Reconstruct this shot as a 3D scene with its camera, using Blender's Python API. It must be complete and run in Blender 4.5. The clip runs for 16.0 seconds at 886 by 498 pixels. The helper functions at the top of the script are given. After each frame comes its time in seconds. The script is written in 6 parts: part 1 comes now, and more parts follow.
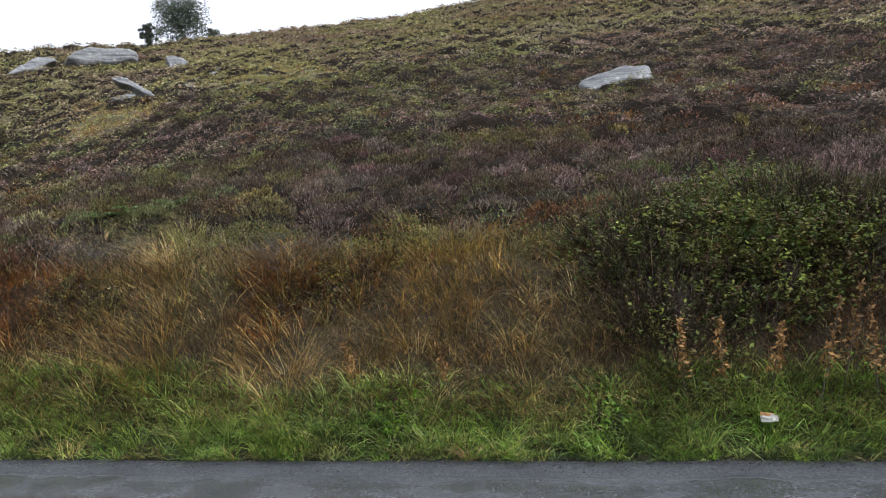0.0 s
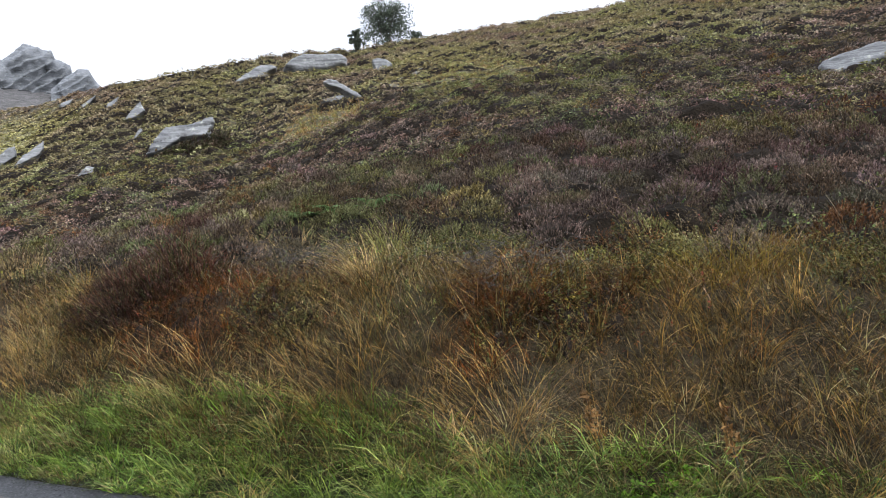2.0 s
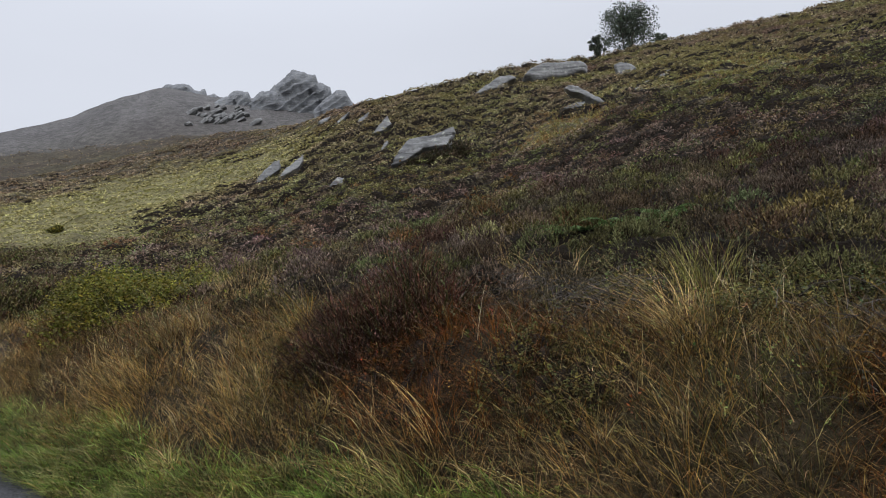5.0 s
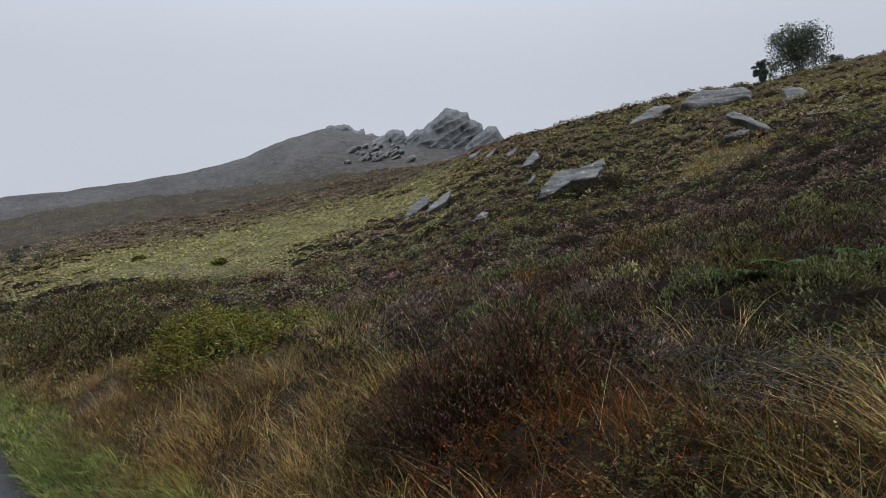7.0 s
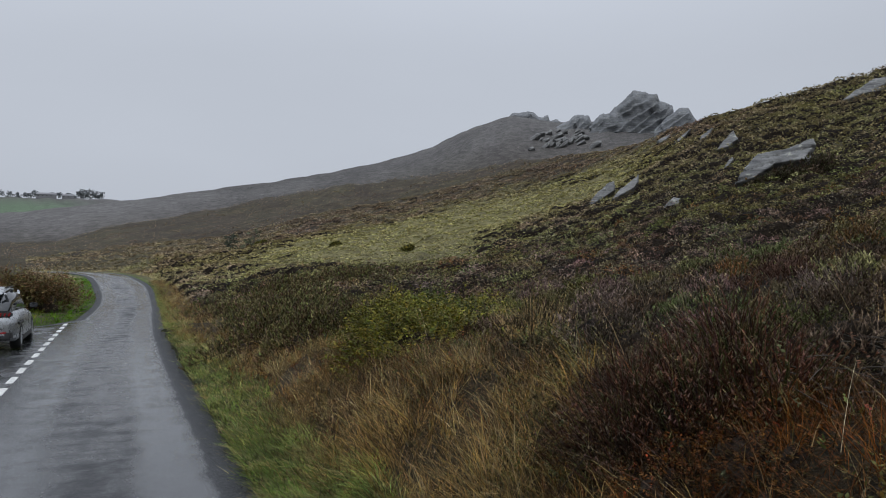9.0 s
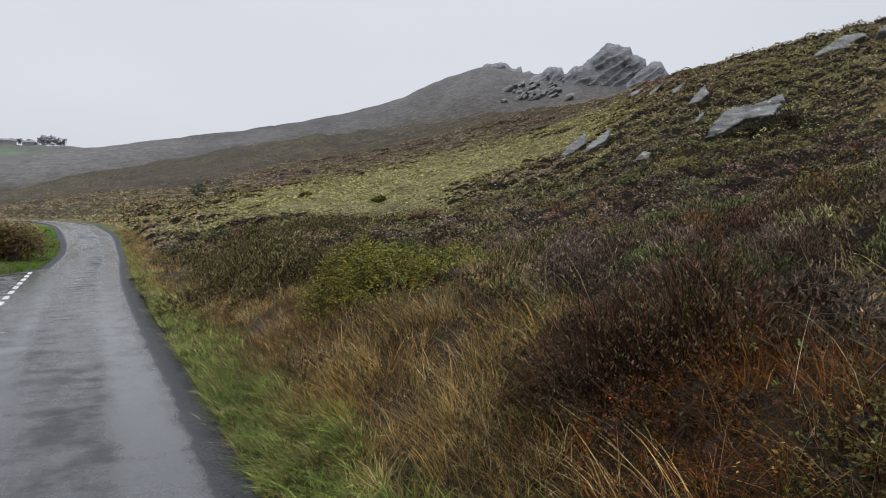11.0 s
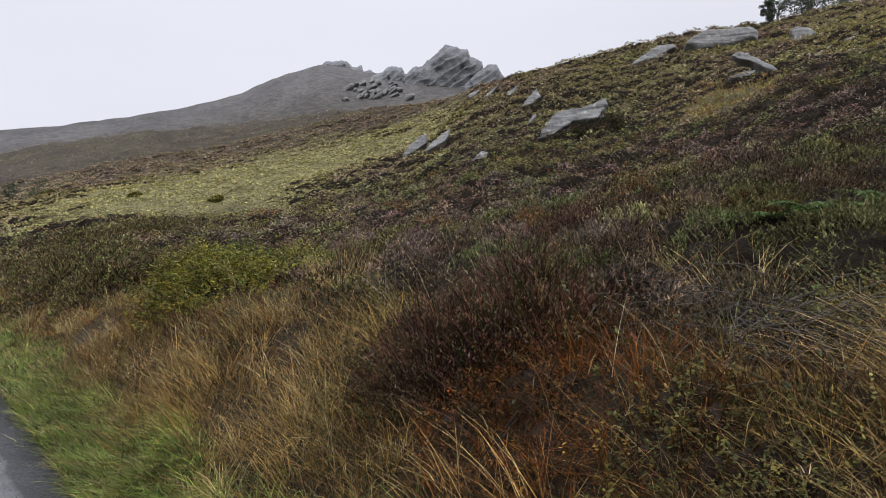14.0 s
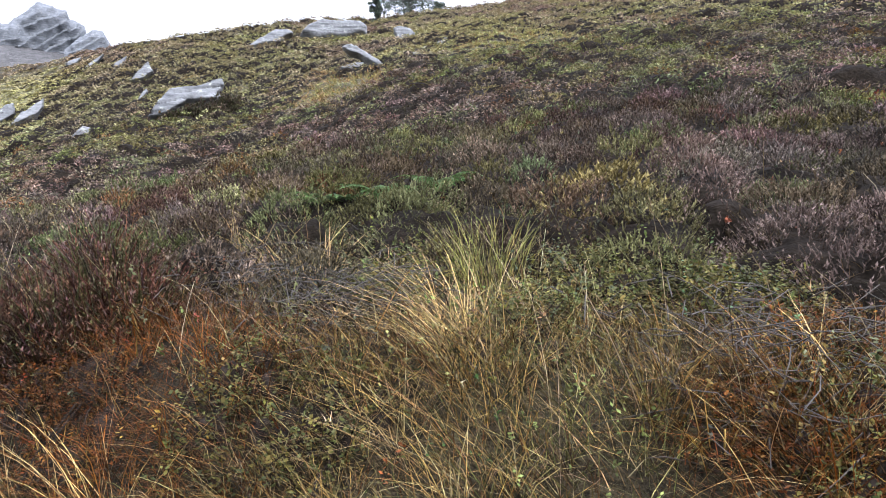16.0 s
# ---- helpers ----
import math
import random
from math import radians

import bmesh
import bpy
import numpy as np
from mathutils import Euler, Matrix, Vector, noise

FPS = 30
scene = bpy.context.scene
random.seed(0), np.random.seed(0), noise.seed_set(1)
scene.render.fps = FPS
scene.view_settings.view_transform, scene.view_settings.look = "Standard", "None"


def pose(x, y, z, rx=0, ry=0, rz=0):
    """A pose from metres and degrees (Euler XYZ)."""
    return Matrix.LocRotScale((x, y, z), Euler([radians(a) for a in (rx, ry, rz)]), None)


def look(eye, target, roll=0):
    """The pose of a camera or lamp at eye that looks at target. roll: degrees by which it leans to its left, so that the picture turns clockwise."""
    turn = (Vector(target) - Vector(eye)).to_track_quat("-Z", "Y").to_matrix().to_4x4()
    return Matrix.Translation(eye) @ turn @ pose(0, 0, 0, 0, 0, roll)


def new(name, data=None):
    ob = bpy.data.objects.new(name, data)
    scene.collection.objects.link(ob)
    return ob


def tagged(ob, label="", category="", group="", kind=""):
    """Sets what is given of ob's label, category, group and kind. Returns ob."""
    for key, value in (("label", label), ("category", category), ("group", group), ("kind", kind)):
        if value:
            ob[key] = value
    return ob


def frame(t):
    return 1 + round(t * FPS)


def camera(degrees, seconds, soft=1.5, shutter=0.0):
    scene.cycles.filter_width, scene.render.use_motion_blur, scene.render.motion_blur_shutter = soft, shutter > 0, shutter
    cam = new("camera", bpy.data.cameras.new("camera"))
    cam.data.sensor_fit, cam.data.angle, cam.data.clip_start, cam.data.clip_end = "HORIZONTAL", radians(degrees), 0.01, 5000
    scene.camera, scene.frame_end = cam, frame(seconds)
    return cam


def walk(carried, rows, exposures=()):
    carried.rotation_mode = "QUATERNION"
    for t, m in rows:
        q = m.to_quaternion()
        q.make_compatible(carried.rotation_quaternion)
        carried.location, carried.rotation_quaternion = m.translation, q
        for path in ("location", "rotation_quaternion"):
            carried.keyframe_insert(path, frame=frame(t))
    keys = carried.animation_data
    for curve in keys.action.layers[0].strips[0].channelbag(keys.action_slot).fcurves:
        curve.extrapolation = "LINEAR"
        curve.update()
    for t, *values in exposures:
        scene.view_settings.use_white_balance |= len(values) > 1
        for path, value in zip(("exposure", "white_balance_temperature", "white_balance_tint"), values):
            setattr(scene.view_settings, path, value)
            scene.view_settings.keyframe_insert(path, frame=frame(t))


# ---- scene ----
cam = camera(61.6, 16.0, soft=1.0)
PATH = [
    (0, (-2.673, -3.617, 1.906), (-0.7, -3.311, 1.792), -2.9),
    (0.5, (-2.299, -3.498, 1.95), (-0.376, -2.957, 1.855), -2.8),
    (1, (-1.993, -3.258, 1.929), (-0.101, -2.617, 1.83), -2.9),
    (1.5, (-1.655, -3.036, 1.944), (0.221, -2.35, 1.838), -3.1),
    (2, (-1.25, -2.859, 1.965), (0.581, -2.06, 1.869), -2.5),
    (2.5, (-0.915, -2.589, 1.957), (0.894, -1.741, 1.873), -2.3),
    (3, (-0.605, -2.31, 2.0), (1.163, -1.379, 1.914), -2.4),
    (3.5, (-0.29, -2.117, 2.034), (1.357, -0.985, 1.974), -1.9),
    (4, (-0.071, -1.888, 2.023), (1.483, -0.631, 1.973), -1.3),
    (4.2, (0.01, -1.764, 2.022), (1.534, -0.47, 1.975), -1.5),
    (6.3, (1.081, -0.911, 2.053), (2.562, 0.433, 2.012), -2.0),
    (6.5, (1.188, -0.837, 2.054), (2.616, 0.562, 2.035), -1.8),
    (7, (1.515, -0.66, 2.088), (2.725, 0.931, 2.147), -1.1),
    (7.5, (1.614, -0.468, 2.08), (2.707, 1.205, 2.171), -0.9),
    (8, (1.657, -0.325, 2.083), (2.629, 1.421, 2.169), -0.7),
    (8.5, (1.673, -0.328, 2.089), (2.503, 1.49, 2.161), -0.6),
    (8.7, (1.641, -0.349, 2.094), (2.43, 1.488, 2.151), -0.5),
    (10.8, (1.596, -0.416, 2.075), (2.435, 1.397, 1.983), 0.3),
    (11, (1.608, -0.406, 2.07), (2.466, 1.398, 1.972), 0.2),
    (11.5, (1.613, -0.395, 2.07), (2.502, 1.393, 1.965), 0.4),
    (12, (1.596, -0.4, 2.08), (2.509, 1.377, 1.984), 0.7),
    (12.5, (1.606, -0.408, 2.074), (2.634, 1.305, 1.975), 0.7),
    (13, (1.608, -0.399, 2.07), (2.697, 1.275, 1.96), 0.6),
    (13.5, (1.615, -0.409, 2.067), (2.737, 1.243, 1.957), -0.0),
    (14, (1.613, -0.457, 2.077), (2.826, 1.13, 1.975), -0.4),
    (14.5, (1.592, -0.506, 2.087), (2.974, 0.937, 1.986), -0.3),
    (15, (1.643, -0.502, 2.075), (3.228, 0.713, 1.961), 0.0),
    (15.5, (1.673, -0.588, 2.08), (3.412, 0.391, 1.947), 0.2),
    (16, (1.677, -0.776, 2.076), (3.494, 0.045, 1.922), -0.1),
]
# seconds, stops, kelvin, tint
EXPOSURE = [(0, 0.88, 6250, 10), (0.5, 1.06, 6200, 10), (2.0, 0.95, 6200, 10), (3.0, 0.50, 6300, 11), (3.5, 0.5, 6400, 11), (4.0, 0.12, 6400, 10), (4.4, 0.08, 6400, 10), (6.4, 0.02, 6350, 9), (7.0, -0.22, 6300, 8), (8.5, -0.42, 6250, 8),
            (10.8, 0.05, 6500, 9), (12.0, 0.05, 6550, 9), (13.0, 0.12, 6550, 11), (14.5, 0.28, 6550, 13), (15.0, 0.4, 6300, 14), (15.4, 0.90, 6250, 13), (16.0, 1.45, 5900, 14)]
walk(cam, [(t, look(eye, target, roll)) for t, eye, target, roll in PATH], EXPOSURE)

# ---- light: an overcast sky ----
SUN_ELEV, SUN_AZ = 52.0, 200.0
world = bpy.data.worlds.new("overcast")
scene.world = world
world.use_nodes = True
wn, wl = world.node_tree.nodes, world.node_tree.links
sky = wn.new("ShaderNodeTexSky")
sky.sky_type, sky.sun_disc = "NISHITA", False
sky.sun_elevation, sky.sun_rotation = radians(SUN_ELEV), radians(SUN_AZ)
sky.air_density, sky.dust_density = 1.0, 4.0
hsv = wn.new("ShaderNodeHueSaturation")
hsv.inputs["Saturation"].default_value = 0.22
cloud_map = wn.new("ShaderNodeMapping")
cloud_map.inputs["Scale"].default_value = (1.0, 1.0, 3.0)
cloud_xyz = wn.new("ShaderNodeTexCoord")
cloud = wn.new("ShaderNodeTexNoise")
cloud.inputs["Scale"].default_value, cloud.inputs["Detail"].default_value = 1.6, 4.0
cloud_tone = wn.new("ShaderNodeMapRange")
cloud_tone.inputs["To Min"].default_value, cloud_tone.inputs["To Max"].default_value = 0.90, 1.06
cloud_mix = wn.new("ShaderNodeMix")
cloud_mix.data_type, cloud_mix.blend_type = "RGBA", "MIX"
cloud_mix.inputs[0].default_value = 0.86
cloud_mix.inputs[7].default_value = (6.95, 7.25, 8.05, 1)
cloud_mul = wn.new("ShaderNodeMix")
cloud_mul.data_type, cloud_mul.blend_type = "RGBA", "MULTIPLY"
cloud_mul.inputs[0].default_value = 1.0
back = wn["Background"]
back.inputs["Strength"].default_value = 0.105
wl.new(sky.outputs[0], hsv.inputs["Color"])
wl.new(hsv.outputs[0], cloud_mix.inputs[6])
wl.new(cloud_xyz.outputs["Generated"], cloud_map.inputs["Vector"])
wl.new(cloud_map.outputs[0], cloud.inputs["Vector"])
wl.new(cloud.outputs[0], cloud_tone.inputs["Value"])
wl.new(cloud_mix.outputs[2], cloud_mul.inputs[6])
# an overcast sky is brightest overhead
cloud_up = wn.new("ShaderNodeSeparateXYZ")
cloud_rise = wn.new("ShaderNodeMapRange")
cloud_rise.interpolation_type = "SMOOTHSTEP"
cloud_rise.inputs["From Min"].default_value, cloud_rise.inputs["From Max"].default_value = 0.2, 1.0
cloud_rise.inputs["To Min"].default_value, cloud_rise.inputs["To Max"].default_value = 0.97, 2.6
cloud_both = wn.new("ShaderNodeMath")
cloud_both.operation = "MULTIPLY"
wl.new(cloud_xyz.outputs["Generated"], cloud_up.inputs[0])
wl.new(cloud_up.outputs["Z"], cloud_rise.inputs["Value"])
wl.new(cloud_rise.outputs[0], cloud_both.inputs[0])
wl.new(cloud_tone.outputs[0], cloud_both.inputs[1])
wl.new(cloud_both.outputs[0], cloud_mul.inputs[7])
wl.new(cloud_mul.outputs[2], back.inputs["Color"])
sun = new("sun", bpy.data.lights.new("sun", "SUN"))
sun.data.energy, sun.data.angle, sun.data.color = 1.3, radians(12), (1.0, 0.985, 0.96)
sun.matrix_world = pose(0, 0, 60, 90 - SUN_ELEV, 0, 180 - SUN_AZ)

# ---- materials ----
def material(name):
    m = bpy.data.materials.new(name)
    m.use_nodes = True
    return m, m.node_tree.nodes, m.node_tree.links, m.node_tree.nodes["Principled BSDF"]


def noise_node(nodes, links, size, detail=4.0, rough=0.55, stretch=(1, 1, 1)):
    """Noise in world metres: features of that size."""
    geo = nodes.new("ShaderNodeNewGeometry")
    m = nodes.new("ShaderNodeMapping")
    m.inputs["Scale"].default_value = stretch
    n = nodes.new("ShaderNodeTexNoise")
    n.inputs["Scale"].default_value, n.inputs["Detail"].default_value, n.inputs["Roughness"].default_value = 1 / size, detail, rough
    links.new(geo.outputs["Position"], m.inputs["Vector"])
    links.new(m.outputs[0], n.inputs["Vector"])
    return n


def ramp_node(nodes, links, source, *stops):
    r = nodes.new("ShaderNodeValToRGB")
    while len(r.color_ramp.elements) < len(stops):
        r.color_ramp.elements.new(0.5)
    for e, (at, colour) in zip(r.color_ramp.elements, stops):
        e.position = at
        e.color = (*colour, 1) if isinstance(colour, tuple) else (colour, colour, colour, 1)
    links.new(source, r.inputs["Fac"])
    return r


def mix_node(nodes, links, a, b, fac, blend="MIX"):
    m = nodes.new("ShaderNodeMix")
    m.data_type, m.blend_type = "RGBA", blend
    for slot, value in ((0, fac), (6, a), (7, b)):
        if hasattr(value, "is_output"):
            links.new(value, m.inputs[slot])
        elif isinstance(value, tuple):
            m.inputs[slot].default_value = (*value, 1)
        else:
            m.inputs[slot].default_value = value
    return m.outputs[2]


def bump_node(nodes, links, source, strength, distance, before=None):
    b = nodes.new("ShaderNodeBump")
    b.inputs["Strength"].default_value, b.inputs["Distance"].default_value = strength, distance
    links.new(source, b.inputs["Height"])
    if before is not None:
        links.new(before, b.inputs["Normal"])
    return b.outputs[0]


def tinted_material(name, rough, through_light=0.0, spec=0.35, depth=1.0, rich=1.0, mottle=0.8):
    """Plants: the tone stored with each plant, with a fine mottling."""
    m, nodes, links, bsdf = material(name)
    tone = nodes.new("ShaderNodeAttribute")
    tone.attribute_name = "tone"
    tone_rich = nodes.new("ShaderNodeHueSaturation")
    tone_rich.inputs["Saturation"].default_value = rich
    links.new(tone.outputs["Color"], tone_rich.inputs["Color"])
    n, wide = noise_node(nodes, links, 0.05, 2.0), noise_node(nodes, links, 0.30, 4.0, 0.7)
    mottled = mix_node(nodes, links, tone_rich.outputs[0], ramp_node(nodes, links, n.outputs[0], (0.3, 0.6 * depth), (0.7, 1.3 * depth)).outputs[0], 1.0, "MULTIPLY")
    mottled = mix_node(nodes, links, mottled, ramp_node(nodes, links, wide.outputs[0], (0.34, 0.38), (0.66, 1.5)).outputs[0], mottle, "MULTIPLY")
    links.new(mottled, bsdf.inputs["Base Color"])
    bsdf.inputs["Roughness"].default_value, bsdf.inputs["Specular IOR Level"].default_value = rough, spec
    b = bump_node(nodes, links, wide.outputs[0], 0.7, 0.10)
    links.new(bump_node(nodes, links, n.outputs[0], 0.6, 0.02, b), bsdf.inputs["Normal"])
    if through_light:
        t = nodes.new("ShaderNodeBsdfTranslucent")
        both = nodes.new("ShaderNodeMixShader")
        both.inputs[0].default_value = through_light
        links.new(mottled, t.inputs["Color"])
        links.new(bsdf.outputs[0], both.inputs[1])
        links.new(t.outputs[0], both.inputs[2])
        links.new(both.outputs[0], nodes["Material Output"].inputs["Surface"])
    return m


def ground_material():
    m, nodes, links, bsdf = material("moor_ground")
    tone = nodes.new("ShaderNodeAttribute")
    tone.attribute_name = "tone"
    bsdf.inputs["Specular IOR Level"].default_value = 0.15
    big, mid, fine = (noise_node(nodes, links, s, 5.0, 0.65) for s in (14.0, 2.4, 0.35))
    crumb = noise_node(nodes, links, 0.035, 4.0, 0.75)
    c = mix_node(nodes, links, tone.outputs["Color"], ramp_node(nodes, links, mid.outputs[0], (0.3, 0.45), (0.7, 1.5)).outputs[0], 0.8, "MULTIPLY")
    c = mix_node(nodes, links, c, ramp_node(nodes, links, fine.outputs[0], (0.3, 0.5), (0.7, 1.4)).outputs[0], 0.7, "MULTIPLY")
    c = mix_node(nodes, links, c, ramp_node(nodes, links, crumb.outputs[0], (0.36, 0.25), (0.64, 1.9)).outputs[0], 0.85, "MULTIPLY")
    c = mix_node(nodes, links, c, ramp_node(nodes, links, big.outputs[0], (0.35, 0.7), (0.65, 1.25)).outputs[0], 0.5, "MULTIPLY")
    links.new(c, bsdf.inputs["Base Color"])
    bsdf.inputs["Roughness"].default_value = 0.9
    b = bump_node(nodes, links, mid.outputs[0], 0.7, 0.2)
    b = bump_node(nodes, links, fine.outputs[0], 0.8, 0.12, b)
    links.new(bump_node(nodes, links, crumb.outputs[0], 0.9, 0.03, b), bsdf.inputs["Normal"])
    return m


def rock_material(name, dark, mid_tone, pale):
    m, nodes, links, bsdf = material(name)
    big, mid, fine = noise_node(nodes, links, 2.2, 5, 0.6), noise_node(nodes, links, 0.45, 5, 0.65), noise_node(nodes, links, 0.05, 4, 0.7)
    bed = noise_node(nodes, links, 1.0, 5, 0.6, (0.25, 0.25, 2.6))
    c = ramp_node(nodes, links, big.outputs[0], (0.30, dark), (0.5, mid_tone), (0.72, pale)).outputs[0]
    c = mix_node(nodes, links, c, ramp_node(nodes, links, bed.outputs[0], (0.36, 0.22), (0.47, 0.95), (0.53, 0.55), (0.60, 1.1), (0.75, 1.25)).outputs[0], 0.85, "MULTIPLY")
    c = mix_node(nodes, links, c, ramp_node(nodes, links, mid.outputs[0], (0.3, 0.5), (0.6, 1.15)).outputs[0], 0.6, "MULTIPLY")
    lichen = ramp_node(nodes, links, mid.outputs[0], (0.60, 0.0), (0.68, 1.0))
    c = mix_node(nodes, links, c, (0.25, 0.255, 0.21), lichen.outputs[0])
    links.new(c, bsdf.inputs["Base Color"])
    rough = ramp_node(nodes, links, big.outputs[0], (0.3, 0.45), (0.7, 0.8))
    links.new(rough.outputs[0], bsdf.inputs["Roughness"])
    b = bump_node(nodes, links, bed.outputs[0], 0.7, 0.18)
    b = bump_node(nodes, links, mid.outputs[0], 0.6, 0.08, b)
    links.new(bump_node(nodes, links, fine.outputs[0], 0.5, 0.012, b), bsdf.inputs["Normal"])
    return m


def asphalt_material():
    m, nodes, links, bsdf = material("wet_asphalt")
    streak = noise_node(nodes, links, 1.6, 5, 0.6, (1.1, 0.16, 1))
    cross = noise_node(nodes, links, 1.2, 4, 0.6, (0.25, 1.6, 1))
    chips = noise_node(nodes, links, 0.02, 3, 0.75)
    mid = noise_node(nodes, links, 0.5, 5, 0.6)
    c = ramp_node(nodes, links, chips.outputs[0], (0.35, (0.022, 0.023, 0.025)), (0.6, (0.050, 0.051, 0.054)), (0.78, (0.14, 0.14, 0.14))).outputs[0]
    c = mix_node(nodes, links, c, ramp_node(nodes, links, mid.outputs[0], (0.3, 0.65), (0.7, 1.25)).outputs[0], 0.8, "MULTIPLY")
    links.new(c, bsdf.inputs["Base Color"])
    wet = mix_node(nodes, links, streak.outputs[0], cross.outputs[0], 0.22)
    wet = mix_node(nodes, links, wet, mid.outputs[0], 0.4)
    # standing water lies in the wheel tracks; the crumbling edge drains dry and coarse
    geo = nodes.new("ShaderNodeAttribute")
    geo.attribute_name = "across"
    dry = ramp_node(nodes, links, geo.outputs["Fac"], (0.0, 0.10), (0.28, 0.09), (0.42, 0.0), (0.66, -0.03), (0.76, 0.10), (0.84, 0.34), (1.0, 0.52))
    c = mix_node(nodes, links, c, ramp_node(nodes, links, geo.outputs["Fac"], (0.78, 1.0), (0.95, 1.3)).outputs[0], 1.0, "MULTIPLY")
    links.new(c, bsdf.inputs["Base Color"])
    total = nodes.new("ShaderNodeMath")
    total.operation = "ADD"
    links.new(wet, total.inputs[0])
    links.new(dry.outputs[0], total.inputs[1])
    rough = ramp_node(nodes, links, total.outputs[0], (0.47, 0.05), (0.56, 0.16), (0.66, 0.50), (0.9, 0.75))
    links.new(rough.outputs[0], bsdf.inputs["Roughness"])
    hgt = ramp_node(nodes, links, total.outputs[0], (0.46, 0.18), (0.74, 1.0))
    bumped = mix_node(nodes, links, chips.outputs[0], hgt.outputs[0], 1.0, "MULTIPLY")
    links.new(bump_node(nodes, links, bumped, 0.9, 0.008), bsdf.inputs["Normal"])
    links.new(ramp_node(nodes, links, total.outputs[0], (0.50, 0.62), (0.58, 0.42), (0.68, 0.10)).outputs[0], bsdf.inputs["Specular IOR Level"])
    return m


def plain_material(name, colour, rough=0.5, metal=0.0, spec=0.5, grain=0.15, size=0.08):
    m, nodes, links, bsdf = material(name)
    n = noise_node(nodes, links, size, 4)
    links.new(mix_node(nodes, links, colour, ramp_node(nodes, links, n.outputs[0], (0.3, 1 - 2 * grain), (0.7, 1 + grain)).outputs[0], 1.0, "MULTIPLY"), bsdf.inputs["Base Color"])
    links.new(ramp_node(nodes, links, n.outputs[0], (0.3, rough * 0.85), (0.7, min(1, rough * 1.2))).outputs[0], bsdf.inputs["Roughness"])
    bsdf.inputs["Metallic"].default_value, bsdf.inputs["Specular IOR Level"].default_value = metal, spec
    return m


MOOR, ROCK, ASPHALT = ground_material(), rock_material("gritstone", (0.060, 0.060, 0.060), (0.140, 0.140, 0.138), (0.235, 0.235, 0.231)), asphalt_material()
# gritstone again, bluish and low in contrast: distance haze put into the colour
CRAG = rock_material("hazed_gritstone", (0.105, 0.110, 0.117), (0.140, 0.147, 0.157), (0.185, 0.192, 0.202))
LEAF = tinted_material("leaf", 0.55, 0.30, 0.09, depth=0.68, rich=1.14)
STRAW = tinted_material("dry_grass", 0.6, 0.14, 0.12, depth=0.72, rich=1.14)
TURF = tinted_material("moor_turf", 0.8, mottle=0.3, spec=0.15)
HEATH = tinted_material("heather", 0.9, 0.16, 0.05, depth=0.54, rich=1.12)
# bush twigs, and the shade inside bushes put into the same near-black colour
TWIG_SHADE = plain_material("twigs", (0.030, 0.023, 0.018), 0.95, spec=0.05, grain=0.4, size=0.03)
WOODY = plain_material("bark", (0.075, 0.06, 0.048), 0.85, grain=0.35)
PAINT_WHITE = plain_material("road_paint", (0.55, 0.55, 0.53), 0.5, grain=0.25, size=0.06)
# ---- ground shape ----
CX, CY = 1.5, -0.4  # centre of the polar ground sheet
EYE_Z = 2.06


def hash2(ix, iy, seed):
    n = (ix.astype(np.int64) * 374761393 + iy.astype(np.int64) * 668265263 + seed * 974634533) & 0x7FFFFFFF
    n = ((n ^ (n >> 13)) * 1274126177) & 0x7FFFFFFF
    return ((n ^ (n >> 16)) & 0xFFFF) / 65535.0


def vnoise(x, y, seed=0):
    """Value noise, 0 to 1."""
    ix, iy = np.floor(x), np.floor(y)
    fx, fy = x - ix, y - iy
    fx, fy = fx * fx * (3 - 2 * fx), fy * fy * (3 - 2 * fy)
    a, b = hash2(ix, iy, seed), hash2(ix + 1, iy, seed)
    c, d = hash2(ix, iy + 1, seed), hash2(ix + 1, iy + 1, seed)
    return (a + (b - a) * fx) * (1 - fy) + (c + (d - c) * fx) * fy


def fbm(x, y, size, seed=0, octaves=3):
    """Layered noise, about -1 to 1, of features of that size in metres."""
    total, amp, norm = 0.0, 1.0, 0.0
    for k in range(octaves):
        total = total + amp * (vnoise(x / size * 2**k + 17.3 * k, y / size * 2**k - 9.1 * k, seed + k) * 2 - 1)
        norm += amp
        amp *= 0.5
    return total / norm


def ramp(v, lo, hi):
    s = np.clip((v - lo) / (hi - lo), 0, 1)
    return s * s * (3 - 2 * s)


# azimuth from the road's direction, elevation of the crest, its distance, hollowness of the slope
CREST = np.array([
    (-180, 2.0, 120, 1.2), (-120, 0.6, 150, 1.2), (-60, 0.4, 190, 1.2), (-20, 0.5, 210, 1.3), (-4.3, 1.5, 210, 1.7), (-0.9, 2.6, 205, 1.8),
    (4, 3.45, 200, 1.9), (7, 4.0, 192, 2.0), (10.3, 4.9, 185, 2.0), (15, 5.75, 168, 2.0), (20, 6.3, 155, 2.0), (26.4, 7.15, 140, 1.95), (30, 7.6, 132, 1.9),
    (34, 7.85, 122, 1.75), (38, 8.5, 110, 1.6), (41.2, 9.65, 102, 1.55), (43.2, 10.2, 97, 1.55), (46.3, 10.7, 95, 1.58), (50.3, 11.5, 98, 1.6), (53.4, 12.05, 101, 1.5),
    (57, 12.5, 106, 1.35), (60.2, 12.55, 112, 1.25), (66.5, 13.4, 116, 1.15), (70, 13.75, 118, 1.12), (75, 14.1, 118, 1.12), (79.5, 14.5, 118, 1.14), (84, 15.2, 118, 1.17),
    (100, 16.4, 118, 1.28), (135, 12.0, 120, 1.1), (180, 2.0, 120, 1.2)])
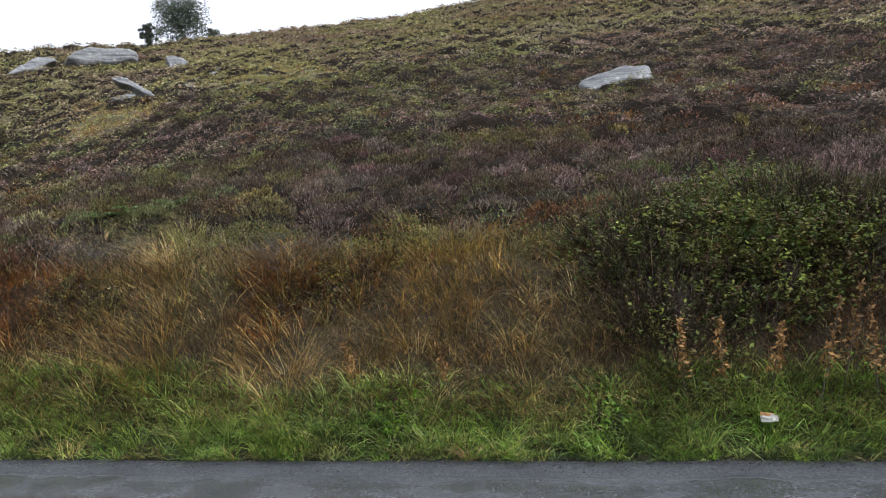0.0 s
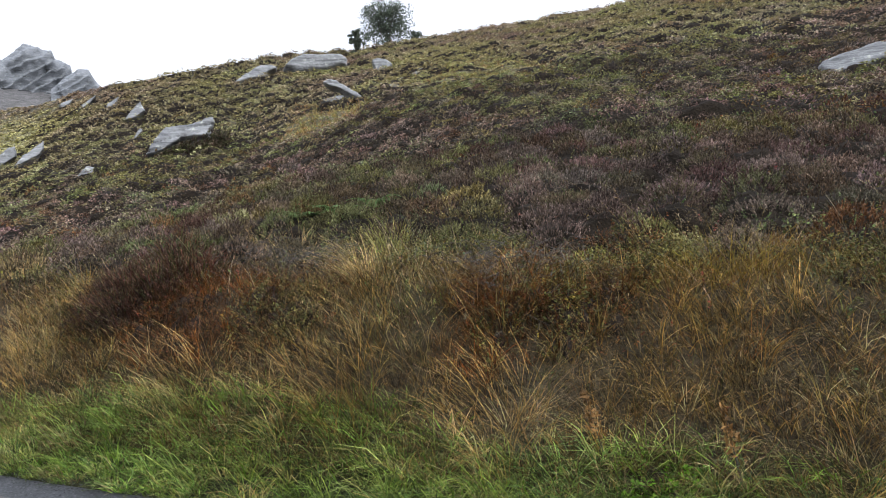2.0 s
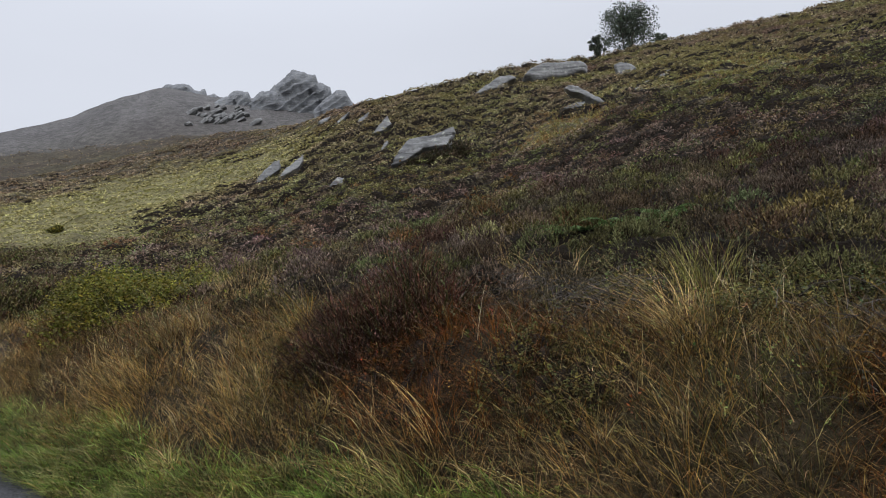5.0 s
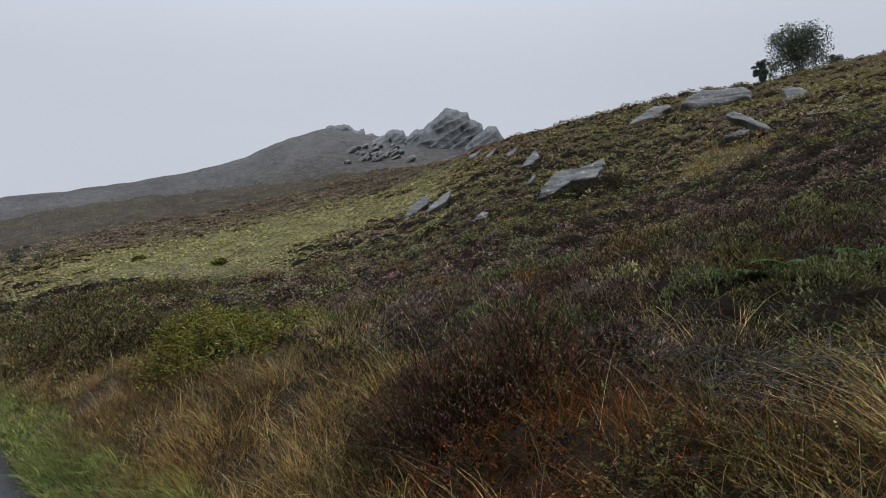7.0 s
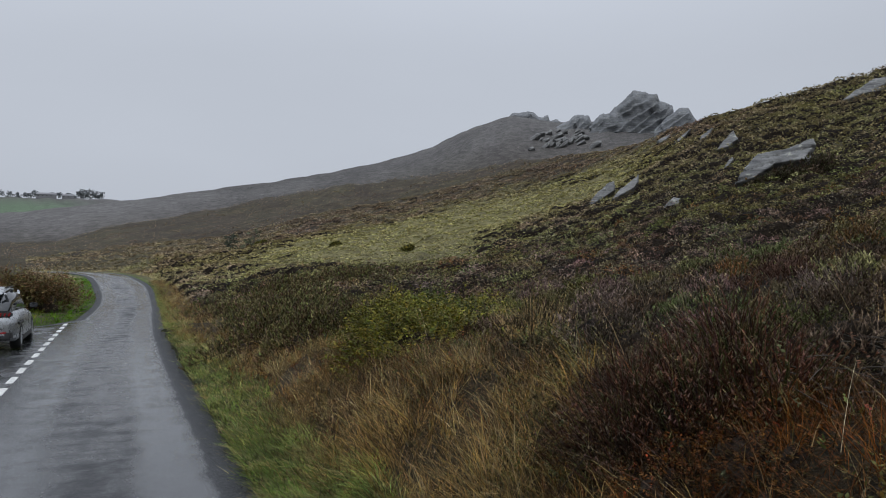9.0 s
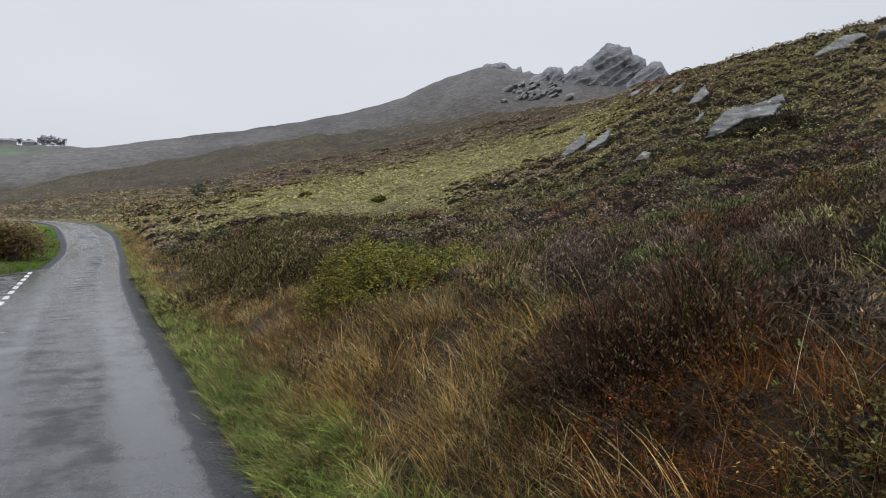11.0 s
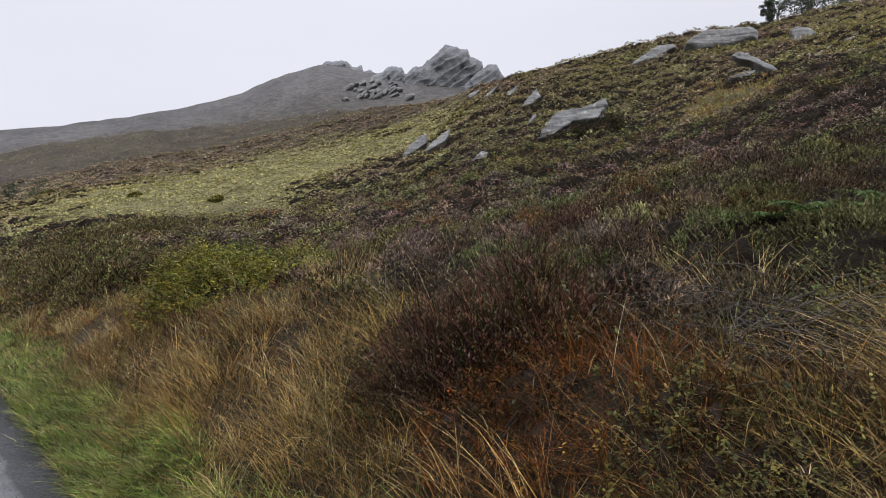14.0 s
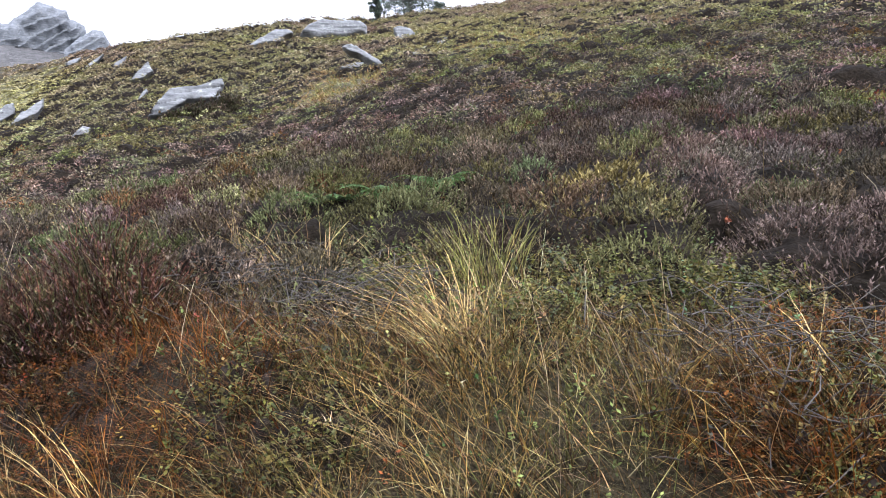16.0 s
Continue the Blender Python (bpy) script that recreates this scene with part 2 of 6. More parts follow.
# the hill with the crags, and the far moor behind
HILL = np.array([
    (-180, 1.0), (-60, 1.0), (-20, 2.2), (-8, 3.2), (-1, 4.2), (1.2, 4.5), (4.4, 5.0), (8.6, 5.65), (10.2, 5.85), (13.8, 6.5), (18.3, 7.35), (22.4, 8.55), (24.8, 9.65),
    (27.1, 10.4), (28.4, 10.8), (30, 10.6), (32, 10.1), (36, 10.1), (40, 9.6), (46, 9.0), (60, 8.0), (100, 8.0), (180, 1.0)])
FAR = np.array([(-180, 2.5), (-40, 2.8), (-14, 3.9), (-8, 4.3), (-4.5, 4.35), (-1, 4.35), (1.5, 4.1), (8, 3.6), (40, 2.5), (180, 2.5)])
R_HILL, R_FAR = 380.0, 1200.0

# centre line of the road past the straight: a bend to the left
BEND = np.array([(1.25, -80), (1.25, 0), (1.25, 22), (1.62, 36), (1.70, 46), (1.55, 56), (0.9, 68), (-0.3, 79), (-3.5, 89), (-10, 97), (-24, 104), (-60, 111), (-140, 118)], float)


def smooth_line(points, step=1.0):
    """Catmull-Rom through the points."""
    out = []
    p = np.vstack([2 * points[0] - points[1], points, 2 * points[-1] - points[-2]])
    for a, b, c, d in zip(p, p[1:], p[2:], p[3:]):
        n = max(2, int(np.linalg.norm(c - b) / step))
        for t in np.arange(n) / n:
            out.append(0.5 * (2 * b + (c - a) * t + (2 * a - 5 * b + 4 * c - d) * t * t + (3 * b - a - 3 * c + d) * t**3))
    return np.array(out + [points[-1]])


ROAD = smooth_line(BEND)
ROAD_HALF = 1.47


def half_at(y):
    """Half the road's width: it widens into the bend."""
    return ROAD_HALF + 0.5 * ramp(y, 38, 62)


def road_height(y):
    return 1.1 * ramp(y, 38, 95)


def road_distance(x, y):
    """Distance from the road's centre line."""
    x, y = np.broadcast_arrays(np.asarray(x, float), np.asarray(y, float))
    best = np.full(x.shape, 1e9)
    for ax, ay in ROAD[::3]:
        best = np.minimum(best, (x - ax) ** 2 + (y - ay) ** 2)
    straight = np.where(y < 26, np.abs(x - 1.25), 1e9)
    return np.minimum(np.sqrt(best), straight)


def lay_edge(y):
    """Outer edge of the lay-by."""
    return -5.2 + 1.7 * ramp(y, 0, 18) + 3.2 * ramp(y, 23.5, 29)


def near_height(x, y):
    """The verge, the bank and the slope beside the straight."""
    u = x - 2.72
    bank = 1.15 - 0.75 * ramp(y, 1, 15)
    slope = 0.205 - 0.115 * ramp(y, 0, 16)
    right = 0.10 * ramp(u, 0.0, 0.5) + bank * ramp(u, 0.2, 1.75) + slope * np.maximum(0, u - 1.2)
    v = lay_edge(y) - x
    left = 0.35 * ramp(v, 0.0, 1.6) + 0.03 * np.maximum(0, v - 1)
    return np.where(u > 0, right, np.where(v > 0, left, 0.0))


def height(x, y, rough=True):
    """Height of the ground."""
    x, y = np.broadcast_arrays(np.asarray(x, float), np.asarray(y, float))
    dx, dy = x - CX, y - CY
    r = np.hypot(dx, dy) + 1e-6
    az = np.degrees(np.arctan2(dx, dy))
    el = np.interp(az, CREST[:, 0], CREST[:, 1])
    r1 = np.interp(az, CREST[:, 0], CREST[:, 2])
    p = np.interp(az, CREST[:, 0], CREST[:, 3])
    z1 = EYE_Z + r1 * np.tan(np.radians(el))
    z2 = EYE_Z + R_HILL * np.tan(np.radians(np.interp(az, HILL[:, 0], HILL[:, 1])))
    z3 = EYE_Z + R_FAR * np.tan(np.radians(np.interp(az, FAR[:, 0], FAR[:, 1])))
    z0 = near_height(CX + 12 * dx / r, CY + 12 * dy / r)
    s = np.clip((r - 12) / (r1 - 12), 0, 1)
    slope = z0 + (z1 - z0) * s**p
    mid = 0.5 * (r1 + R_HILL)
    zd = np.minimum(z1, z2) - 4
    dip = z1 + (zd - z1) * ramp(r, r1, mid) + (z2 - zd) * ramp(r, mid * 0.8, R_HILL)
    zdd = np.minimum(z2, z3) - 15
    dip2 = z2 + (zdd - z2) * ramp(r, R_HILL, 750) + (z3 - zdd) * ramp(r, 650, R_FAR) - 120 * ramp(r, R_FAR, 3200)
    polar = np.where(r < r1, slope, np.where(r < R_HILL, dip, dip2))
    z = near_height(x, y) + (polar - near_height(x, y)) * ramp(r, 11, 26)
    if rough:
        amp = 0.03 + 0.32 * ramp(r, 8, 90) + 2.0 * ramp(r, 200, 700)
        far = ramp(r, 4, 9)
        cushion = np.abs(fbm(x, y, 3.4, 7, 2)) + 0.5 * np.abs(fbm(x + 40, y, 1.5, 8, 2))
        z = z + amp * far * fbm(x, y, 9, 3) + (0.12 + 0.55 * ramp(r, 8, 40)) * far * (cushion - 0.3) * (1 - ramp(r, 180, 300))
    d = road_distance(x, y)
    k = ramp(d, half_at(y) + 0.1, half_at(y) + 7.0)
    along = np.where((y > 24) | (r > 60), 1.0, 0.0)
    flat = road_height(y) - 0.05
    z = np.where((along > 0) & (d < 12), flat + (z - flat) * k, z)
    lay = (x > lay_edge(y)) & (x < 2.72) & (y < 30) & (y > -60)
    return np.where(lay & ((along == 0) | (d < ROAD_HALF + 0.2) | (x < -0.2)), np.minimum(z, -0.05 + 0 * z), z)

# ---- plant cover ----
# tones: dark heather, purple heather, olive heather, yellow-green bilberry, straw, rust, fresh green
TONES = np.array([(0.102, 0.074, 0.056), (0.218, 0.160, 0.134), (0.165, 0.166, 0.078), (0.250, 0.236, 0.100),
                  (0.360, 0.290, 0.150), (0.230, 0.125, 0.060), (0.100, 0.195, 0.034)])


def blob(x, y, cx, cy, rx, ry, turn=0.0, soft=0.35):
    """1 inside an ellipse with a ragged edge."""
    c, s = math.cos(radians(turn)), math.sin(radians(turn))
    dx, dy = x - cx, y - cy
    d = np.hypot((dx * c + dy * s) / rx, (dy * c - dx * s) / ry)
    d = d + 0.22 * fbm(x, y, max(0.8, 0.5 * min(rx, ry)), 31)
    return 1 - ramp(d, 1 - soft, 1 + soft)


def cover(x, y):
    """Shares of the seven tones at places on the ground."""
    x, y = np.broadcast_arrays(np.asarray(x, float), np.asarray(y, float))
    r = np.hypot(x - CX, y - CY)
    a, b, c = fbm(x, y, 9, 41, 4), fbm(x, y, 4, 47, 3), fbm(x, y, 26, 53, 3)
    w = np.zeros((7, *x.shape))
    w[0] = 0.60 + 0.9 * a - 0.2 * c
    w[1] = 0.42 + 0.9 * b + 0.2 * c
    w[2] = 0.46 - 1.0 * a + 0.3 * c
    w[3] = 0.13 - 0.65 * b - 0.4 * a
    w[4] = 0.02 + 0.12 * b
    w[5] = 0.03 + 0.40 * fbm(x, y, 3.5, 59, 3)
    w = np.clip(w, 0.0, None)

    def lay(mask, *shares):
        nonlocal w
        s = np.array(shares, float)[:, None] if x.ndim == 1 else np.array(shares, float).reshape(7, *([1] * x.ndim))
        w = w * (1 - mask) + s * mask

    # beyond the hollow the moor is plain dark heather
    lay(0.8 * ramp(r, 96, 118) * ramp(60 - np.degrees(np.arctan2(x - CX, y - CY)), 15, 25), 0.50, 0.30, 0.18, 0.0, 0.02, 0.0, 0.0)
    # the grassy hollow beside the road, the green shoulder with the path, and smaller patches
    lay(blob(x, y, 33, 74, 27, 17, 8, 0.42), 0.03, 0.0, 0.33, 0.42, 0.22, 0.0, 0.0)
    lay(blob(x, y, 18, 52, 11, 18, -14, 0.42), 0.03, 0.0, 0.33, 0.42, 0.22, 0.0, 0.0)
    lay(0.85 * blob(x, y, 36, 7, 17, 8, 14), 0.14, 0.06, 0.50, 0.25, 0.05, 0.0, 0.0)
    lay(0.85 * blob(x, y, 47, 15, 13, 5, 24), 0.04, 0.02, 0.36, 0.36, 0.22, 0.0, 0.0)
    lay(0.75 * blob(x, y, 62, 24, 26, 6, 24), 0.05, 0.02, 0.42, 0.30, 0.20, 0.0, 0.0)
    lay(0.85 * blob(x, y, 37, 21.5, 7, 3.2, 25), 0.04, 0.0, 0.2, 0.3, 0.40, 0.06, 0.0)
    lay(0.85 * blob(x, y, 44.5, 28, 4, 2.0, 25), 0.04, 0.0, 0.1, 0.1, 0.36, 0.40, 0.0)
    lay(0.85 * blob(x, y, 28, 24.5, 6.5, 3.4, 30), 0.05, 0.02, 0.30, 0.56, 0.02, 0.05, 0.0)
    lay(0.8 * blob(x, y, 20.5, 24, 4, 3, 30), 0.10, 0.02, 0.50, 0.34, 0.02, 0.02, 0.0)
    lay(0.8 * blob(x, y, 45, 42, 22, 11, 35), 0.25, 0.02, 0.62, 0.08, 0.0, 0.03, 0.0)
    lay(0.9 * blob(x, y, 13.4, -2.1, 1.8, 0.9, -25), 0.0, 0.0, 0.1, 0.65, 0.1, 0.15, 0.0)
    lay(0.85 * blob(x, y, 19.5, 7.6, 5.0, 3.2, 50), 0.75, 0.20, 0.05, 0.0, 0.0, 0.0, 0.0)
    lay(0.7 * blob(x, y, 27, -11, 6, 4, 0), 0.70, 0.25, 0.05, 0.0, 0.0, 0.0, 0.0)
    lay(0.7 * blob(x, y, 10.5, 8.5, 3.5, 2.5, 40), 0.12, 0.08, 0.50, 0.22, 0.0, 0.08, 0.0)
    lay(0.75 * blob(x, y, 12.5, 1.5, 5.5, 3.2, 20), 0.72, 0.22, 0.05, 0.0, 0.0, 0.0, 0.0)
    lay(0.75 * blob(x, y, 22, 11, 6.5, 3.5, 40), 0.62, 0.30, 0.05, 0.0, 0.0, 0.03, 0.0)
    lay(0.7 * blob(x, y, 9, -5, 4.5, 2.2, 0), 0.70, 0.20, 0.05, 0.0, 0.0, 0.05, 0.0)
    lay(0.8 * blob(x, y, 12.8, -5.4, 2.4, 0.9, -60), 0.05, 0.0, 0.15, 0.2, 0.05, 0.55, 0.0)
    lay(0.8 * blob(x, y, 16.0, -3.4, 1.5, 0.9, -60), 0.05, 0.0, 0.1, 0.35, 0.05, 0.45, 0.0)
    lay(0.8 * blob(x, y, 5.0, -2.2, 1.5, 1.5, 0), 0.05, 0.05, 0.25, 0.35, 0.12, 0.18, 0.0)
    lay(0.8 * blob(x, y, 6.0, 13.5, 1.6, 3.2, 0), 0.50, 0.05, 0.40, 0.05, 0.0, 0.0, 0.0)
    lay(0.7 * blob(x, y, 5.6, 8.4, 1.4, 1.8, 0), 0.1, 0.0, 0.6, 0.25, 0.0, 0.05, 0.0)
    lay(0.8 * blob(x, y, 5.0, 3.2, 1.2, 2.3, 0), 0.44, 0.16, 0.26, 0.08, 0.0, 0.06, 0.0)
    lay(0.85 * blob(x, y, 4.6, -0.3, 0.9, 1.0, 0), 0.06, 0.02, 0.35, 0.50, 0.04, 0.03, 0.0)
    lay(0.85 * blob(x, y, 5.5, 0.2, 0.8, 1.6, 0), 0.25, 0.25, 0.38, 0.10, 0.02, 0.0, 0.0)
    lay(0.75 * blob(x, y, 8.2, -1.6, 2.6, 2.6, 0), 0.35, 0.50, 0.15, 0.0, 0.0, 0.0, 0.0)
    lay(0.8 * blob(x, y, 5.9, 4.4, 1.0, 1.5, 0), 0.30, 0.55, 0.12, 0.03, 0.0, 0.0, 0.0)
    lay(0.9 * blob(x, y, 6.7, -1.2, 1.5, 1.4, 0), 0.42, 0.52, 0.06, 0.0, 0.0, 0.0, 0.0)
    lay(0.9 * blob(x, y, 9.0, 36, 4.6, 12, -6, 0.25), 0.26, 0.10, 0.48, 0.12, 0.02, 0.04, 0.0)
    lay(0.9 * blob(x, y, 0, 103, 24, 16, 0, 0.3), 0.42, 0.26, 0.26, 0.02, 0.04, 0.0, 0.0)
    # straw and fresh grass along the road
    u = x - 2.72 + 0.12 * fbm(x, y, 0.9, 61)
    lay(0.75 * (1 - ramp(u, 1.0, 2.1)) * ((u > 0.1) & (y < 60)), 0.10, 0.02, 0.12, 0.06, 0.45, 0.25, 0.0)
    d = road_distance(x, y)
    lay(0.7 * (1 - ramp(d, 2.6, 4.0)) * (y > 18), 0.05, 0.02, 0.15, 0.10, 0.55, 0.10, 0.03)
    lay((1 - ramp(d, half_at(y) + 0.4, half_at(y) + 0.9 + 0.3 * fbm(x, y, 2.0, 67))) * (r < 160), 0.0, 0.0, 0.0, 0.05, 0.05, 0.0, 0.90)
    lay((1 - ramp(-2.8 - x, 2.5, 5.0)) * ((x < -1) & (y < 40)), 0.05, 0.0, 0.2, 0.2, 0.1, 0.0, 0.45)
    # far farmland
    lay(0.8 * blob(x, y, -190, 1020, 110, 160, 0), 0.0, 0.0, 0.25, 0.15, 0.1, 0.0, 0.5)
    w = np.clip(w, 1e-4, None)
    return w / w.sum(0)


def tri_mesh(name, verts, tris, tone, mat, parent=None, label="", category="", kind="", group="", smooth=False):
    """One mesh object from arrays of corners, triangles and a tone for each corner."""
    me = bpy.data.meshes.new(name)
    me.vertices.add(len(verts))
    me.vertices.foreach_set("co", np.asarray(verts, np.float32).ravel())
    n, k = tris.shape
    me.loops.add(n * k)
    me.loops.foreach_set("vertex_index", tris.astype(np.int32).ravel())
    me.polygons.add(n)
    me.polygons.foreach_set("loop_start", np.arange(n, dtype=np.int32) * k)
    me.polygons.foreach_set("loop_total", np.full(n, k, np.int32))
    if smooth:
        me.polygons.foreach_set("use_smooth", np.ones(n, bool))
    me.update(calc_edges=True)
    if tone is not None:
        layer = me.attributes.new("tone", "FLOAT_COLOR", "POINT")
        layer.data.foreach_set("color", np.c_[np.clip(tone, 0.004, 1), np.ones(len(tone))].astype(np.float32).ravel())
    me.materials.append(mat)
    ob = new(name, me)
    ob.parent = parent
    return tagged(ob, label, category, group, kind)


def part(name, bm, mat, parent=None, label=""):
    """Links a bmesh as one mesh object under a thing or a part."""
    me = bpy.data.meshes.new(name)
    bm.to_mesh(me)
    bm.free()
    me.materials.append(mat)
    ob = new(name, me)
    ob.parent = parent
    return tagged(ob, label)


# ---- the ground sheet ----
def ground_sheet():
    az = np.radians(np.concatenate([np.linspace(-180, -12, 60, endpoint=False), np.linspace(-12, 118, 340, endpoint=False), np.linspace(118, 180, 40, endpoint=False)]))
    rr = np.concatenate([[0.35], np.geomspace(0.9, 8, 50), np.geomspace(8, 45, 180)[1:], np.geomspace(45, 140, 80)[1:], np.geomspace(140, 3400, 56)[1:]])
    a, r = np.meshgrid(az, rr)
    x, y = CX + r * np.sin(a), CY + r * np.cos(a)
    z = height(x, y)
    n, k = x.shape
    verts = np.c_[x.ravel(), y.ravel(), z.ravel()]
    i, j = np.meshgrid(np.arange(n - 1), np.arange(k), indexing="ij")
    quads = np.stack([i * k + j, i * k + (j + 1) % k, (i + 1) * k + (j + 1) % k, (i + 1) * k + j], -1).reshape(-1, 4)[:, ::-1]
    share = cover(x.ravel(), y.ravel())
    tone = np.tensordot(share, TONES * np.array([0.27, 0.27, 0.30, 0.75, 0.75, 0.40, 0.5])[:, None], (0, 0))
    # dark soil, blackened further to paint the shade between the near plants
    shaded_peat = np.array([0.020, 0.014, 0.009])
    rad = np.hypot(verts[:, 0] - CX, verts[:, 1] - CY)
    close = 0.85 * (1 - ramp(rad, 18, 70))[:, None]
    tone = tone * (1 - close) + shaded_peat * close
    tone = tone * 0.8
    # beyond 225 m the tone turns grey: distance haze put into the colour
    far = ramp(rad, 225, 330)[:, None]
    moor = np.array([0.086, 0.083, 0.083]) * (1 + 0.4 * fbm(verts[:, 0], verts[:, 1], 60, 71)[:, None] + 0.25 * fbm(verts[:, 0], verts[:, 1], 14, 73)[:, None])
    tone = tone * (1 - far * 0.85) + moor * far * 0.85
    field = (0.8 * blob(verts[:, 0], verts[:, 1], -120, 900, 110, 170, 0))[:, None]
    tone = tone * (1 - field) + np.array([0.085, 0.125, 0.075]) * field
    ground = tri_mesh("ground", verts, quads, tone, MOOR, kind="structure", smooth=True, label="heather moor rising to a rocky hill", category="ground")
    return ground


ground_sheet()


# ---- the road ----
def road_surface():
    line = ROAD[(ROAD[:, 1] > -60)]
    run = np.gradient(line, axis=0)
    side = np.c_[run[:, 1], -run[:, 0]] / np.linalg.norm(run, axis=1)[:, None]
    across = np.concatenate([np.linspace(-1, 1, 25)])
    rows, marks = [], []
    for (px, py), s in zip(line, side):
        wob = 0.05 * fbm(np.array([py]), np.array([3.0]), 0.8, 81)[0]
        half = float(half_at(np.array(py)))
        left, right = -half, half + wob
        if py < 29:
            left = lay_edge(np.array(py)) - px - 0.04
        for f in across:
            o = left + (right - left) * (f + 1) / 2
            rows.append((px + s[0] * o, py + s[1] * o, road_height(np.array(py)) + 0.006 - 0.03 * max(0.0, (abs(o) / half) ** 2 * 0.6 - 0.1) * (py > 29)))
            marks.append(np.clip(abs(o) / half if o > -0.95 or py >= 29 else 0.65 - 0.35 * ramp(np.array(-o), 1.0, 1.5) + 0.65 * ramp(np.array(o), left + 0.8, left), 0, 1))
    verts = np.array(rows)
    k, n = len(across), len(line)
    i, j = np.meshgrid(np.arange(n - 1), np.arange(k - 1), indexing="ij")
    q = np.stack([i * k + j, i * k + j + 1, (i + 1) * k + j + 1, (i + 1) * k + j], -1).reshape(-1, 4)
    # the slab's own thickness
    low = verts - np.array([0, 0, 0.12])
    rim = []
    for i in range(n - 1):
        a, b = i * k, (i + 1) * k
        rim.append((a, b, b + n * k, a + n * k))
        a, b = i * k + k - 1, (i + 1) * k + k - 1
        rim.append((b, a, a + n * k, b + n * k))
    ob = tri_mesh("road", np.vstack([verts, low]), np.vstack([q, np.array(rim)]), None, ASPHALT, kind="structure", smooth=True, label="narrow wet asphalt road with a lay-by", category="road")
    layer = ob.data.attributes.new("across", "FLOAT", "POINT")
    layer.data.foreach_set("value", np.array(marks + marks, np.float32))
    return ob


road = road_surface()


def dash_line():
    """The broken line between the road and the lay-by."""
    me = None
    for k in range(19):
        y = 27.75 - 1.29 * k
        if me is None:
            bm = bmesh.new()
            bmesh.ops.create_cube(bm, size=1)
            bmesh.ops.scale(bm, vec=(0.12, 0.80, 0.004), verts=bm.verts)
            bmesh.ops.bevel(bm, geom=[e for e in bm.edges if abs(e.verts[0].co.z - e.verts[1].co.z) > 0.003], offset=0.02, segments=2, affect="EDGES")
            first = part("road_marking", bm, PAINT_WHITE, road)
            me, ob = first.data, first
        else:
            ob = new("road_marking", me)
            ob.parent = road
        ob.matrix_basis = pose(-0.22, y, 0.0075, 0, 0, 0.4 * math.sin(k * 2.3))


dash_line()

# ---- rocks ----
def weathered(bm, size, rng, rough, beds, fine, layers, worn, dip=0.0):
    """Cuts a block's faces finely and gives them beds, pits and worn edges. dip: degrees by which the beds fall to one end."""
    bmesh.ops.triangulate(bm, faces=bm.faces)
    edge = max(size) / (3.2 * fine)
    for _ in range(4):
        long = [e for e in bm.edges if e.calc_length() > edge]
        if not long or len(bm.verts) > 330 * fine:
            break
        bmesh.ops.subdivide_edges(bm, edges=long, cuts=1, use_grid_fill=False)
        bmesh.ops.triangulate(bm, faces=[f for f in bm.faces if len(f.verts) > 3])
    for _ in range(worn):
        bmesh.ops.smooth_vert(bm, verts=bm.verts, factor=0.5, use_axis_x=True, use_axis_y=True, use_axis_z=True)
    bm.normal_update()
    off = Vector((rng.uniform(-50, 50), rng.uniform(-50, 50), rng.uniform(-50, 50)))
    big, tall, slope = max(size), size[2], math.tan(radians(dip))
    for v in bm.verts:
        p = v.co
        q = p / big * 2.0 + off
        push = (noise.fractal(q * 1.3, 0.9, 2.1, 5) - 0.4 * abs(noise.noise(q * 3.1))) * rough * big * 0.22
        level = ((p.z - slope * p.x) / tall + 0.5) * layers + 0.5 * noise.noise(q * 0.8)
        groove = max(0.0, 1 - abs(level - round(level)) / 0.14)
        push -= beds * 0.10 * tall * groove * max(0.0, 0.45 + noise.noise(q * 1.9))
        v.co = p + v.normal * push
    for f in bm.faces:
        f.smooth = True
    return bm


def rock_shape(size, seed, round_off=0.10, rough=0.10, beds=0.5, nose=0.0, fine=4, layers=4, chop=0.32, worn=0):
    """A weathered block: a box with broken corners, worn edges, beds and pitted faces."""
    rng = random.Random(seed)
    bm = bmesh.new()
    for sx in (-1, 1):
        for sy in (-1, 1):
            for sz in (-1, 1):
                bm.verts.new((sx * (1 - chop * rng.random()), sy * (1 - chop * rng.random()), sz * (1 - 0.8 * chop * rng.random()) * (1 + nose * sx * 0.5)))
    for _ in range(7):
        p = Vector((rng.uniform(-0.8, 0.8), rng.uniform(-0.8, 0.8), rng.uniform(-0.8, 0.8)))
        k = rng.randrange(3)
        p[k] = rng.choice((-1, 1)) * rng.uniform(0.92, 1.08)
        bm.verts.new(p)
    bmesh.ops.convex_hull(bm, input=bm.verts)
    bmesh.ops.delete(bm, geom=[v for v in bm.verts if not v.link_faces], context="VERTS")
    for v in bm.verts:
        v.co = Vector((v.co.x * size[0] / 2, v.co.y * size[1] / 2, v.co.z * size[2] / 2))
    bmesh.ops.dissolve_limit(bm, angle_limit=radians(9), verts=bm.verts, edges=bm.edges)
    bmesh.ops.bevel(bm, geom=bm.edges[:], offset=round_off * min(size), segments=2, profile=0.6, affect="EDGES", clamp_overlap=True)
    return weathered(bm, size, rng, rough, beds, fine, layers, worn)


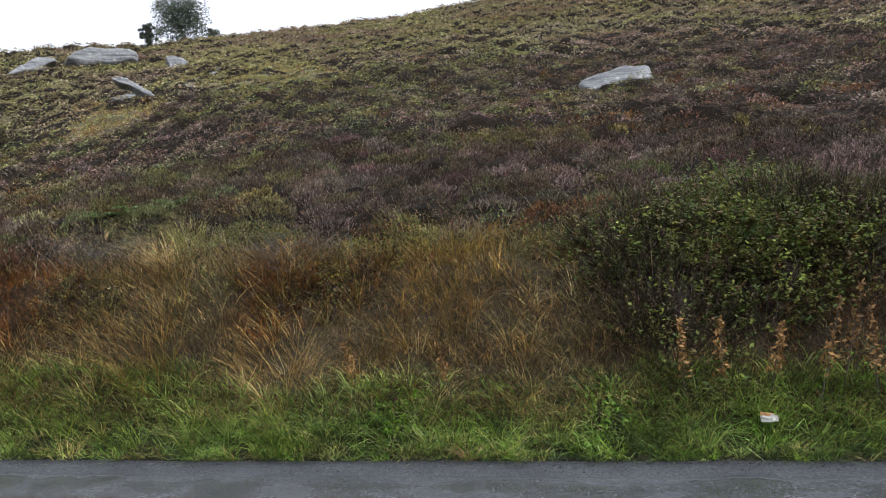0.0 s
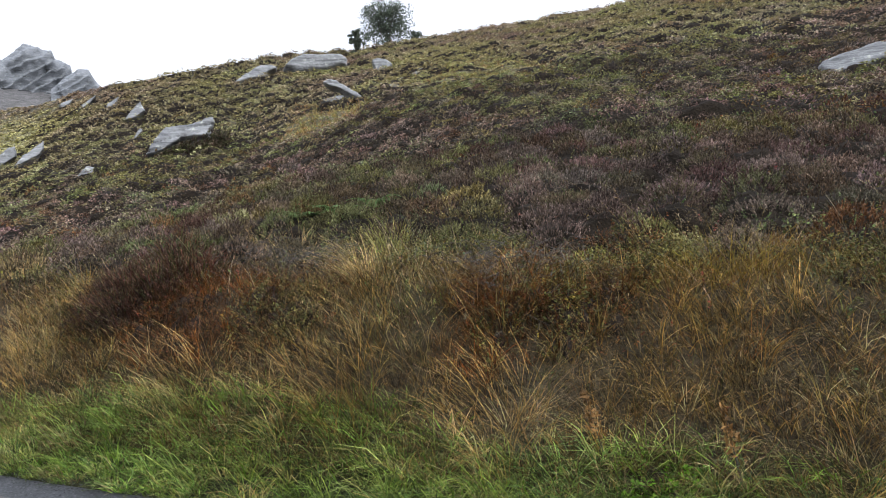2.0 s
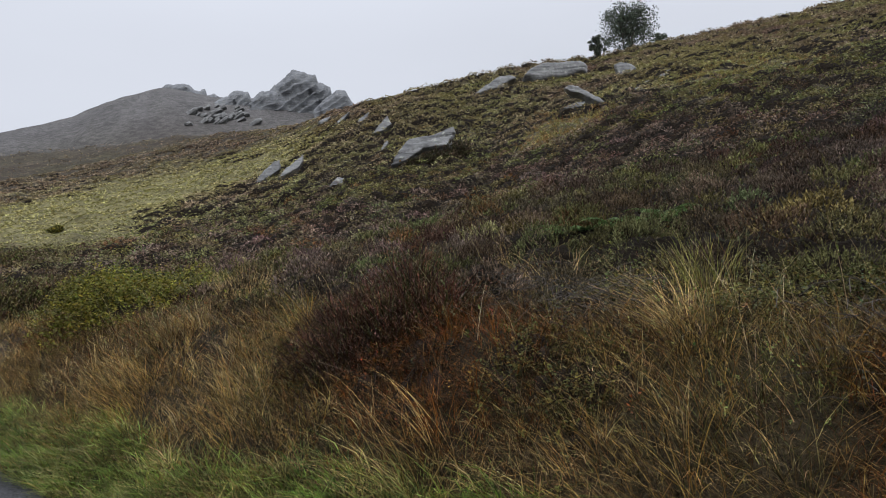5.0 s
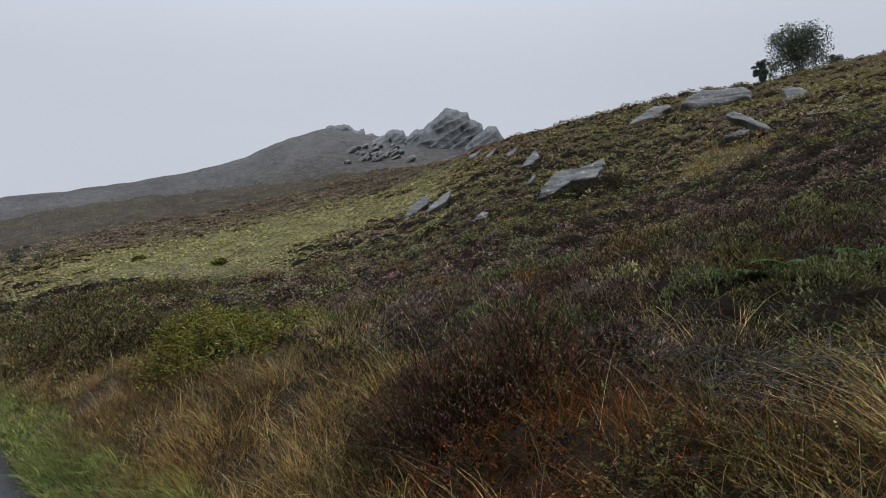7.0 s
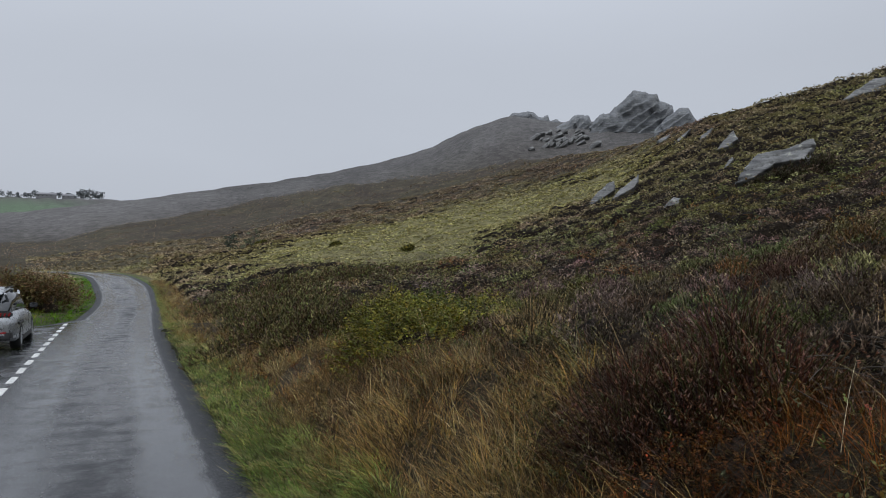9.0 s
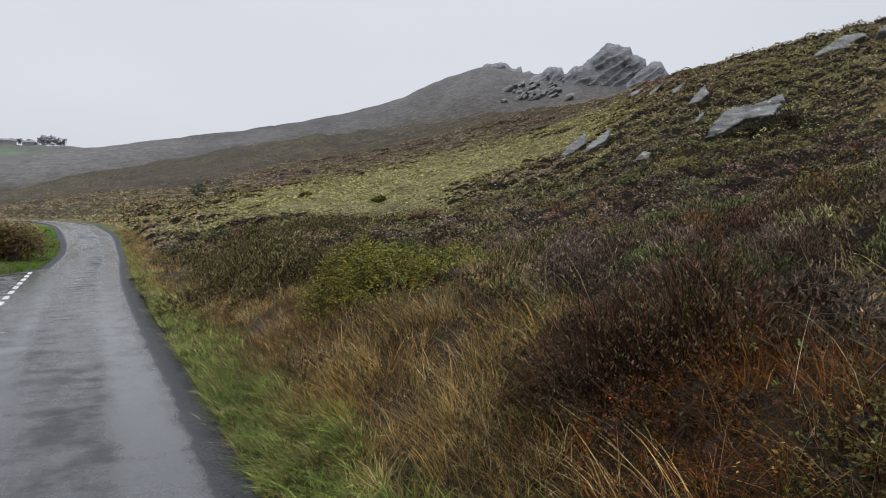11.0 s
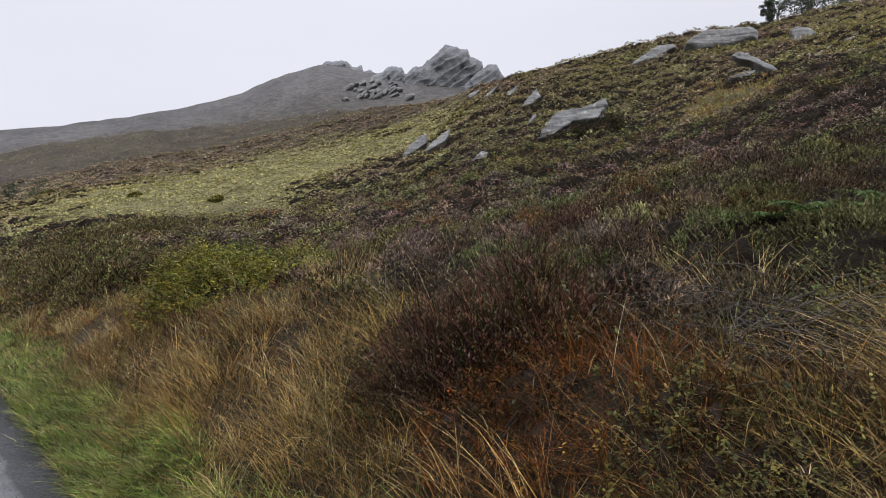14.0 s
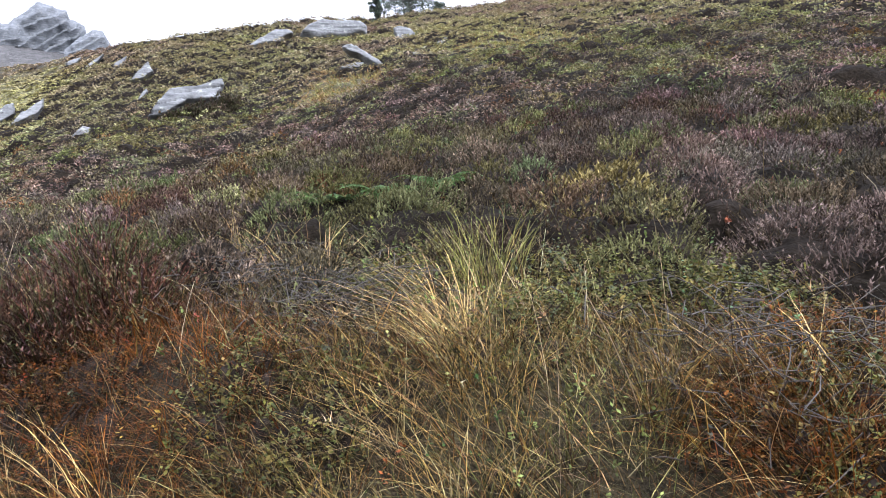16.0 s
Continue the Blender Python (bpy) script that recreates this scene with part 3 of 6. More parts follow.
def rock(x, y, size, turn, dip=(0, 0), sink=0.3, seed=1, label="weathered grey gritstone boulder set in heather", name="boulder", **shape):
    """A block of that length, width and height, turned and tilted, sunk into the slope."""
    ob = part(name, rock_shape(size, seed, **shape), ROCK)
    z = float(height(np.array([x]), np.array([y]))[0])
    ob.matrix_basis = pose(x, y, z + size[2] * (0.5 - sink), dip[0], dip[1], turn)
    return tagged(ob, label, "rock", "boulders on the hillside")


def facing(x, y):
    """The turn that lays a block's length across the view from the road."""
    return -math.degrees(math.atan2(x - CX, y - CY))


def at_far(az, r):
    return CX + r * math.sin(radians(az)), CY + r * math.cos(radians(az))


def ground_at(az, el, lo=16.0, hi=112.0):
    """Place on the slope where the ground rises to that elevation as seen from the road, and its distance."""
    r = np.arange(lo, hi, 0.25)
    x, y = CX + r * math.sin(radians(az)), CY + r * math.cos(radians(az))
    e = np.degrees(np.arctan2(height(x, y, False) - EYE_Z, r))
    k = int(np.argmax(e > el)) if e.max() > el else int(np.argmax(e))
    return float(x[k]), float(y[k]), float(r[k])


ROCK_SPOTS = []


def outcrop(az, el, face, back, seed, label, lean=0.8, rough=0.07, beds=0.5, layers=5, dip=20.0, worn=1, fine=6, name="boulder"):
    """A bare rock face that breaks out of the slope: an outline of across and up, leaning back, with its body sunk into the hill behind."""
    rng = random.Random(seed)
    x, y, r = ground_at(az, el)
    rise = math.tan(radians(el))
    ring = []
    for (u0, v0), (u1, v1) in zip(face, face[1:] + face[:1]):
        n = max(1, int(math.hypot(u1 - u0, v1 - v0) / (0.10 * max(1.0, face[-1][0] - face[0][0] + 3))))
        for k in range(n):
            f, j = k / n, 0.05 * (k > 0)
            ring.append((u0 + (u1 - u0) * f + rng.uniform(-j, j), v0 + (v1 - v0) * f + rng.uniform(-j, j)))
    mu, mv = sum(u for u, _ in ring) / len(ring), sum(v for _, v in ring) / len(ring)
    bm = bmesh.new()
    rings = []
    for grow, deep in ((0.90, -0.10), (1.0, 0.08), (1.0, 0.45), (0.86, 1.0)):
        row = []
        for u, v in ring:
            u, v = mu + (u - mu) * grow, mv + (v - mv) * grow
            d = v * lean + deep * back
            row.append(bm.verts.new((u, d, v * (1 + d / r) + v * lean * rise - (0.6 if v < mv else 0.12) * deep * back)))
        rings.append(row)
    n = len(ring)
    for a, b in zip(rings, rings[1:]):
        for k in range(n):
            bm.faces.new((a[k], a[(k + 1) % n], b[(k + 1) % n], b[k]))
    bm.faces.new(rings[0])
    bm.faces.new(rings[-1])
    bmesh.ops.recalc_face_normals(bm, faces=bm.faces)
    us, vs = [u for u, _ in face], [v for _, v in face]
    size = (max(us) - min(us), back, max(vs) - min(vs) + 0.2)
    ob = part(name, weathered(bm, size, rng, rough, beds, fine, layers, worn, dip), ROCK)
    z = float(height(np.array([x]), np.array([y]), False)[0])
    ob.matrix_basis = pose(x, y, z, 0, 0, facing(x, y))
    ROCK_SPOTS.append((x, y, size[0], size[2] * lean + 0.3 * back, facing(x, y)))
    return tagged(ob, label, "rock", "boulders on the hillside")


def hillside_rocks():
    low = "low grey slab half covered with heather"
    outcrop(47.48, 5.14, [(-2.3, 0.0), (-1.7, 1.0), (-1.0, 1.9), (0.4, 2.0), (2.0, 2.5), (2.1, 2.1), (1.7, 1.2), (-0.1, 1.1), (-1.2, 0.3)], 2.2, 18,
            "broad grey gritstone slab with bedding lines", lean=0.9, rough=0.06, beds=1.1, layers=6, dip=14, worn=1, fine=9)
    outcrop(44.31, 6.32, [(-0.4, 0.0), (-0.1, 0.6), (0.3, 1.0), (0.4, 0.8), (-0.2, 0.0)], 0.7, 19, "narrow leaning grey slab beside the broad slab", fine=3)
    outcrop(44.30, 7.71, [(-1.1, 0.0), (-0.3, 1.0), (0.5, 1.8), (0.9, 1.0), (0.1, 0.3)], 1.2, 23, "leaning grey slab in heather")
    outcrop(35.42, 4.03, [(-1.2, 0.1), (-0.5, 1.1), (0.5, 2.0), (1.0, 2.1), (1.1, 1.3), (0.1, 0.6), (-1.0, 0.0)], 1.4, 31, "leaning pale slab, one of a pair", dip=40)
    outcrop(37.26, 4.41, [(-1.3, 0.0), (-0.6, 0.9), (0.4, 1.7), (0.9, 2.1), (0.9, 1.5), (0.3, 0.8), (-0.8, 0.2)], 1.4, 37, "leaning pale slab, one of a pair", dip=40)
    outcrop(40.44, 3.37, [(-0.7, 0.0), (-0.3, 0.5), (0.1, 0.9), (0.5, 0.8), (0.4, 0.4), (-0.1, 0.1)], 0.9, 29, "small grey boulder in yellowing bilberry", worn=3)
    outcrop(41.18, 8.42, [(-1.0, 0.0), (0.0, 1.0), (1.0, 1.7), (0.4, 0.9), (-0.4, 0.0)], 1.2, 41, "tilted grey slab on the shoulder of the hill", dip=40, fine=3)
    outcrop(42.81, 8.47, [(-0.6, 0.0), (-0.5, 0.6), (0.1, 1.0), (0.7, 1.4), (0.4, 0.7), (-0.2, 0.2)], 1.0, 43, "tilted grey slab on the shoulder of the hill", dip=40, fine=3)
    outcrop(39.82, 8.52, [(-0.8, 0.2), (-0.1, 0.8), (0.9, 1.1), (0.4, 0.4), (-0.4, 0.0)], 1.0, 51, "pale slab on the shoulder of the hill", fine=3)
    outcrop(57.80, 11.24, [(-3.8, 0.7), (-2.8, 1.7), (-1.5, 2.2), (1.1, 2.2), (3.1, 2.2), (3.8, 1.7), (3.7, 0.8), (1.4, 0.2), (0.1, 0.2), (-1.9, 0.0), (-3.3, 0.5)], 4.0, 3,
            "long smooth pale boulder on the crest of the hill", lean=0.35, rough=0.05, beds=0.25, layers=3, dip=-6, worn=4, fine=8)
    outcrop(53.19, 10.42, [(-2.7, 0.0), (-1.2, 1.1), (0.4, 2.1), (1.8, 2.2), (2.5, 1.8), (1.4, 1.3), (0.9, 0.7), (-0.8, 0.5), (-2.2, 0.0)], 2.2, 5,
            "tilted pale slab below the crest boulder", lean=0.9, rough=0.06, beds=0.3, dip=30, worn=2)
    outcrop(63.12, 11.22, [(-1.1, 1.3), (-0.5, 1.5), (0.5, 1.3), (1.1, 0.8), (0.7, 0.4), (-0.1, 0.1), (-0.7, 0.0)], 1.6, 8, "small rounded pale boulder in rough grass", lean=0.4, beds=0.2, worn=3)
    outcrop(60.33, 8.98, [(-1.7, 1.7), (-1.3, 1.9), (-0.7, 1.8), (0.1, 1.35), (0.9, 0.8), (1.8, 0.0), (1.2, 0.25), (0.1, 0.85), (-0.7, 1.3), (-1.3, 1.4)], 1.6, 11, low, lean=0.7, dip=-30, beds=0.6)
    outcrop(59.32, 9.00, [(-1.1, 0.2), (-0.2, 0.5), (1.1, 0.7), (0.6, 0.2), (-0.4, 0.0)], 1.4, 12, low, lean=1.4)
    outcrop(101.6, 8.5, [(-1.6, 0.5), (-1.0, 0.75), (-0.25, 0.9), (0.4, 1.05), (1.4, 0.95), (1.5, 0.6), (1.6, 0.3), (0.6, 0.35), (-0.1, 0.1), (-1.0, 0.0), (-1.5, 0.25)], 1.4, 53, "low pale slab under overhanging heather", lean=0.8, beds=0.4)

    # stones beside the path that climbs to the shoulder
    rng = random.Random(21)
    for az, el in ((62.6, 9.2), (63.4, 9.7), (64.0, 10.1), (65.0, 10.6), (66.0, 11.0), (66.6, 11.3), (61.6, 8.9)):
        w = rng.uniform(0.9, 1.5)
        outcrop(az, el, [(-0.5 * w, 0.0), (-0.3 * w, 0.25), (0.2 * w, 0.35), (0.5 * w, 0.2), (0.4 * w, 0.0)], 0.8, int(az * 10), "small pale stone beside the hill path", lean=1.6, fine=2, worn=1)


hillside_rocks()


def crag(name, label, r, foot, tilt, thick, outline, seed):
    """A far outcrop of tilted beds: a face whose beds overhang the joints below them, under an uneven outline.
    outline: azimuth and elevation of its top, from one end to the other."""
    az_of, el_of = np.array(outline, float).T
    s = np.radians(az_of - az_of.mean()) * r
    across = np.linspace(s[0], s[-1], int((s[-1] - s[0]) / 0.42))
    el = np.interp(across, s, el_of)
    top_z = r * np.tan(np.radians(el)) + 0.5 * fbm(across, across * 0 + seed, 3.0, 301) - 0.7 * hash2(np.floor(across / 2.3), np.floor(across * 0), seed)
    low_z = r * math.tan(radians(foot))
    up = np.linspace(0, 1, 44)
    g, v = np.meshgrid(across, up)
    t, c = math.sin(radians(tilt)), math.cos(radians(tilt))
    z = low_z + (top_z[None] - low_z) * v
    bed = (z * c - g * t) / thick + 0.9 * fbm(g, z, 8, 303 + seed, 3)
    joint = (g * c + z * t) / (thick * 5.0) + hash2(np.floor(bed), np.floor(bed * 0), seed + 5) * 3
    cell = hash2(np.floor(bed), np.floor(joint), seed + 9)
    frac = bed - np.floor(bed)
    out = 0.85 * thick * frac**1.4 + 2.0 * cell + 0.35 * fbm(g, z, 3.0, 305, 3) + 1.6 * fbm(g, z, 14, 306, 2)
    depth = -9 * (1 - v) ** 0.8 - out * (0.35 + 0.65 * np.minimum(1, 5 * (1 - v)))
    rows = [np.stack([g, depth, z], 2)]
    for back, drop in ((2.5, 0.4), (7.0, 3.0), (12.0, 9.0)):
        rows.append(np.stack([across, 0 * across + back + depth[-1], top_z - drop + 0.6 * fbm(across, across * 0 + back, 2.5, 307)], 1)[None])
    grid = np.concatenate(rows, 0)
    n, k = grid.shape[:2]
    i, j = np.meshgrid(np.arange(n - 1), np.arange(k - 1), indexing="ij")
    quads = np.stack([i * k + j, i * k + j + 1, (i + 1) * k + j + 1, (i + 1) * k + j], -1).reshape(-1, 4)
    tris = np.vstack([quads[:, [0, 1, 2]], quads[:, [0, 2, 3]]])
    ob = tri_mesh(name, grid.reshape(-1, 3), tris, None, CRAG, label=label, category="rock outcrop", group="crags on the far hill")
    x, y = at_far(az_of.mean(), r)
    ob.matrix_basis = pose(x, y, EYE_Z, 0, 0, facing(x, y))
    return ob


def at_sight(az, el):
    """Where the ground first rises to that elevation beyond the near crest."""
    for r in np.arange(232, 372, 2.0):
        x, y = at_far(az, r)
        if float(height(np.array([x]), np.array([y]), False)[0]) > EYE_Z + r * math.tan(radians(el)):
            break
    return x, y


def crags():
    crag("crag_peak", "jagged grey gritstone crag of tilted beds", 330, 8.3, 36, 3.3,
         [(34.4, 10.0), (35.2, 10.85), (36.1, 11.05), (36.8, 11.75), (37.7, 12.45), (38.5, 12.4), (38.8, 12.15), (39.4, 12.1), (39.55, 11.6), (40.5, 11.2), (40.7, 9.8)], 3)
    crag("crag_block", "blunt pale gritstone crag beside the peak", 312, 8.0, 34, 2.8, [(39.2, 9.6), (40.2, 10.5), (40.9, 11.05), (41.6, 10.98), (42.0, 10.3), (42.5, 9.7)], 7)
    crag("crag_table", "flat-topped grey gritstone crag", 338, 8.8, 36, 2.2, [(31.8, 10.0), (32.9, 10.5), (33.25, 10.85), (34.4, 10.88), (34.6, 10.4), (35.1, 10.0)], 11)
    crag("crag_ridge", "line of small jagged grey rocks along the hilltop", 368, 9.2, 34, 1.6, [(28.0, 10.85), (28.7, 11.18), (30.2, 11.28), (30.6, 10.9), (31.0, 10.85), (31.35, 11.0), (31.45, 10.55), (31.95, 10.7), (32.6, 10.4)], 13)
    rng = random.Random(9)
    for k in range(34):
        if k < 18:
            az = rng.uniform(30.2, 34.0)
            el = 9.15 + rng.uniform(-0.35, 0.55)
        elif k < 28:
            az, el = rng.uniform(31.4, 34.4), rng.uniform(8.45, 8.85)
        else:
            az, el = rng.uniform(28.6, 35.2), rng.uniform(8.3, 9.6)
        x, y = at_sight(az, el)
        rock(x, y, (rng.uniform(2.5, 6.5), 3.4, rng.uniform(0.9, 1.9)), facing(x, y), (-26, -rng.uniform(24, 42)), 0.45, 400 + k, "pale tilted slab below the far crags", rough=0.12, fine=2 if k % 3 else 1, chop=0.45)


crags()


# ---- trees ----
def limb(rings, sides=7):
    """A tapered tube through (point, radius) rings, as corners and triangles."""
    verts, tris = [], []
    for k, (p, rad) in enumerate(rings):
        q = rings[min(k + 1, len(rings) - 1)][0] - rings[max(k - 1, 0)][0]
        turn = q.to_track_quat("Z", "Y")
        for s in range(sides):
            a = 2 * math.pi * s / sides
            verts.append(p + turn @ Vector((rad * math.cos(a), rad * math.sin(a), 0)))
    for k in range(len(rings) - 1):
        for s in range(sides):
            a, b = k * sides + s, k * sides + (s + 1) % sides
            tris += [(a, b, b + sides), (a, b + sides, a + sides)]
    return verts, tris


def tree(name, x, y, tall, wide, seed, tone, label, stems=3, leaves=5200, leaf=0.16, low=0.25, clumps=34):
    rng, nrg = random.Random(seed), np.random.default_rng(seed)
    z = float(height(np.array([x]), np.array([y]))[0]) - 0.1
    top = tagged(new(name), label, "tree", "trees")
    top.matrix_basis = pose(x, y, z)
    verts, tris, ends = [], [], []
    for s in range(stems):
        lean = Vector((rng.uniform(-0.25, 0.25), rng.uniform(-0.2, 0.2), 1)).normalized()
        p, rings = Vector((rng.uniform(-0.2, 0.2) * stems, rng.uniform(-0.2, 0.2), 0)), []
        for k in range(7):
            rings.append((p.copy(), 0.013 * tall * (1 - k / 7.5)))
            p = p + lean * tall * 0.11 + Vector((rng.uniform(-1, 1), rng.uniform(-1, 1), 0)) * 0.05 * tall * 0.4
            if k > 1:
                for _ in range(2):
                    out = Vector((rng.uniform(-1, 1) * wide / tall * 1.4, rng.uniform(-1, 1) * wide / tall * 1.4, rng.uniform(0.2, 0.8))).normalized()
                    q = p + out * tall * rng.uniform(0.16, 0.34)
                    bend = p + (q - p) * 0.5 + Vector((0, 0, 0.03 * tall))
                    v, t = limb([(p, 0.007 * tall), (bend, 0.005 * tall), (q, 0.002 * tall)], 5)
                    tris += [tuple(i + len(verts) for i in f) for f in t]
                    verts += v
                    ends.append(q)
        v, t = limb(rings)
        tris += [tuple(i + len(verts) for i in f) for f in t]
        verts += v
    tri_mesh("trunk", np.array(verts), np.array(tris), None, WOODY, top, smooth=True)
    # leaf clumps inside an uneven dome
    cen = []
    while len(cen) < clumps:
        a = nrg.uniform(-1, 1, 3)
        if np.hypot(a[0], a[1]) ** 2 + max(0, a[2]) ** 2 < 1 and a[2] > -0.9:
            cen.append((a[0] * wide * 0.44, a[1] * wide * 0.40, tall * (low + (0.94 - low) * (a[2] + 1) / 2 * (1 - 0.25 * a[0] ** 2))))
    cen = np.vstack([np.array(cen), np.array([tuple(e) for e in ends])])
    pick = nrg.integers(0, len(cen), leaves)
    spread = nrg.normal(0, 1, (leaves, 3)).clip(-1.7, 1.7) * np.array([0.062, 0.062, 0.05]) * wide
    base = cen[pick] + spread
    base[:, 2] = np.maximum(base[:, 2], 0.05 * tall)
    u = nrg.normal(0, 1, (leaves, 3))
    u /= np.linalg.norm(u, axis=1)[:, None]
    w = np.cross(u, nrg.normal(0, 1, (leaves, 3)))
    w /= np.linalg.norm(w, axis=1)[:, None]
    size = leaf * nrg.uniform(0.6, 1.5, (leaves, 1))
    quad = np.stack([base - u * size, base - w * size * 0.5, base + u * size, base + w * size * 0.5], 1).reshape(-1, 3)
    i = np.arange(leaves)[:, None] * 4
    col = np.repeat(np.array(tone) * nrg.uniform(0.55, 1.5, (leaves, 1)), 4, 0)
    tri_mesh("crown", quad, i + np.array([[0, 1, 2, 3]]), col, LEAF, top)
    return top


LEAFY = (0.125, 0.145, 0.110)
tx, ty = at_far(63.25, 114)
tree("rowan_tree", tx, ty, 7.3, 9.6, 5, LEAFY, "dense dark-green rounded tree standing on the hill's skyline", stems=6, leaves=11500, leaf=0.13, low=-0.02, clumps=52)
tx, ty = at_far(60.9, 109)
tree("shrub", tx, ty, 3.8, 2.4, 6, LEAFY, "small upright dark shrub beside the tree on the skyline", stems=3, leaves=4200, leaf=0.10, low=-0.08, clumps=26)
tx, ty = at_far(65.6, 115)
tree("shrub", tx, ty, 2.0, 3.0, 9, LEAFY, "low spreading shrub beside the tree on the skyline", stems=2, leaves=1500, leaf=0.10, low=0.08, clumps=10)

tx, ty = at_far(8.5, 82)
tree("sapling", tx, ty, 3.0, 1.5, 15, (0.20, 0.22, 0.15), "slender pale-green sapling in the grassy hollow", stems=1, leaves=700, leaf=0.07, low=0.25, clumps=10)
tx, ty = at_far(7.4, 90)
tree("sapling", tx, ty, 2.4, 2.2, 16, (0.10, 0.12, 0.09), "small dark sapling in the grassy hollow", stems=2, leaves=900, leaf=0.07, low=0.12, clumps=12)

# ---- plants ----
def blades(rng, x, y, z, tall, wide, lean, turn, droop, tone, segments=3):
    """Grass blades: tapered ribbons that lean towards a direction and droop. Corners, triangles and tones."""
    n = len(x)
    head = np.stack([np.cos(turn), np.sin(turn), 0 * turn], 1)
    face = turn + np.pi / 2 + rng.normal(0, 0.7, n)
    side = np.stack([np.cos(face), np.sin(face), 0 * face], 1) * (wide / 2)[:, None]
    root = np.stack([x, y, z], 1)
    rows = []
    for k in range(segments + 1):
        t = k / segments
        mid = root + head * (tall * (lean * t + droop * t * t))[:, None]
        mid[:, 2] += tall * (t - 0.45 * droop * t**3) * np.sqrt(np.maximum(0.1, 1 - 0.5 * lean**2))
        if k < segments:
            rows += [mid - side * (1 - 0.55 * t), mid + side * (1 - 0.55 * t)]
        else:
            rows.append(mid)
    m = 2 * segments + 1
    verts = np.stack(rows, 1).reshape(-1, 3)
    f = []
    for k in range(segments - 1):
        a = 2 * k
        f += [(a, a + 1, a + 3), (a, a + 3, a + 2)]
    f.append((2 * segments - 2, 2 * segments - 1, 2 * segments))
    tris = (np.arange(n)[:, None, None] * m + np.array(f)[None]).reshape(-1, 3)
    return verts, tris, np.repeat(tone, m, 0)


def sprigs(rng, root, axis, wide, tone, tip, bristles=5, crossed=2):
    """Heather shoots: crossed slender leaves with small bristles up the stem; tip: tone of the flower end."""
    n = len(root)
    a = rng.uniform(0, 2 * np.pi, n)
    verts, tones = [], []
    for k in range(crossed):
        b = a + k * np.pi / 2 + 0.6
        side = np.stack([np.cos(b), np.sin(b), 0 * b], 1) * (wide / 2)[:, None]
        verts += [root + axis * 0.25 - side, root + axis * 0.25 + side, root + axis]
        tones += [tone, tone, tip]
    for k in range(bristles):
        f = (0.35 + 0.6 * (k + rng.random(n)) / bristles)[:, None]
        b = rng.uniform(0, 2 * np.pi, n)
        out = np.stack([np.cos(b), np.sin(b), rng.uniform(0.4, 1.2, n)], 1) * (wide * 1.7)[:, None]
        cross = np.stack([-np.sin(b), np.cos(b), 0 * b], 1) * (wide * 0.45)[:, None]
        at = root + axis * f
        verts += [at - cross, at + cross, at + out]
        here = tone * (1 - f) + tip * f
        tones += [here, here, here]
    m = len(verts)
    tris = np.arange(n * m).reshape(-1, 3)
    return np.stack(verts, 1).reshape(-1, 3), tris, np.stack(tones, 1).reshape(-1, 3)


def scales(rng, root, axis, wide, tone, tip):
    """Short flat shoots that lie over a cushion seen from afar: one leaf each."""
    n = len(root)
    lie = axis * np.array([1.0, 1.0, 0.5]) + rng.normal(0, 0.55, (n, 3)) * np.array([1, 1, 0.45]) * np.linalg.norm(axis, axis=1)[:, None]
    b = np.arctan2(lie[:, 1], lie[:, 0]) + np.pi / 2 + rng.normal(0, 0.3, n)
    side = np.stack([np.cos(b), np.sin(b), rng.normal(0, 0.25, n)], 1) * (wide / 2)[:, None]
    verts = np.stack([root - side, root + side, root + lie], 1).reshape(-1, 3)
    return verts, np.arange(3 * n).reshape(-1, 3), np.stack([tone, tone, tip], 1).reshape(-1, 3)


def leaves_on_stems(rng, root, axis, leaf, tone, count=8):
    """Bilberry: short stems, each with small oval leaves."""
    n = len(root)
    verts, tones = [], []
    for k in range(count):
        f = (0.4 + 0.6 * (k + rng.random(n)) / count)[:, None]
        u = rng.normal(0, 1, (n, 3)) * np.array([1, 1, 0.5])
        u /= np.linalg.norm(u, axis=1)[:, None]
        w = np.cross(u, rng.normal(0, 0.4, (n, 3)) + np.array([0, 0, 1.0]))
        w /= np.linalg.norm(w, axis=1)[:, None] + 1e-6
        s = (leaf * rng.uniform(0.7, 1.3, n))[:, None]
        at = root + axis * f + u * s * 0.8
        verts += [at - u * s, at - w * s * 0.55, at + u * s, at + w * s * 0.55]
        c = tone * rng.uniform(0.7, 1.35, (n, 1))
        tones += [c] * 4
    m = len(verts)
    quads = np.arange(n * m).reshape(-1, 4)
    return np.stack(verts, 1).reshape(-1, 3), quads, np.stack(tones, 1).reshape(-1, 3)


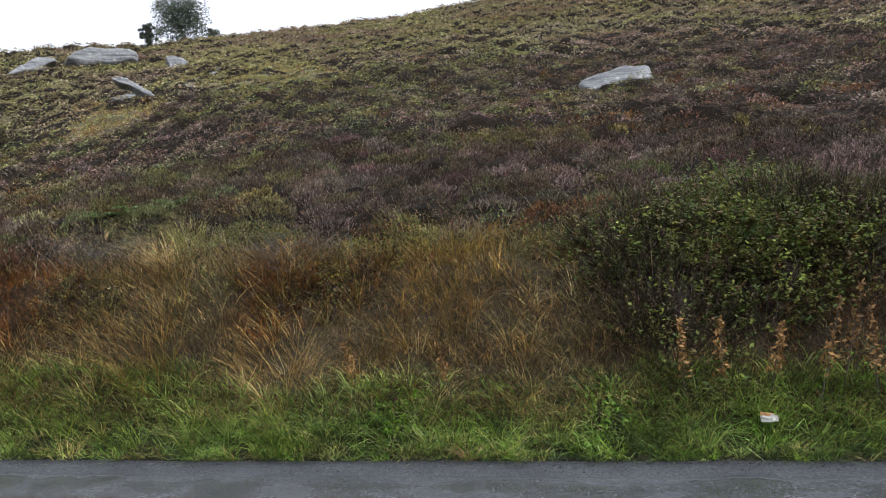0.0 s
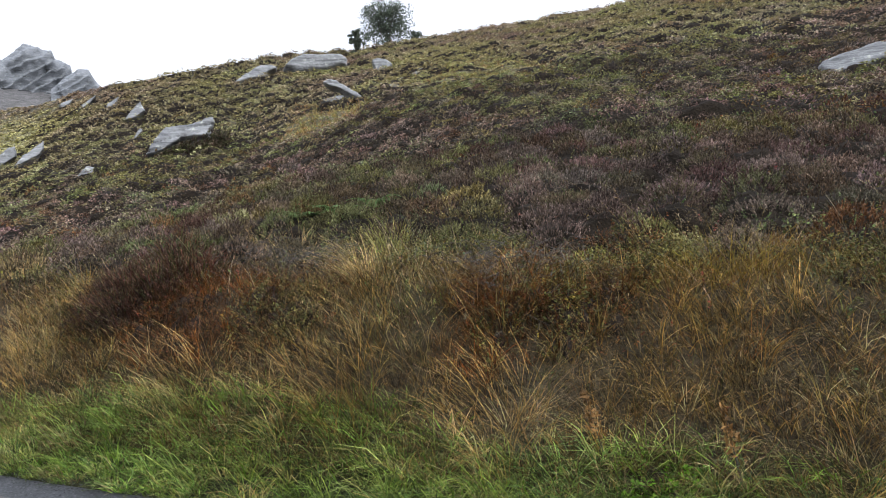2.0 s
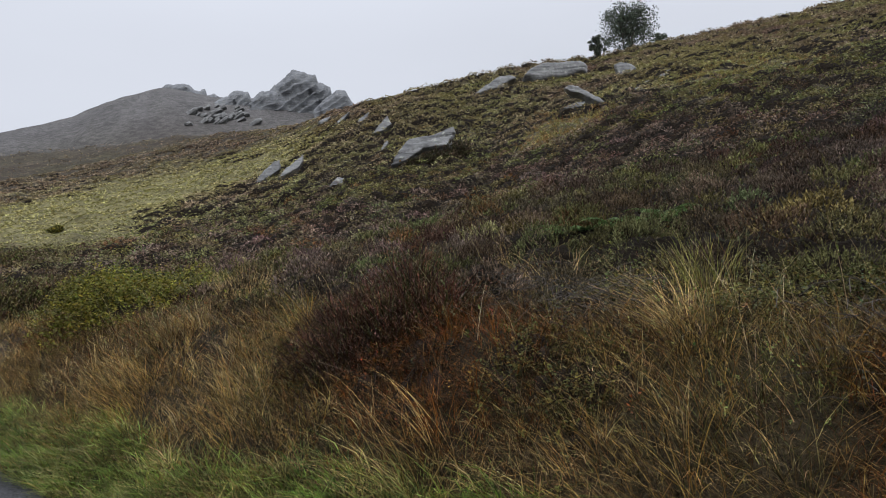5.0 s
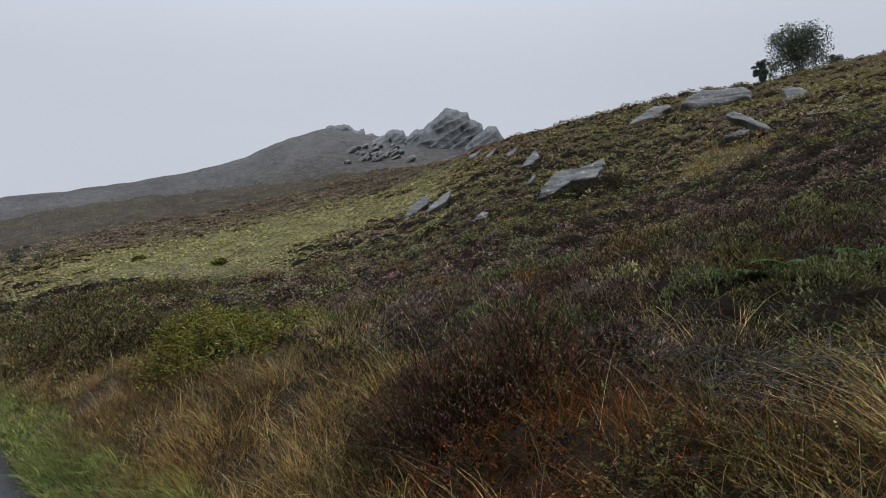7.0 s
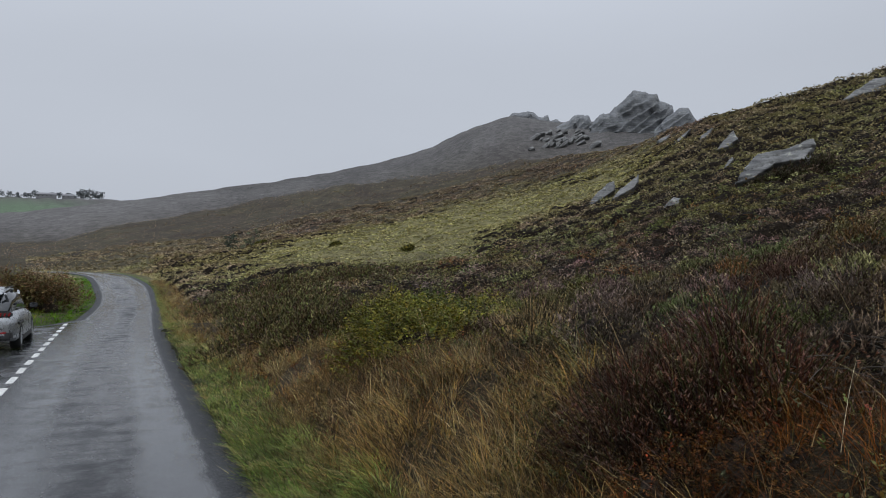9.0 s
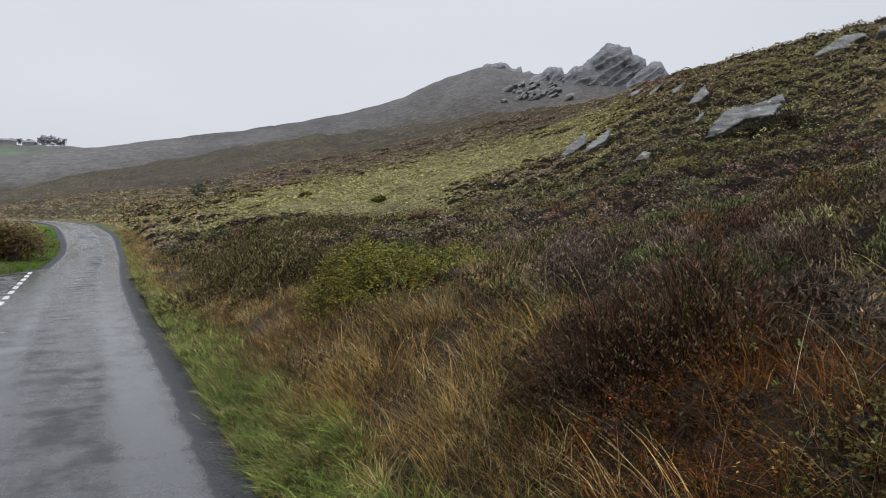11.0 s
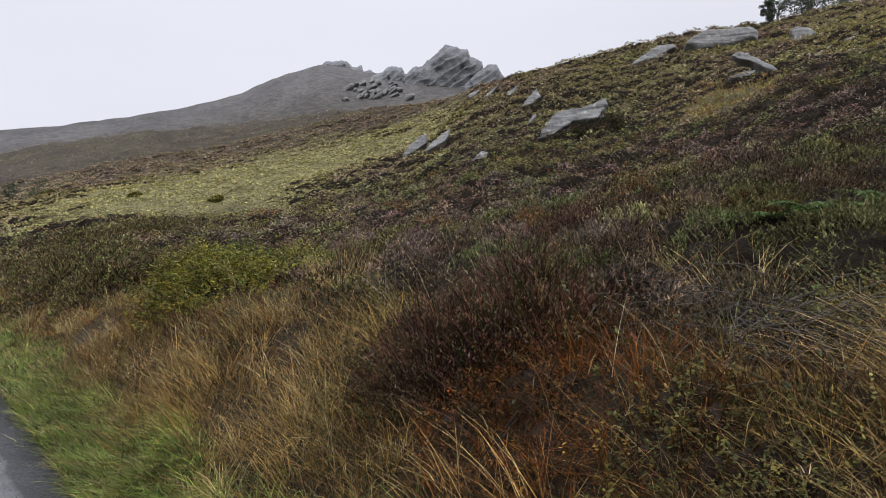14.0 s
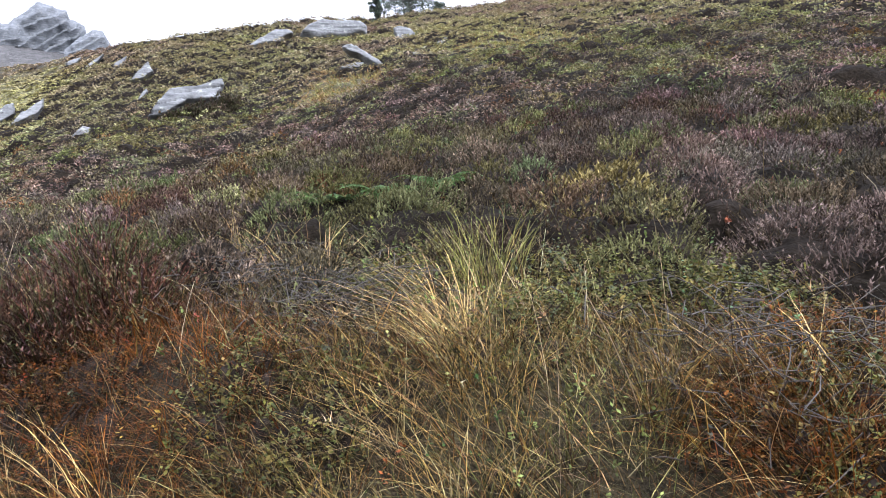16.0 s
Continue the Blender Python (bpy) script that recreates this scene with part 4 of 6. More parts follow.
def tufts(rng, x, y, z, size, tone, spikes=10, spread=0.9, width=0.16, tipped=1.5):
    """Mounds seen from afar: spikes that fan out from a low dome."""
    n = len(x)
    root = np.stack([x, y, z], 1)
    verts, tones = [], []
    for k in range(spikes):
        a = rng.uniform(0, 2 * np.pi, n)
        rad = np.sqrt(rng.random(n)) * spread
        hub = root + np.stack([np.cos(a) * rad * 0.6, np.sin(a) * rad * 0.6, -0.15 + 0.55 * (1 - rad**2)], 1) * size[:, None]
        up = np.stack([np.cos(a) * rad * 0.5 + rng.normal(0, 0.18, n), np.sin(a) * rad * 0.5 + rng.normal(0, 0.18, n), 0.28 + 0.35 * rng.random(n)], 1) * size[:, None]
        up = up * np.array([1.5, 1.5, 0.7])
        b = np.arctan2(up[:, 1], up[:, 0]) + np.pi / 2 + rng.normal(0, 0.4, n)
        side = np.stack([np.cos(b), np.sin(b), 0.2 * np.sin(3 * b)], 1) * (size * width)[:, None]
        verts += [hub - side, hub + side, hub + up]
        c = tone * rng.uniform(0.75, 1.25, (n, 1))
        tones += [c * 0.9, c * 0.9, c * tipped]
    m = len(verts)
    return np.stack(verts, 1).reshape(-1, 3), np.arange(n * m).reshape(-1, 3), np.stack(tones, 1).reshape(-1, 3)


def cushions(rng, cx, cy, rad, tall, shoots, length):
    """Shoots on the domes of bushy plants: roots and axes, and the plant that each belongs to."""
    who = np.repeat(np.arange(len(cx)), shoots if np.ndim(shoots) == 0 else np.maximum(8, shoots).astype(int))
    n = len(who)
    a, f = rng.uniform(0, 2 * np.pi, n), np.where(rng.random(n) < 0.5, np.sqrt(rng.random(n)), np.sqrt(1 - 0.96 * rng.random(n) ** 2))
    lump = 1 + 0.25 * np.sin(3 * a + who * 1.7) * f
    dx, dy = np.cos(a) * f * rad[who] * lump, np.sin(a) * f * rad[who] * lump
    x, y = cx[who] + dx, cy[who] + dy
    steep = 1 - 0.45 * (1 - ramp(cx[who], 4.3, 5.2)) * (cy[who] < 8)
    dome = steep * tall[who] * np.sqrt(np.maximum(0.0, 1 - 0.92 * f**2)) * (0.85 + 0.3 * vnoise(x * 4, y * 4, 5))
    z = height(x, y) + dome * rng.uniform(0.70, 0.92, n) - 0.03
    out = np.stack([dx / rad[who] * 0.9, dy / rad[who] * 0.9, 0.75 + 0 * dx], 1) + rng.normal(0, 0.28, (n, 3))
    out /= np.linalg.norm(out, axis=1)[:, None]
    return np.stack([x, y, z], 1), out * (length * rng.uniform(0.6, 1.35, n))[:, None], who


CORE_SHADE = np.array([0.030, 0.022, 0.017])


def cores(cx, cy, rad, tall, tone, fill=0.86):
    """The woody inside of each cushion, its shade put into a near-black tone: a lumpy low dome. Corners, triangles and
    tones.
    """
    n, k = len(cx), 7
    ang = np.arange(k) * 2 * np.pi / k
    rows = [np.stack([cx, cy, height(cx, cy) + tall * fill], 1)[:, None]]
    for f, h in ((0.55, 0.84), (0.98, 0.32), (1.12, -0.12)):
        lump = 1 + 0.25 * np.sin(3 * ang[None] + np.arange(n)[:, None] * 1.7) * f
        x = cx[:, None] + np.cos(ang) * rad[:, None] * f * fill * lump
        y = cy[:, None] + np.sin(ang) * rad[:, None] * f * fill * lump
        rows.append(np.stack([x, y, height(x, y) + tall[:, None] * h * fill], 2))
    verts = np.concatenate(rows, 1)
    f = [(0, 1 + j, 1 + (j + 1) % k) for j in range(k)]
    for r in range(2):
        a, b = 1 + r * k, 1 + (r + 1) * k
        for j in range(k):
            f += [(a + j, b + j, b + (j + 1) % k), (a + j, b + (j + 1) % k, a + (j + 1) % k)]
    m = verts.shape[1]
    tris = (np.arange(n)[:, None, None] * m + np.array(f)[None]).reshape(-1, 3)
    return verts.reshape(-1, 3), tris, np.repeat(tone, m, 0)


def joined(*pieces):
    """Several sets of corners, faces and tones as one set of triangles."""
    verts, tris, tones, base = [], [], [], 0
    for v, f, c in pieces:
        if f.shape[1] == 4:
            f = np.vstack([f[:, [0, 1, 2]], f[:, [0, 2, 3]]])
        verts.append(v)
        tris.append(f + base)
        tones.append(c)
        base += len(v)
    return np.vstack(verts), np.vstack(tris), np.vstack(tones)


def scatter(rng, count, az_lo, az_hi, r_lo, r_hi):
    """Even places in a sector seen from the road."""
    az = np.radians(rng.uniform(az_lo, az_hi, count))
    r = np.sqrt(rng.uniform(r_lo**2, r_hi**2, count))
    return CX + r * np.sin(az), CY + r * np.cos(az)


def jitter(rng, base, spread=0.3):
    """Tones varied from plant to plant in lightness and a little in hue."""
    n = len(base)
    return base * rng.uniform(1 - spread, 1 + spread, (n, 1)) * rng.uniform(0.9, 1.1, (n, 3))


def off_road(x, y, gap=0.25):
    """True beside the road and the lay-by."""
    lay = (y < 29.5) & (x > lay_edge(y) - 0.1) & (x < 2.72 + gap - 0.3)
    return ~lay & ((road_distance(x, y) > half_at(y) + gap) | (y < 24))


def grass_tufts(rng, cx, cy, count, tall, wide, ring, tone, wind=2.2, follow=0.4, droop=(0.1, 0.8), lean=(0.1, 0.8), segments=3, tangle=0.5, vary=0.36):
    """Tufts of grass: blades that fan out of each root, bent a little by the wind."""
    who = np.repeat(np.arange(len(cx)), count)
    n = len(who)
    a = rng.uniform(0, 2 * np.pi, n)
    f = np.sqrt(rng.random(n)) * ring[who]
    x, y = cx[who] + np.cos(a) * f, cy[who] + np.sin(a) * f
    vx, vy = np.cos(a) * (1 - follow) + np.cos(wind) * follow, np.sin(a) * (1 - follow) + np.sin(wind) * follow
    turn = np.arctan2(vy, vx) + rng.normal(0, tangle, n)
    high = tall[who] * rng.uniform(0.45, 1.15, n)
    return blades(rng, x, y, height(x, y) - 0.015, high, wide * rng.uniform(0.6, 1.4, n), rng.uniform(*lean, n), turn, rng.uniform(*droop, n), jitter(rng, tone[who], vary), segments)


def clumps(x, y, cell, seed):
    """The bushy plants that stand side by side: for each place the nearest plant's centre, how far out on it the place lies (1: its rim), its height and a number of its own."""
    ix, iy = np.floor(x / cell), np.floor(y / cell)
    best = np.full(x.shape, 9.0)
    cx, cy, tall, own = (np.zeros(x.shape) for _ in range(4))
    for i in (-1, 0, 1):
        for j in (-1, 0, 1):
            kx, ky = ix + i, iy + j
            px, py = (kx + 0.1 + 0.8 * hash2(kx, ky, seed)) * cell, (ky + 0.1 + 0.8 * hash2(kx, ky, seed + 1)) * cell
            rad = cell * (0.38 + 0.34 * hash2(kx, ky, seed + 2))
            a = np.arctan2(y - py, x - px)
            d = np.hypot(x - px, y - py) / (rad * (1 + 0.16 * np.sin(3 * a + 6.3 * hash2(kx, ky, seed + 3)) + 0.10 * np.sin(7 * a)))
            nearer = d < best
            best = np.where(nearer, d, best)
            cx, cy = np.where(nearer, px, cx), np.where(nearer, py, cy)
            tall = np.where(nearer, cell * (0.32 + 0.52 * hash2(kx, ky, seed + 4)), tall)
            own = np.where(nearer, hash2(kx, ky, seed + 5), own)
    return cx, cy, best, tall, own


def canopy(x, y, cell, seed, low=1.0, edge=None):
    """Height of the plants' rounded heads over the ground, lower towards the edge of the stand."""
    _, _, d, tall, _ = clumps(x, y, cell, seed)
    if edge is not None:
        tall = tall * edge(x, y)
    return low * tall * np.sqrt(np.maximum(0.0, 1 - np.minimum(d, 1.0) ** 2.4)) * (0.8 + 0.4 * vnoise(x * 5 / cell, y * 5 / cell, seed + 8))


def bare_rock(x, y):
    """True on the bare faces of the rocks and just below them."""
    bare = np.zeros(x.shape, bool)
    for rx, ry, long, deep, turn in ROCK_SPOTS:
        c, k = math.cos(radians(turn)), math.sin(radians(turn))
        u, v = (x - rx) * c + (y - ry) * k, (y - ry) * c - (x - rx) * k
        bare |= (np.abs(u) < 0.50 * long) & (v > -0.3) & (v < deep + 0.2)
    return bare


def carpet(name, rng, x, y, cell, seed, length, width, label, low=1.0, bristles=0, crossed=1, bright=1.0, kinds=(1, 0.8, 1, 1.0, 0.10, 0.8, 0.0), hug=0.0, edge=None, category="heather"):
    """Shoots over the heads of a stand of bushy plants, each plant of one tone, with the dark wood and painted shade
    below them.
    """
    cx, cy, d, tall, own = clumps(x, y, cell, seed)
    # one tone for a plant: drawn by its own number from the cover at its centre
    here = cover(cx, cy)
    w = here * np.array(kinds)[:, None]
    w = np.cumsum(w / (w.sum(0) + 1e-9), 0)
    mean = np.tensordot(here, TONES, (0, 0))
    kind_of = np.minimum((own[None] > w).sum(0), 6)
    spread = hash2(np.floor(cx * 37), np.floor(cy * 41), seed + 21)
    hue = np.stack([hash2(np.floor(cx * 37), np.floor(cy * 41), seed + 22 + k) for k in range(3)], 1)
    base = (0.75 * TONES[kind_of] + 0.25 * mean) * (0.72 + 0.56 * spread[:, None]) * (0.88 + 0.24 * hue)
    flower = np.array([0.40, 0.300, 0.270]) * rng.uniform(0.7, 1.2, (len(x), 1))
    share = np.where(kind_of == 1, 0.25 + 0.6 * own, np.where(kind_of == 0, 0.22 * own, 0.0))[:, None] * rng.uniform(0.3, 1.3, (len(x), 1)).clip(0, 1)
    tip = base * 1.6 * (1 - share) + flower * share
    if bright > 1.2:
        light = np.where(kind_of >= 3, 0.72, 1.0)[:, None]
        base, tip = base * light, tip * light
    f = np.minimum(d, 1.0)
    a = np.arctan2(y - cy, x - cx)
    far = np.hypot(x - CX, y - CY)
    z = height(x, y) + canopy(x, y, cell, seed, low, edge) * np.where(d > 0.7, rng.uniform(0.35, 1.0, len(x)), rng.uniform(0.80, 1.0, len(x))) - 0.02
    out = np.stack([np.cos(a) * f * 0.85, np.sin(a) * f * 0.85, 0.8 + 0 * a], 1) + rng.normal(0, 0.30, (len(x), 3))
    out /= np.linalg.norm(out, axis=1)[:, None]
    leafy = np.where(kind_of == 3, 0.7, 1.0)
    axis = out * (length(far) * leafy * rng.uniform(0.55, 1.4, len(x)))[:, None]
    wide = width(far) * np.where(kind_of == 3, 1.5, 1.0) * rng.uniform(0.6, 1.4, len(x))
    # far plants merge into an even tone
    even = (0.8 * ramp(far, 22, 75))[:, None]
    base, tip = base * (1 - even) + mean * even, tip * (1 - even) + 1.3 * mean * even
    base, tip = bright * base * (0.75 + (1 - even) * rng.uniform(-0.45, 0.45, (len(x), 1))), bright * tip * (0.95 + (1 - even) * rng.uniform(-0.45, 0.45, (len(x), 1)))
    root = np.stack([x, y, z], 1)
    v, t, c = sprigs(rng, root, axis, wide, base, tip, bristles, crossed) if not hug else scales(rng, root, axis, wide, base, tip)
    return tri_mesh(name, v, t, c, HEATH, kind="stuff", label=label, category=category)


def wood_shade_below(name, az_lo, az_hi, radii, step, cell, seed, label, low=1.0, edge=None):
    """A close skin just below the heads of the plants: stems and old wood, near-black to paint the shade between
    plants.
    """
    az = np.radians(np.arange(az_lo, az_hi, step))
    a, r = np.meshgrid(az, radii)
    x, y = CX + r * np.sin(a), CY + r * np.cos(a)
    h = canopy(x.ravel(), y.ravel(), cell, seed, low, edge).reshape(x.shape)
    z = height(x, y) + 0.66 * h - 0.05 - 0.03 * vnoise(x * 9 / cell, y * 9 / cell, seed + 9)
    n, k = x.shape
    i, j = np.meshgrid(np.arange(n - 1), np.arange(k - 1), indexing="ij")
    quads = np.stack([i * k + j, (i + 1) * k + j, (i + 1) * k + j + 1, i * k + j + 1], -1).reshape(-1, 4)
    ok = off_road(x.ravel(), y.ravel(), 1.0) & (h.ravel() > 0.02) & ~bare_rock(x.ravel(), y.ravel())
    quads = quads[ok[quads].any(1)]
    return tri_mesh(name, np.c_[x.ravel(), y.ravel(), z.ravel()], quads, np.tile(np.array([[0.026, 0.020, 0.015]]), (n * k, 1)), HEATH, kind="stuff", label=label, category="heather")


def grassy(x, y):
    w = cover(x, y)
    return w[3] * 0.55 + w[4]


def bank_top(x, y):
    """Where the heather begins above the grassy face of the bank."""
    return 4.45 + 0.35 * fbm(x, y, 1.1, 95) - 0.35 * blob(x, y, 4.1, 2.9, 0.6, 0.8) + 0.5 * blob(x, y, 4.4, -0.6, 0.9, 0.9) + 1.0 * blob(x, y, 5.0, 0.6, 0.55, 0.5)


def stand_edge(x, y):
    """1 within the heather, falling to 0 where it gives way to grass."""
    r = np.hypot(x - CX, y - CY)
    open_moor = ramp(r, 82, 100) * (np.degrees(np.arctan2(x - CX, y - CY)) < 46)
    return (1 - ramp(grassy(x, y), 0.22, 0.45)) * ramp(x - 4.4, 0.0, 0.6) * (1 - 0.85 * open_moor) * np.where(r < 30, ramp(r, 11.6, 13.0), 1.0)


def upper_edge(x, y):
    return stand_edge(x, y) * ramp(np.hypot(x - CX, y - CY), 41.0, 44.0)


def bank_edge(x, y):
    return (1 - ramp(grassy(x, y), 0.20, 0.42)) * ramp(x - bank_top(x, y), 0.0, 0.7) * (1 - ramp(y, 12.0, 13.5)) * (1 - ramp(np.hypot(x - CX, y - CY), 12.2, 13.2))


def upper_heather():
    rng = np.random.default_rng(11)
    x, y = scatter(rng, 600000, -6, 122, 42, 127)
    xf, yf = scatter(rng, 40000, -9, 40, 125, 225)
    x, y = np.r_[x, xf], np.r_[y, yf]
    keep = off_road(x, y, 1.2) & ~bare_rock(x, y) & (rng.random(len(x)) < 1.0 - 0.9 * grassy(x, y)) & (rng.random(len(x)) < np.clip(62 / np.hypot(x - CX, y - CY), 0.3, 1))
    # bright lifts the upper slope's tones: haze put into the plant colour
    carpet("upper_heather", rng, x[keep], y[keep], 1.5, 611, lambda r: np.minimum(0.0027 * r, 0.24), lambda r: np.minimum(0.0026 * r, 0.22), "heather and bilberry cushions on the upper hillside", low=0.66, bright=3.2, hug=1.0, edge=upper_edge)
    wood_shade_below("upper_heather_wood_shade", 2, 121, np.geomspace(41, 124, 150), 0.30, 1.5, 611, "dark skin of old wood and painted shade under the upper heather", low=0.66, edge=upper_edge)


def middle_heather():
    rng = np.random.default_rng(12)
    x, y = scatter(rng, 620000, -4, 136, 11.5, 43)
    far = np.hypot(x - CX, y - CY)
    keep = off_road(x, y, 1.0) & ~bare_rock(x, y) & (x > 4.4) & (rng.random(len(x)) < np.clip((15 / far) ** 1.1, 0.2, 1)) & (rng.random(len(x)) < 1.0 - 0.8 * grassy(x, y))
    carpet("slope_heather", rng, x[keep], y[keep], 0.95, 621, lambda r: 0.030 + 0.0024 * r, lambda r: 0.012 + 0.0017 * r, "rounded brown and purplish heather cushions on the hillside", low=0.95, bright=1.85, hug=1.0, edge=stand_edge)
    wood_shade_below("slope_heather_wood_shade", 4, 134, np.geomspace(11.6, 43.5, 150), 0.42, 0.95, 621, "dark skin of old wood and painted shade under the heather of the slope", low=0.95, edge=stand_edge)


def near_heather():
    rng = np.random.default_rng(13)
    x, y = scatter(rng, 380000, -4, 168, 2.2, 13.2)
    far = np.hypot(x - CX, y - CY)
    keep = (x > bank_top(x, y)) & (y < 13.5) & (rng.random(len(x)) < np.clip((5.0 / far) ** 1.2, 0.25, 1)) & (rng.random(len(x)) < 1.0 - grassy(x, y))
    carpet("heather", rng, x[keep], y[keep], 0.62, 631, lambda r: 0.058 + 0.0040 * r, lambda r: 0.0048 + 0.0011 * r, "dark wiry heather with faded pinkish flower spikes on the bank", low=0.95, bristles=3, crossed=1, bright=1.0, edge=bank_edge)
    wood_shade_below("heather_wood_shade", 6, 166, np.geomspace(2.6, 13.2, 116), 0.6, 0.62, 631, "dark skin of old wood and painted shade under the heather of the bank", low=0.95, edge=bank_edge)


BILBERRY = np.array([(0.120, 0.140, 0.068), (0.205, 0.210, 0.092), (0.310, 0.250, 0.105), (0.300, 0.120, 0.080)])


def bilberry():
    rng = np.random.default_rng(14)
    x, y = scatter(rng, 60000, 0, 168, 1.8, 13)
    w = cover(x, y)
    far = np.hypot(x - CX, y - CY)
    patch = np.clip(0.5 + 1.5 * fbm(x, y, 0.8, 97), 0, 1)
    keep = (x > 3.75 + 0.3 * fbm(x, y, 0.9, 99)) & (y < 13) & (rng.random(len(x)) < np.clip(0.02 + w[2] * 0.35 * patch + w[3] * 1.1, 0, 1) * np.clip(5 / far, 0.25, 1))
    x, y, w = x[keep], y[keep], w[:, keep]
    cx, cy, d, tall, own = clumps(x, y, 0.42, 641)
    p = np.cumsum(np.stack([w[2] + 0.25, 0.8 * w[3] + 0.12, 0.55 * w[3], 0.02 + 0.2 * w[5]]), 0)
    kind_of = np.minimum((own * p[-1] > p).sum(0), 3)
    hue = np.stack([hash2(np.floor(cx * 37), np.floor(cy * 41), 642 + k) for k in range(3)], 1)
    tone = BILBERRY[kind_of] * (0.75 + 0.5 * hue)
    n = len(x)
    root = np.stack([x, y, height(x, y) + 0.9 * canopy(x, y, 0.42, 641) + rng.uniform(-0.08, 0.02, n)], 1)
    axis = (np.array([0, 0, 1.0]) + rng.normal(0, 0.35, (n, 3))) * rng.uniform(0.06, 0.14, n)[:, None]
    v, q, c = leaves_on_stems(rng, root, axis, (0.008 + 0.0007 * np.hypot(x - CX, y - CY)) * rng.uniform(0.8, 1.3, n), tone * rng.uniform(0.6, 1.4, (n, 1)), 6)
    tri_mesh("bilberry", v, q, c, LEAF, kind="stuff", label="low bilberry with small green and yellowing leaves", category="bilberry")


def road_side(y):
    k = ROAD[:, 1] < 86
    return np.interp(y, ROAD[k, 1], ROAD[k, 0]) + half_at(y)


def verge_grass():
    rng = np.random.default_rng(15)
    n = 2900
    y = np.concatenate([rng.uniform(-9, 9, 2200), rng.uniform(9, 62, n - 2200)])
    strip = 0.62 + 0.25 * fbm(y, y * 0 + 5, 2.0, 101) - 0.10 * ramp(y, 4, 14)
    u = rng.random(n) ** 1.2 * strip * 1.15
    x = road_side(y) + u + 0.03
    pure = np.array([(0.180, 0.255, 0.068), (0.320, 0.390, 0.135), (0.120, 0.165, 0.066), (0.36, 0.31, 0.15)])
    pick = np.minimum((rng.random(n) + 0.16 * ramp(y, 1.5, 4.5) + 0.10 * ramp(y, 6, 16) > np.cumsum([0.40, 0.26, 0.22, 0.12])[:, None]).sum(0), 3)
    tall = rng.uniform(0.14, 0.36, n) * (0.5 + 0.65 * ramp(u, 0, 0.25)) * (1 - 0.25 * ramp(y, 1, 6))
    v, t, c = grass_tufts(rng, x, y, 22, tall, 0.0072, rng.uniform(0.02, 0.09, n), jitter(rng, 1.1 * pure[pick], 0.5), 2.6, 0.25, (0.35, 1.2), (0.1, 0.75), 2, 0.7, 0.5)
    n = 1500
    yf = 5 + 50 * rng.random(n) ** 1.6
    xf = road_side(yf) + 0.04 + rng.random(n) ** 1.2 * (0.62 + 0.2 * fbm(yf, yf * 0 + 5, 2.0, 101))
    short = np.array([(0.250, 0.300, 0.100), (0.330, 0.370, 0.130), (0.200, 0.235, 0.090), (0.40, 0.35, 0.18)])[rng.integers(0, 4, n)]
    far = grass_tufts(rng, xf, yf, 18, rng.uniform(0.10, 0.24, n), 0.011, rng.uniform(0.05, 0.16, n), jitter(rng, short, 0.3), 2.6, 0.2, (0.2, 1.0), (0.1, 0.9), 2, 0.9)
    v, t, c = joined((v, t, c), far)
    tri_mesh("verge_grass", v, t, c, LEAF, kind="stuff", label="lush wet green grass along the road's edge", category="grass")


# pale straw, gold, brown, rust, olive, dead dark
DRY = np.array([(0.56, 0.44, 0.24), (0.38, 0.255, 0.105), (0.20, 0.122, 0.060), (0.21, 0.088, 0.036), (0.155, 0.150, 0.058), (0.075, 0.050, 0.032)])


def straw_share(x, y):
    """How the six tones of dead grass share the bank."""
    a, b = fbm(x, y, 0.9, 113, 3), fbm(x, y, 1.7, 115, 3)
    w = np.stack([0.26 + 0.5 * a, 0.30 + 0.4 * b, 0.30 - 0.3 * a, 0.10 - 0.5 * b, 0.16 + 0.4 * a * b, 0.22 - 0.4 * a])
    for cx, cy, rx, ry, k, much in ((4.1, -1.0, 0.35, 0.5, 3, 1.6), (4.15, 1.8, 0.5, 0.7, 3, 1.8), (4.1, 2.5, 0.5, 0.6, 3, 0.8), (4.2, -2.4, 0.6, 0.7, 1, 1.2), (4.4, -3.2, 0.5, 0.6, 1, 1.2),
                                    (3.85, 3.9, 0.5, 0.9, 0, 1.0), (3.85, 3.9, 0.5, 0.9, 1, 1.2), (3.85, 0.8, 0.4, 0.6, 0, 1.0), (3.6, -5.2, 0.6, 1.3, 5, 1.6), (4.0, 0.0, 0.35, 0.5, 4, 1.0)):
        w[k] = w[k] + much * blob(x, y, cx, cy, rx, ry)
    return np.clip(w, 0.01, None)


def straw_tones(rng, x, y):
    c = np.cumsum(straw_share(x, y), 0)
    return DRY[np.minimum((rng.random(len(x)) * c[-1] > c).sum(0), 5)]


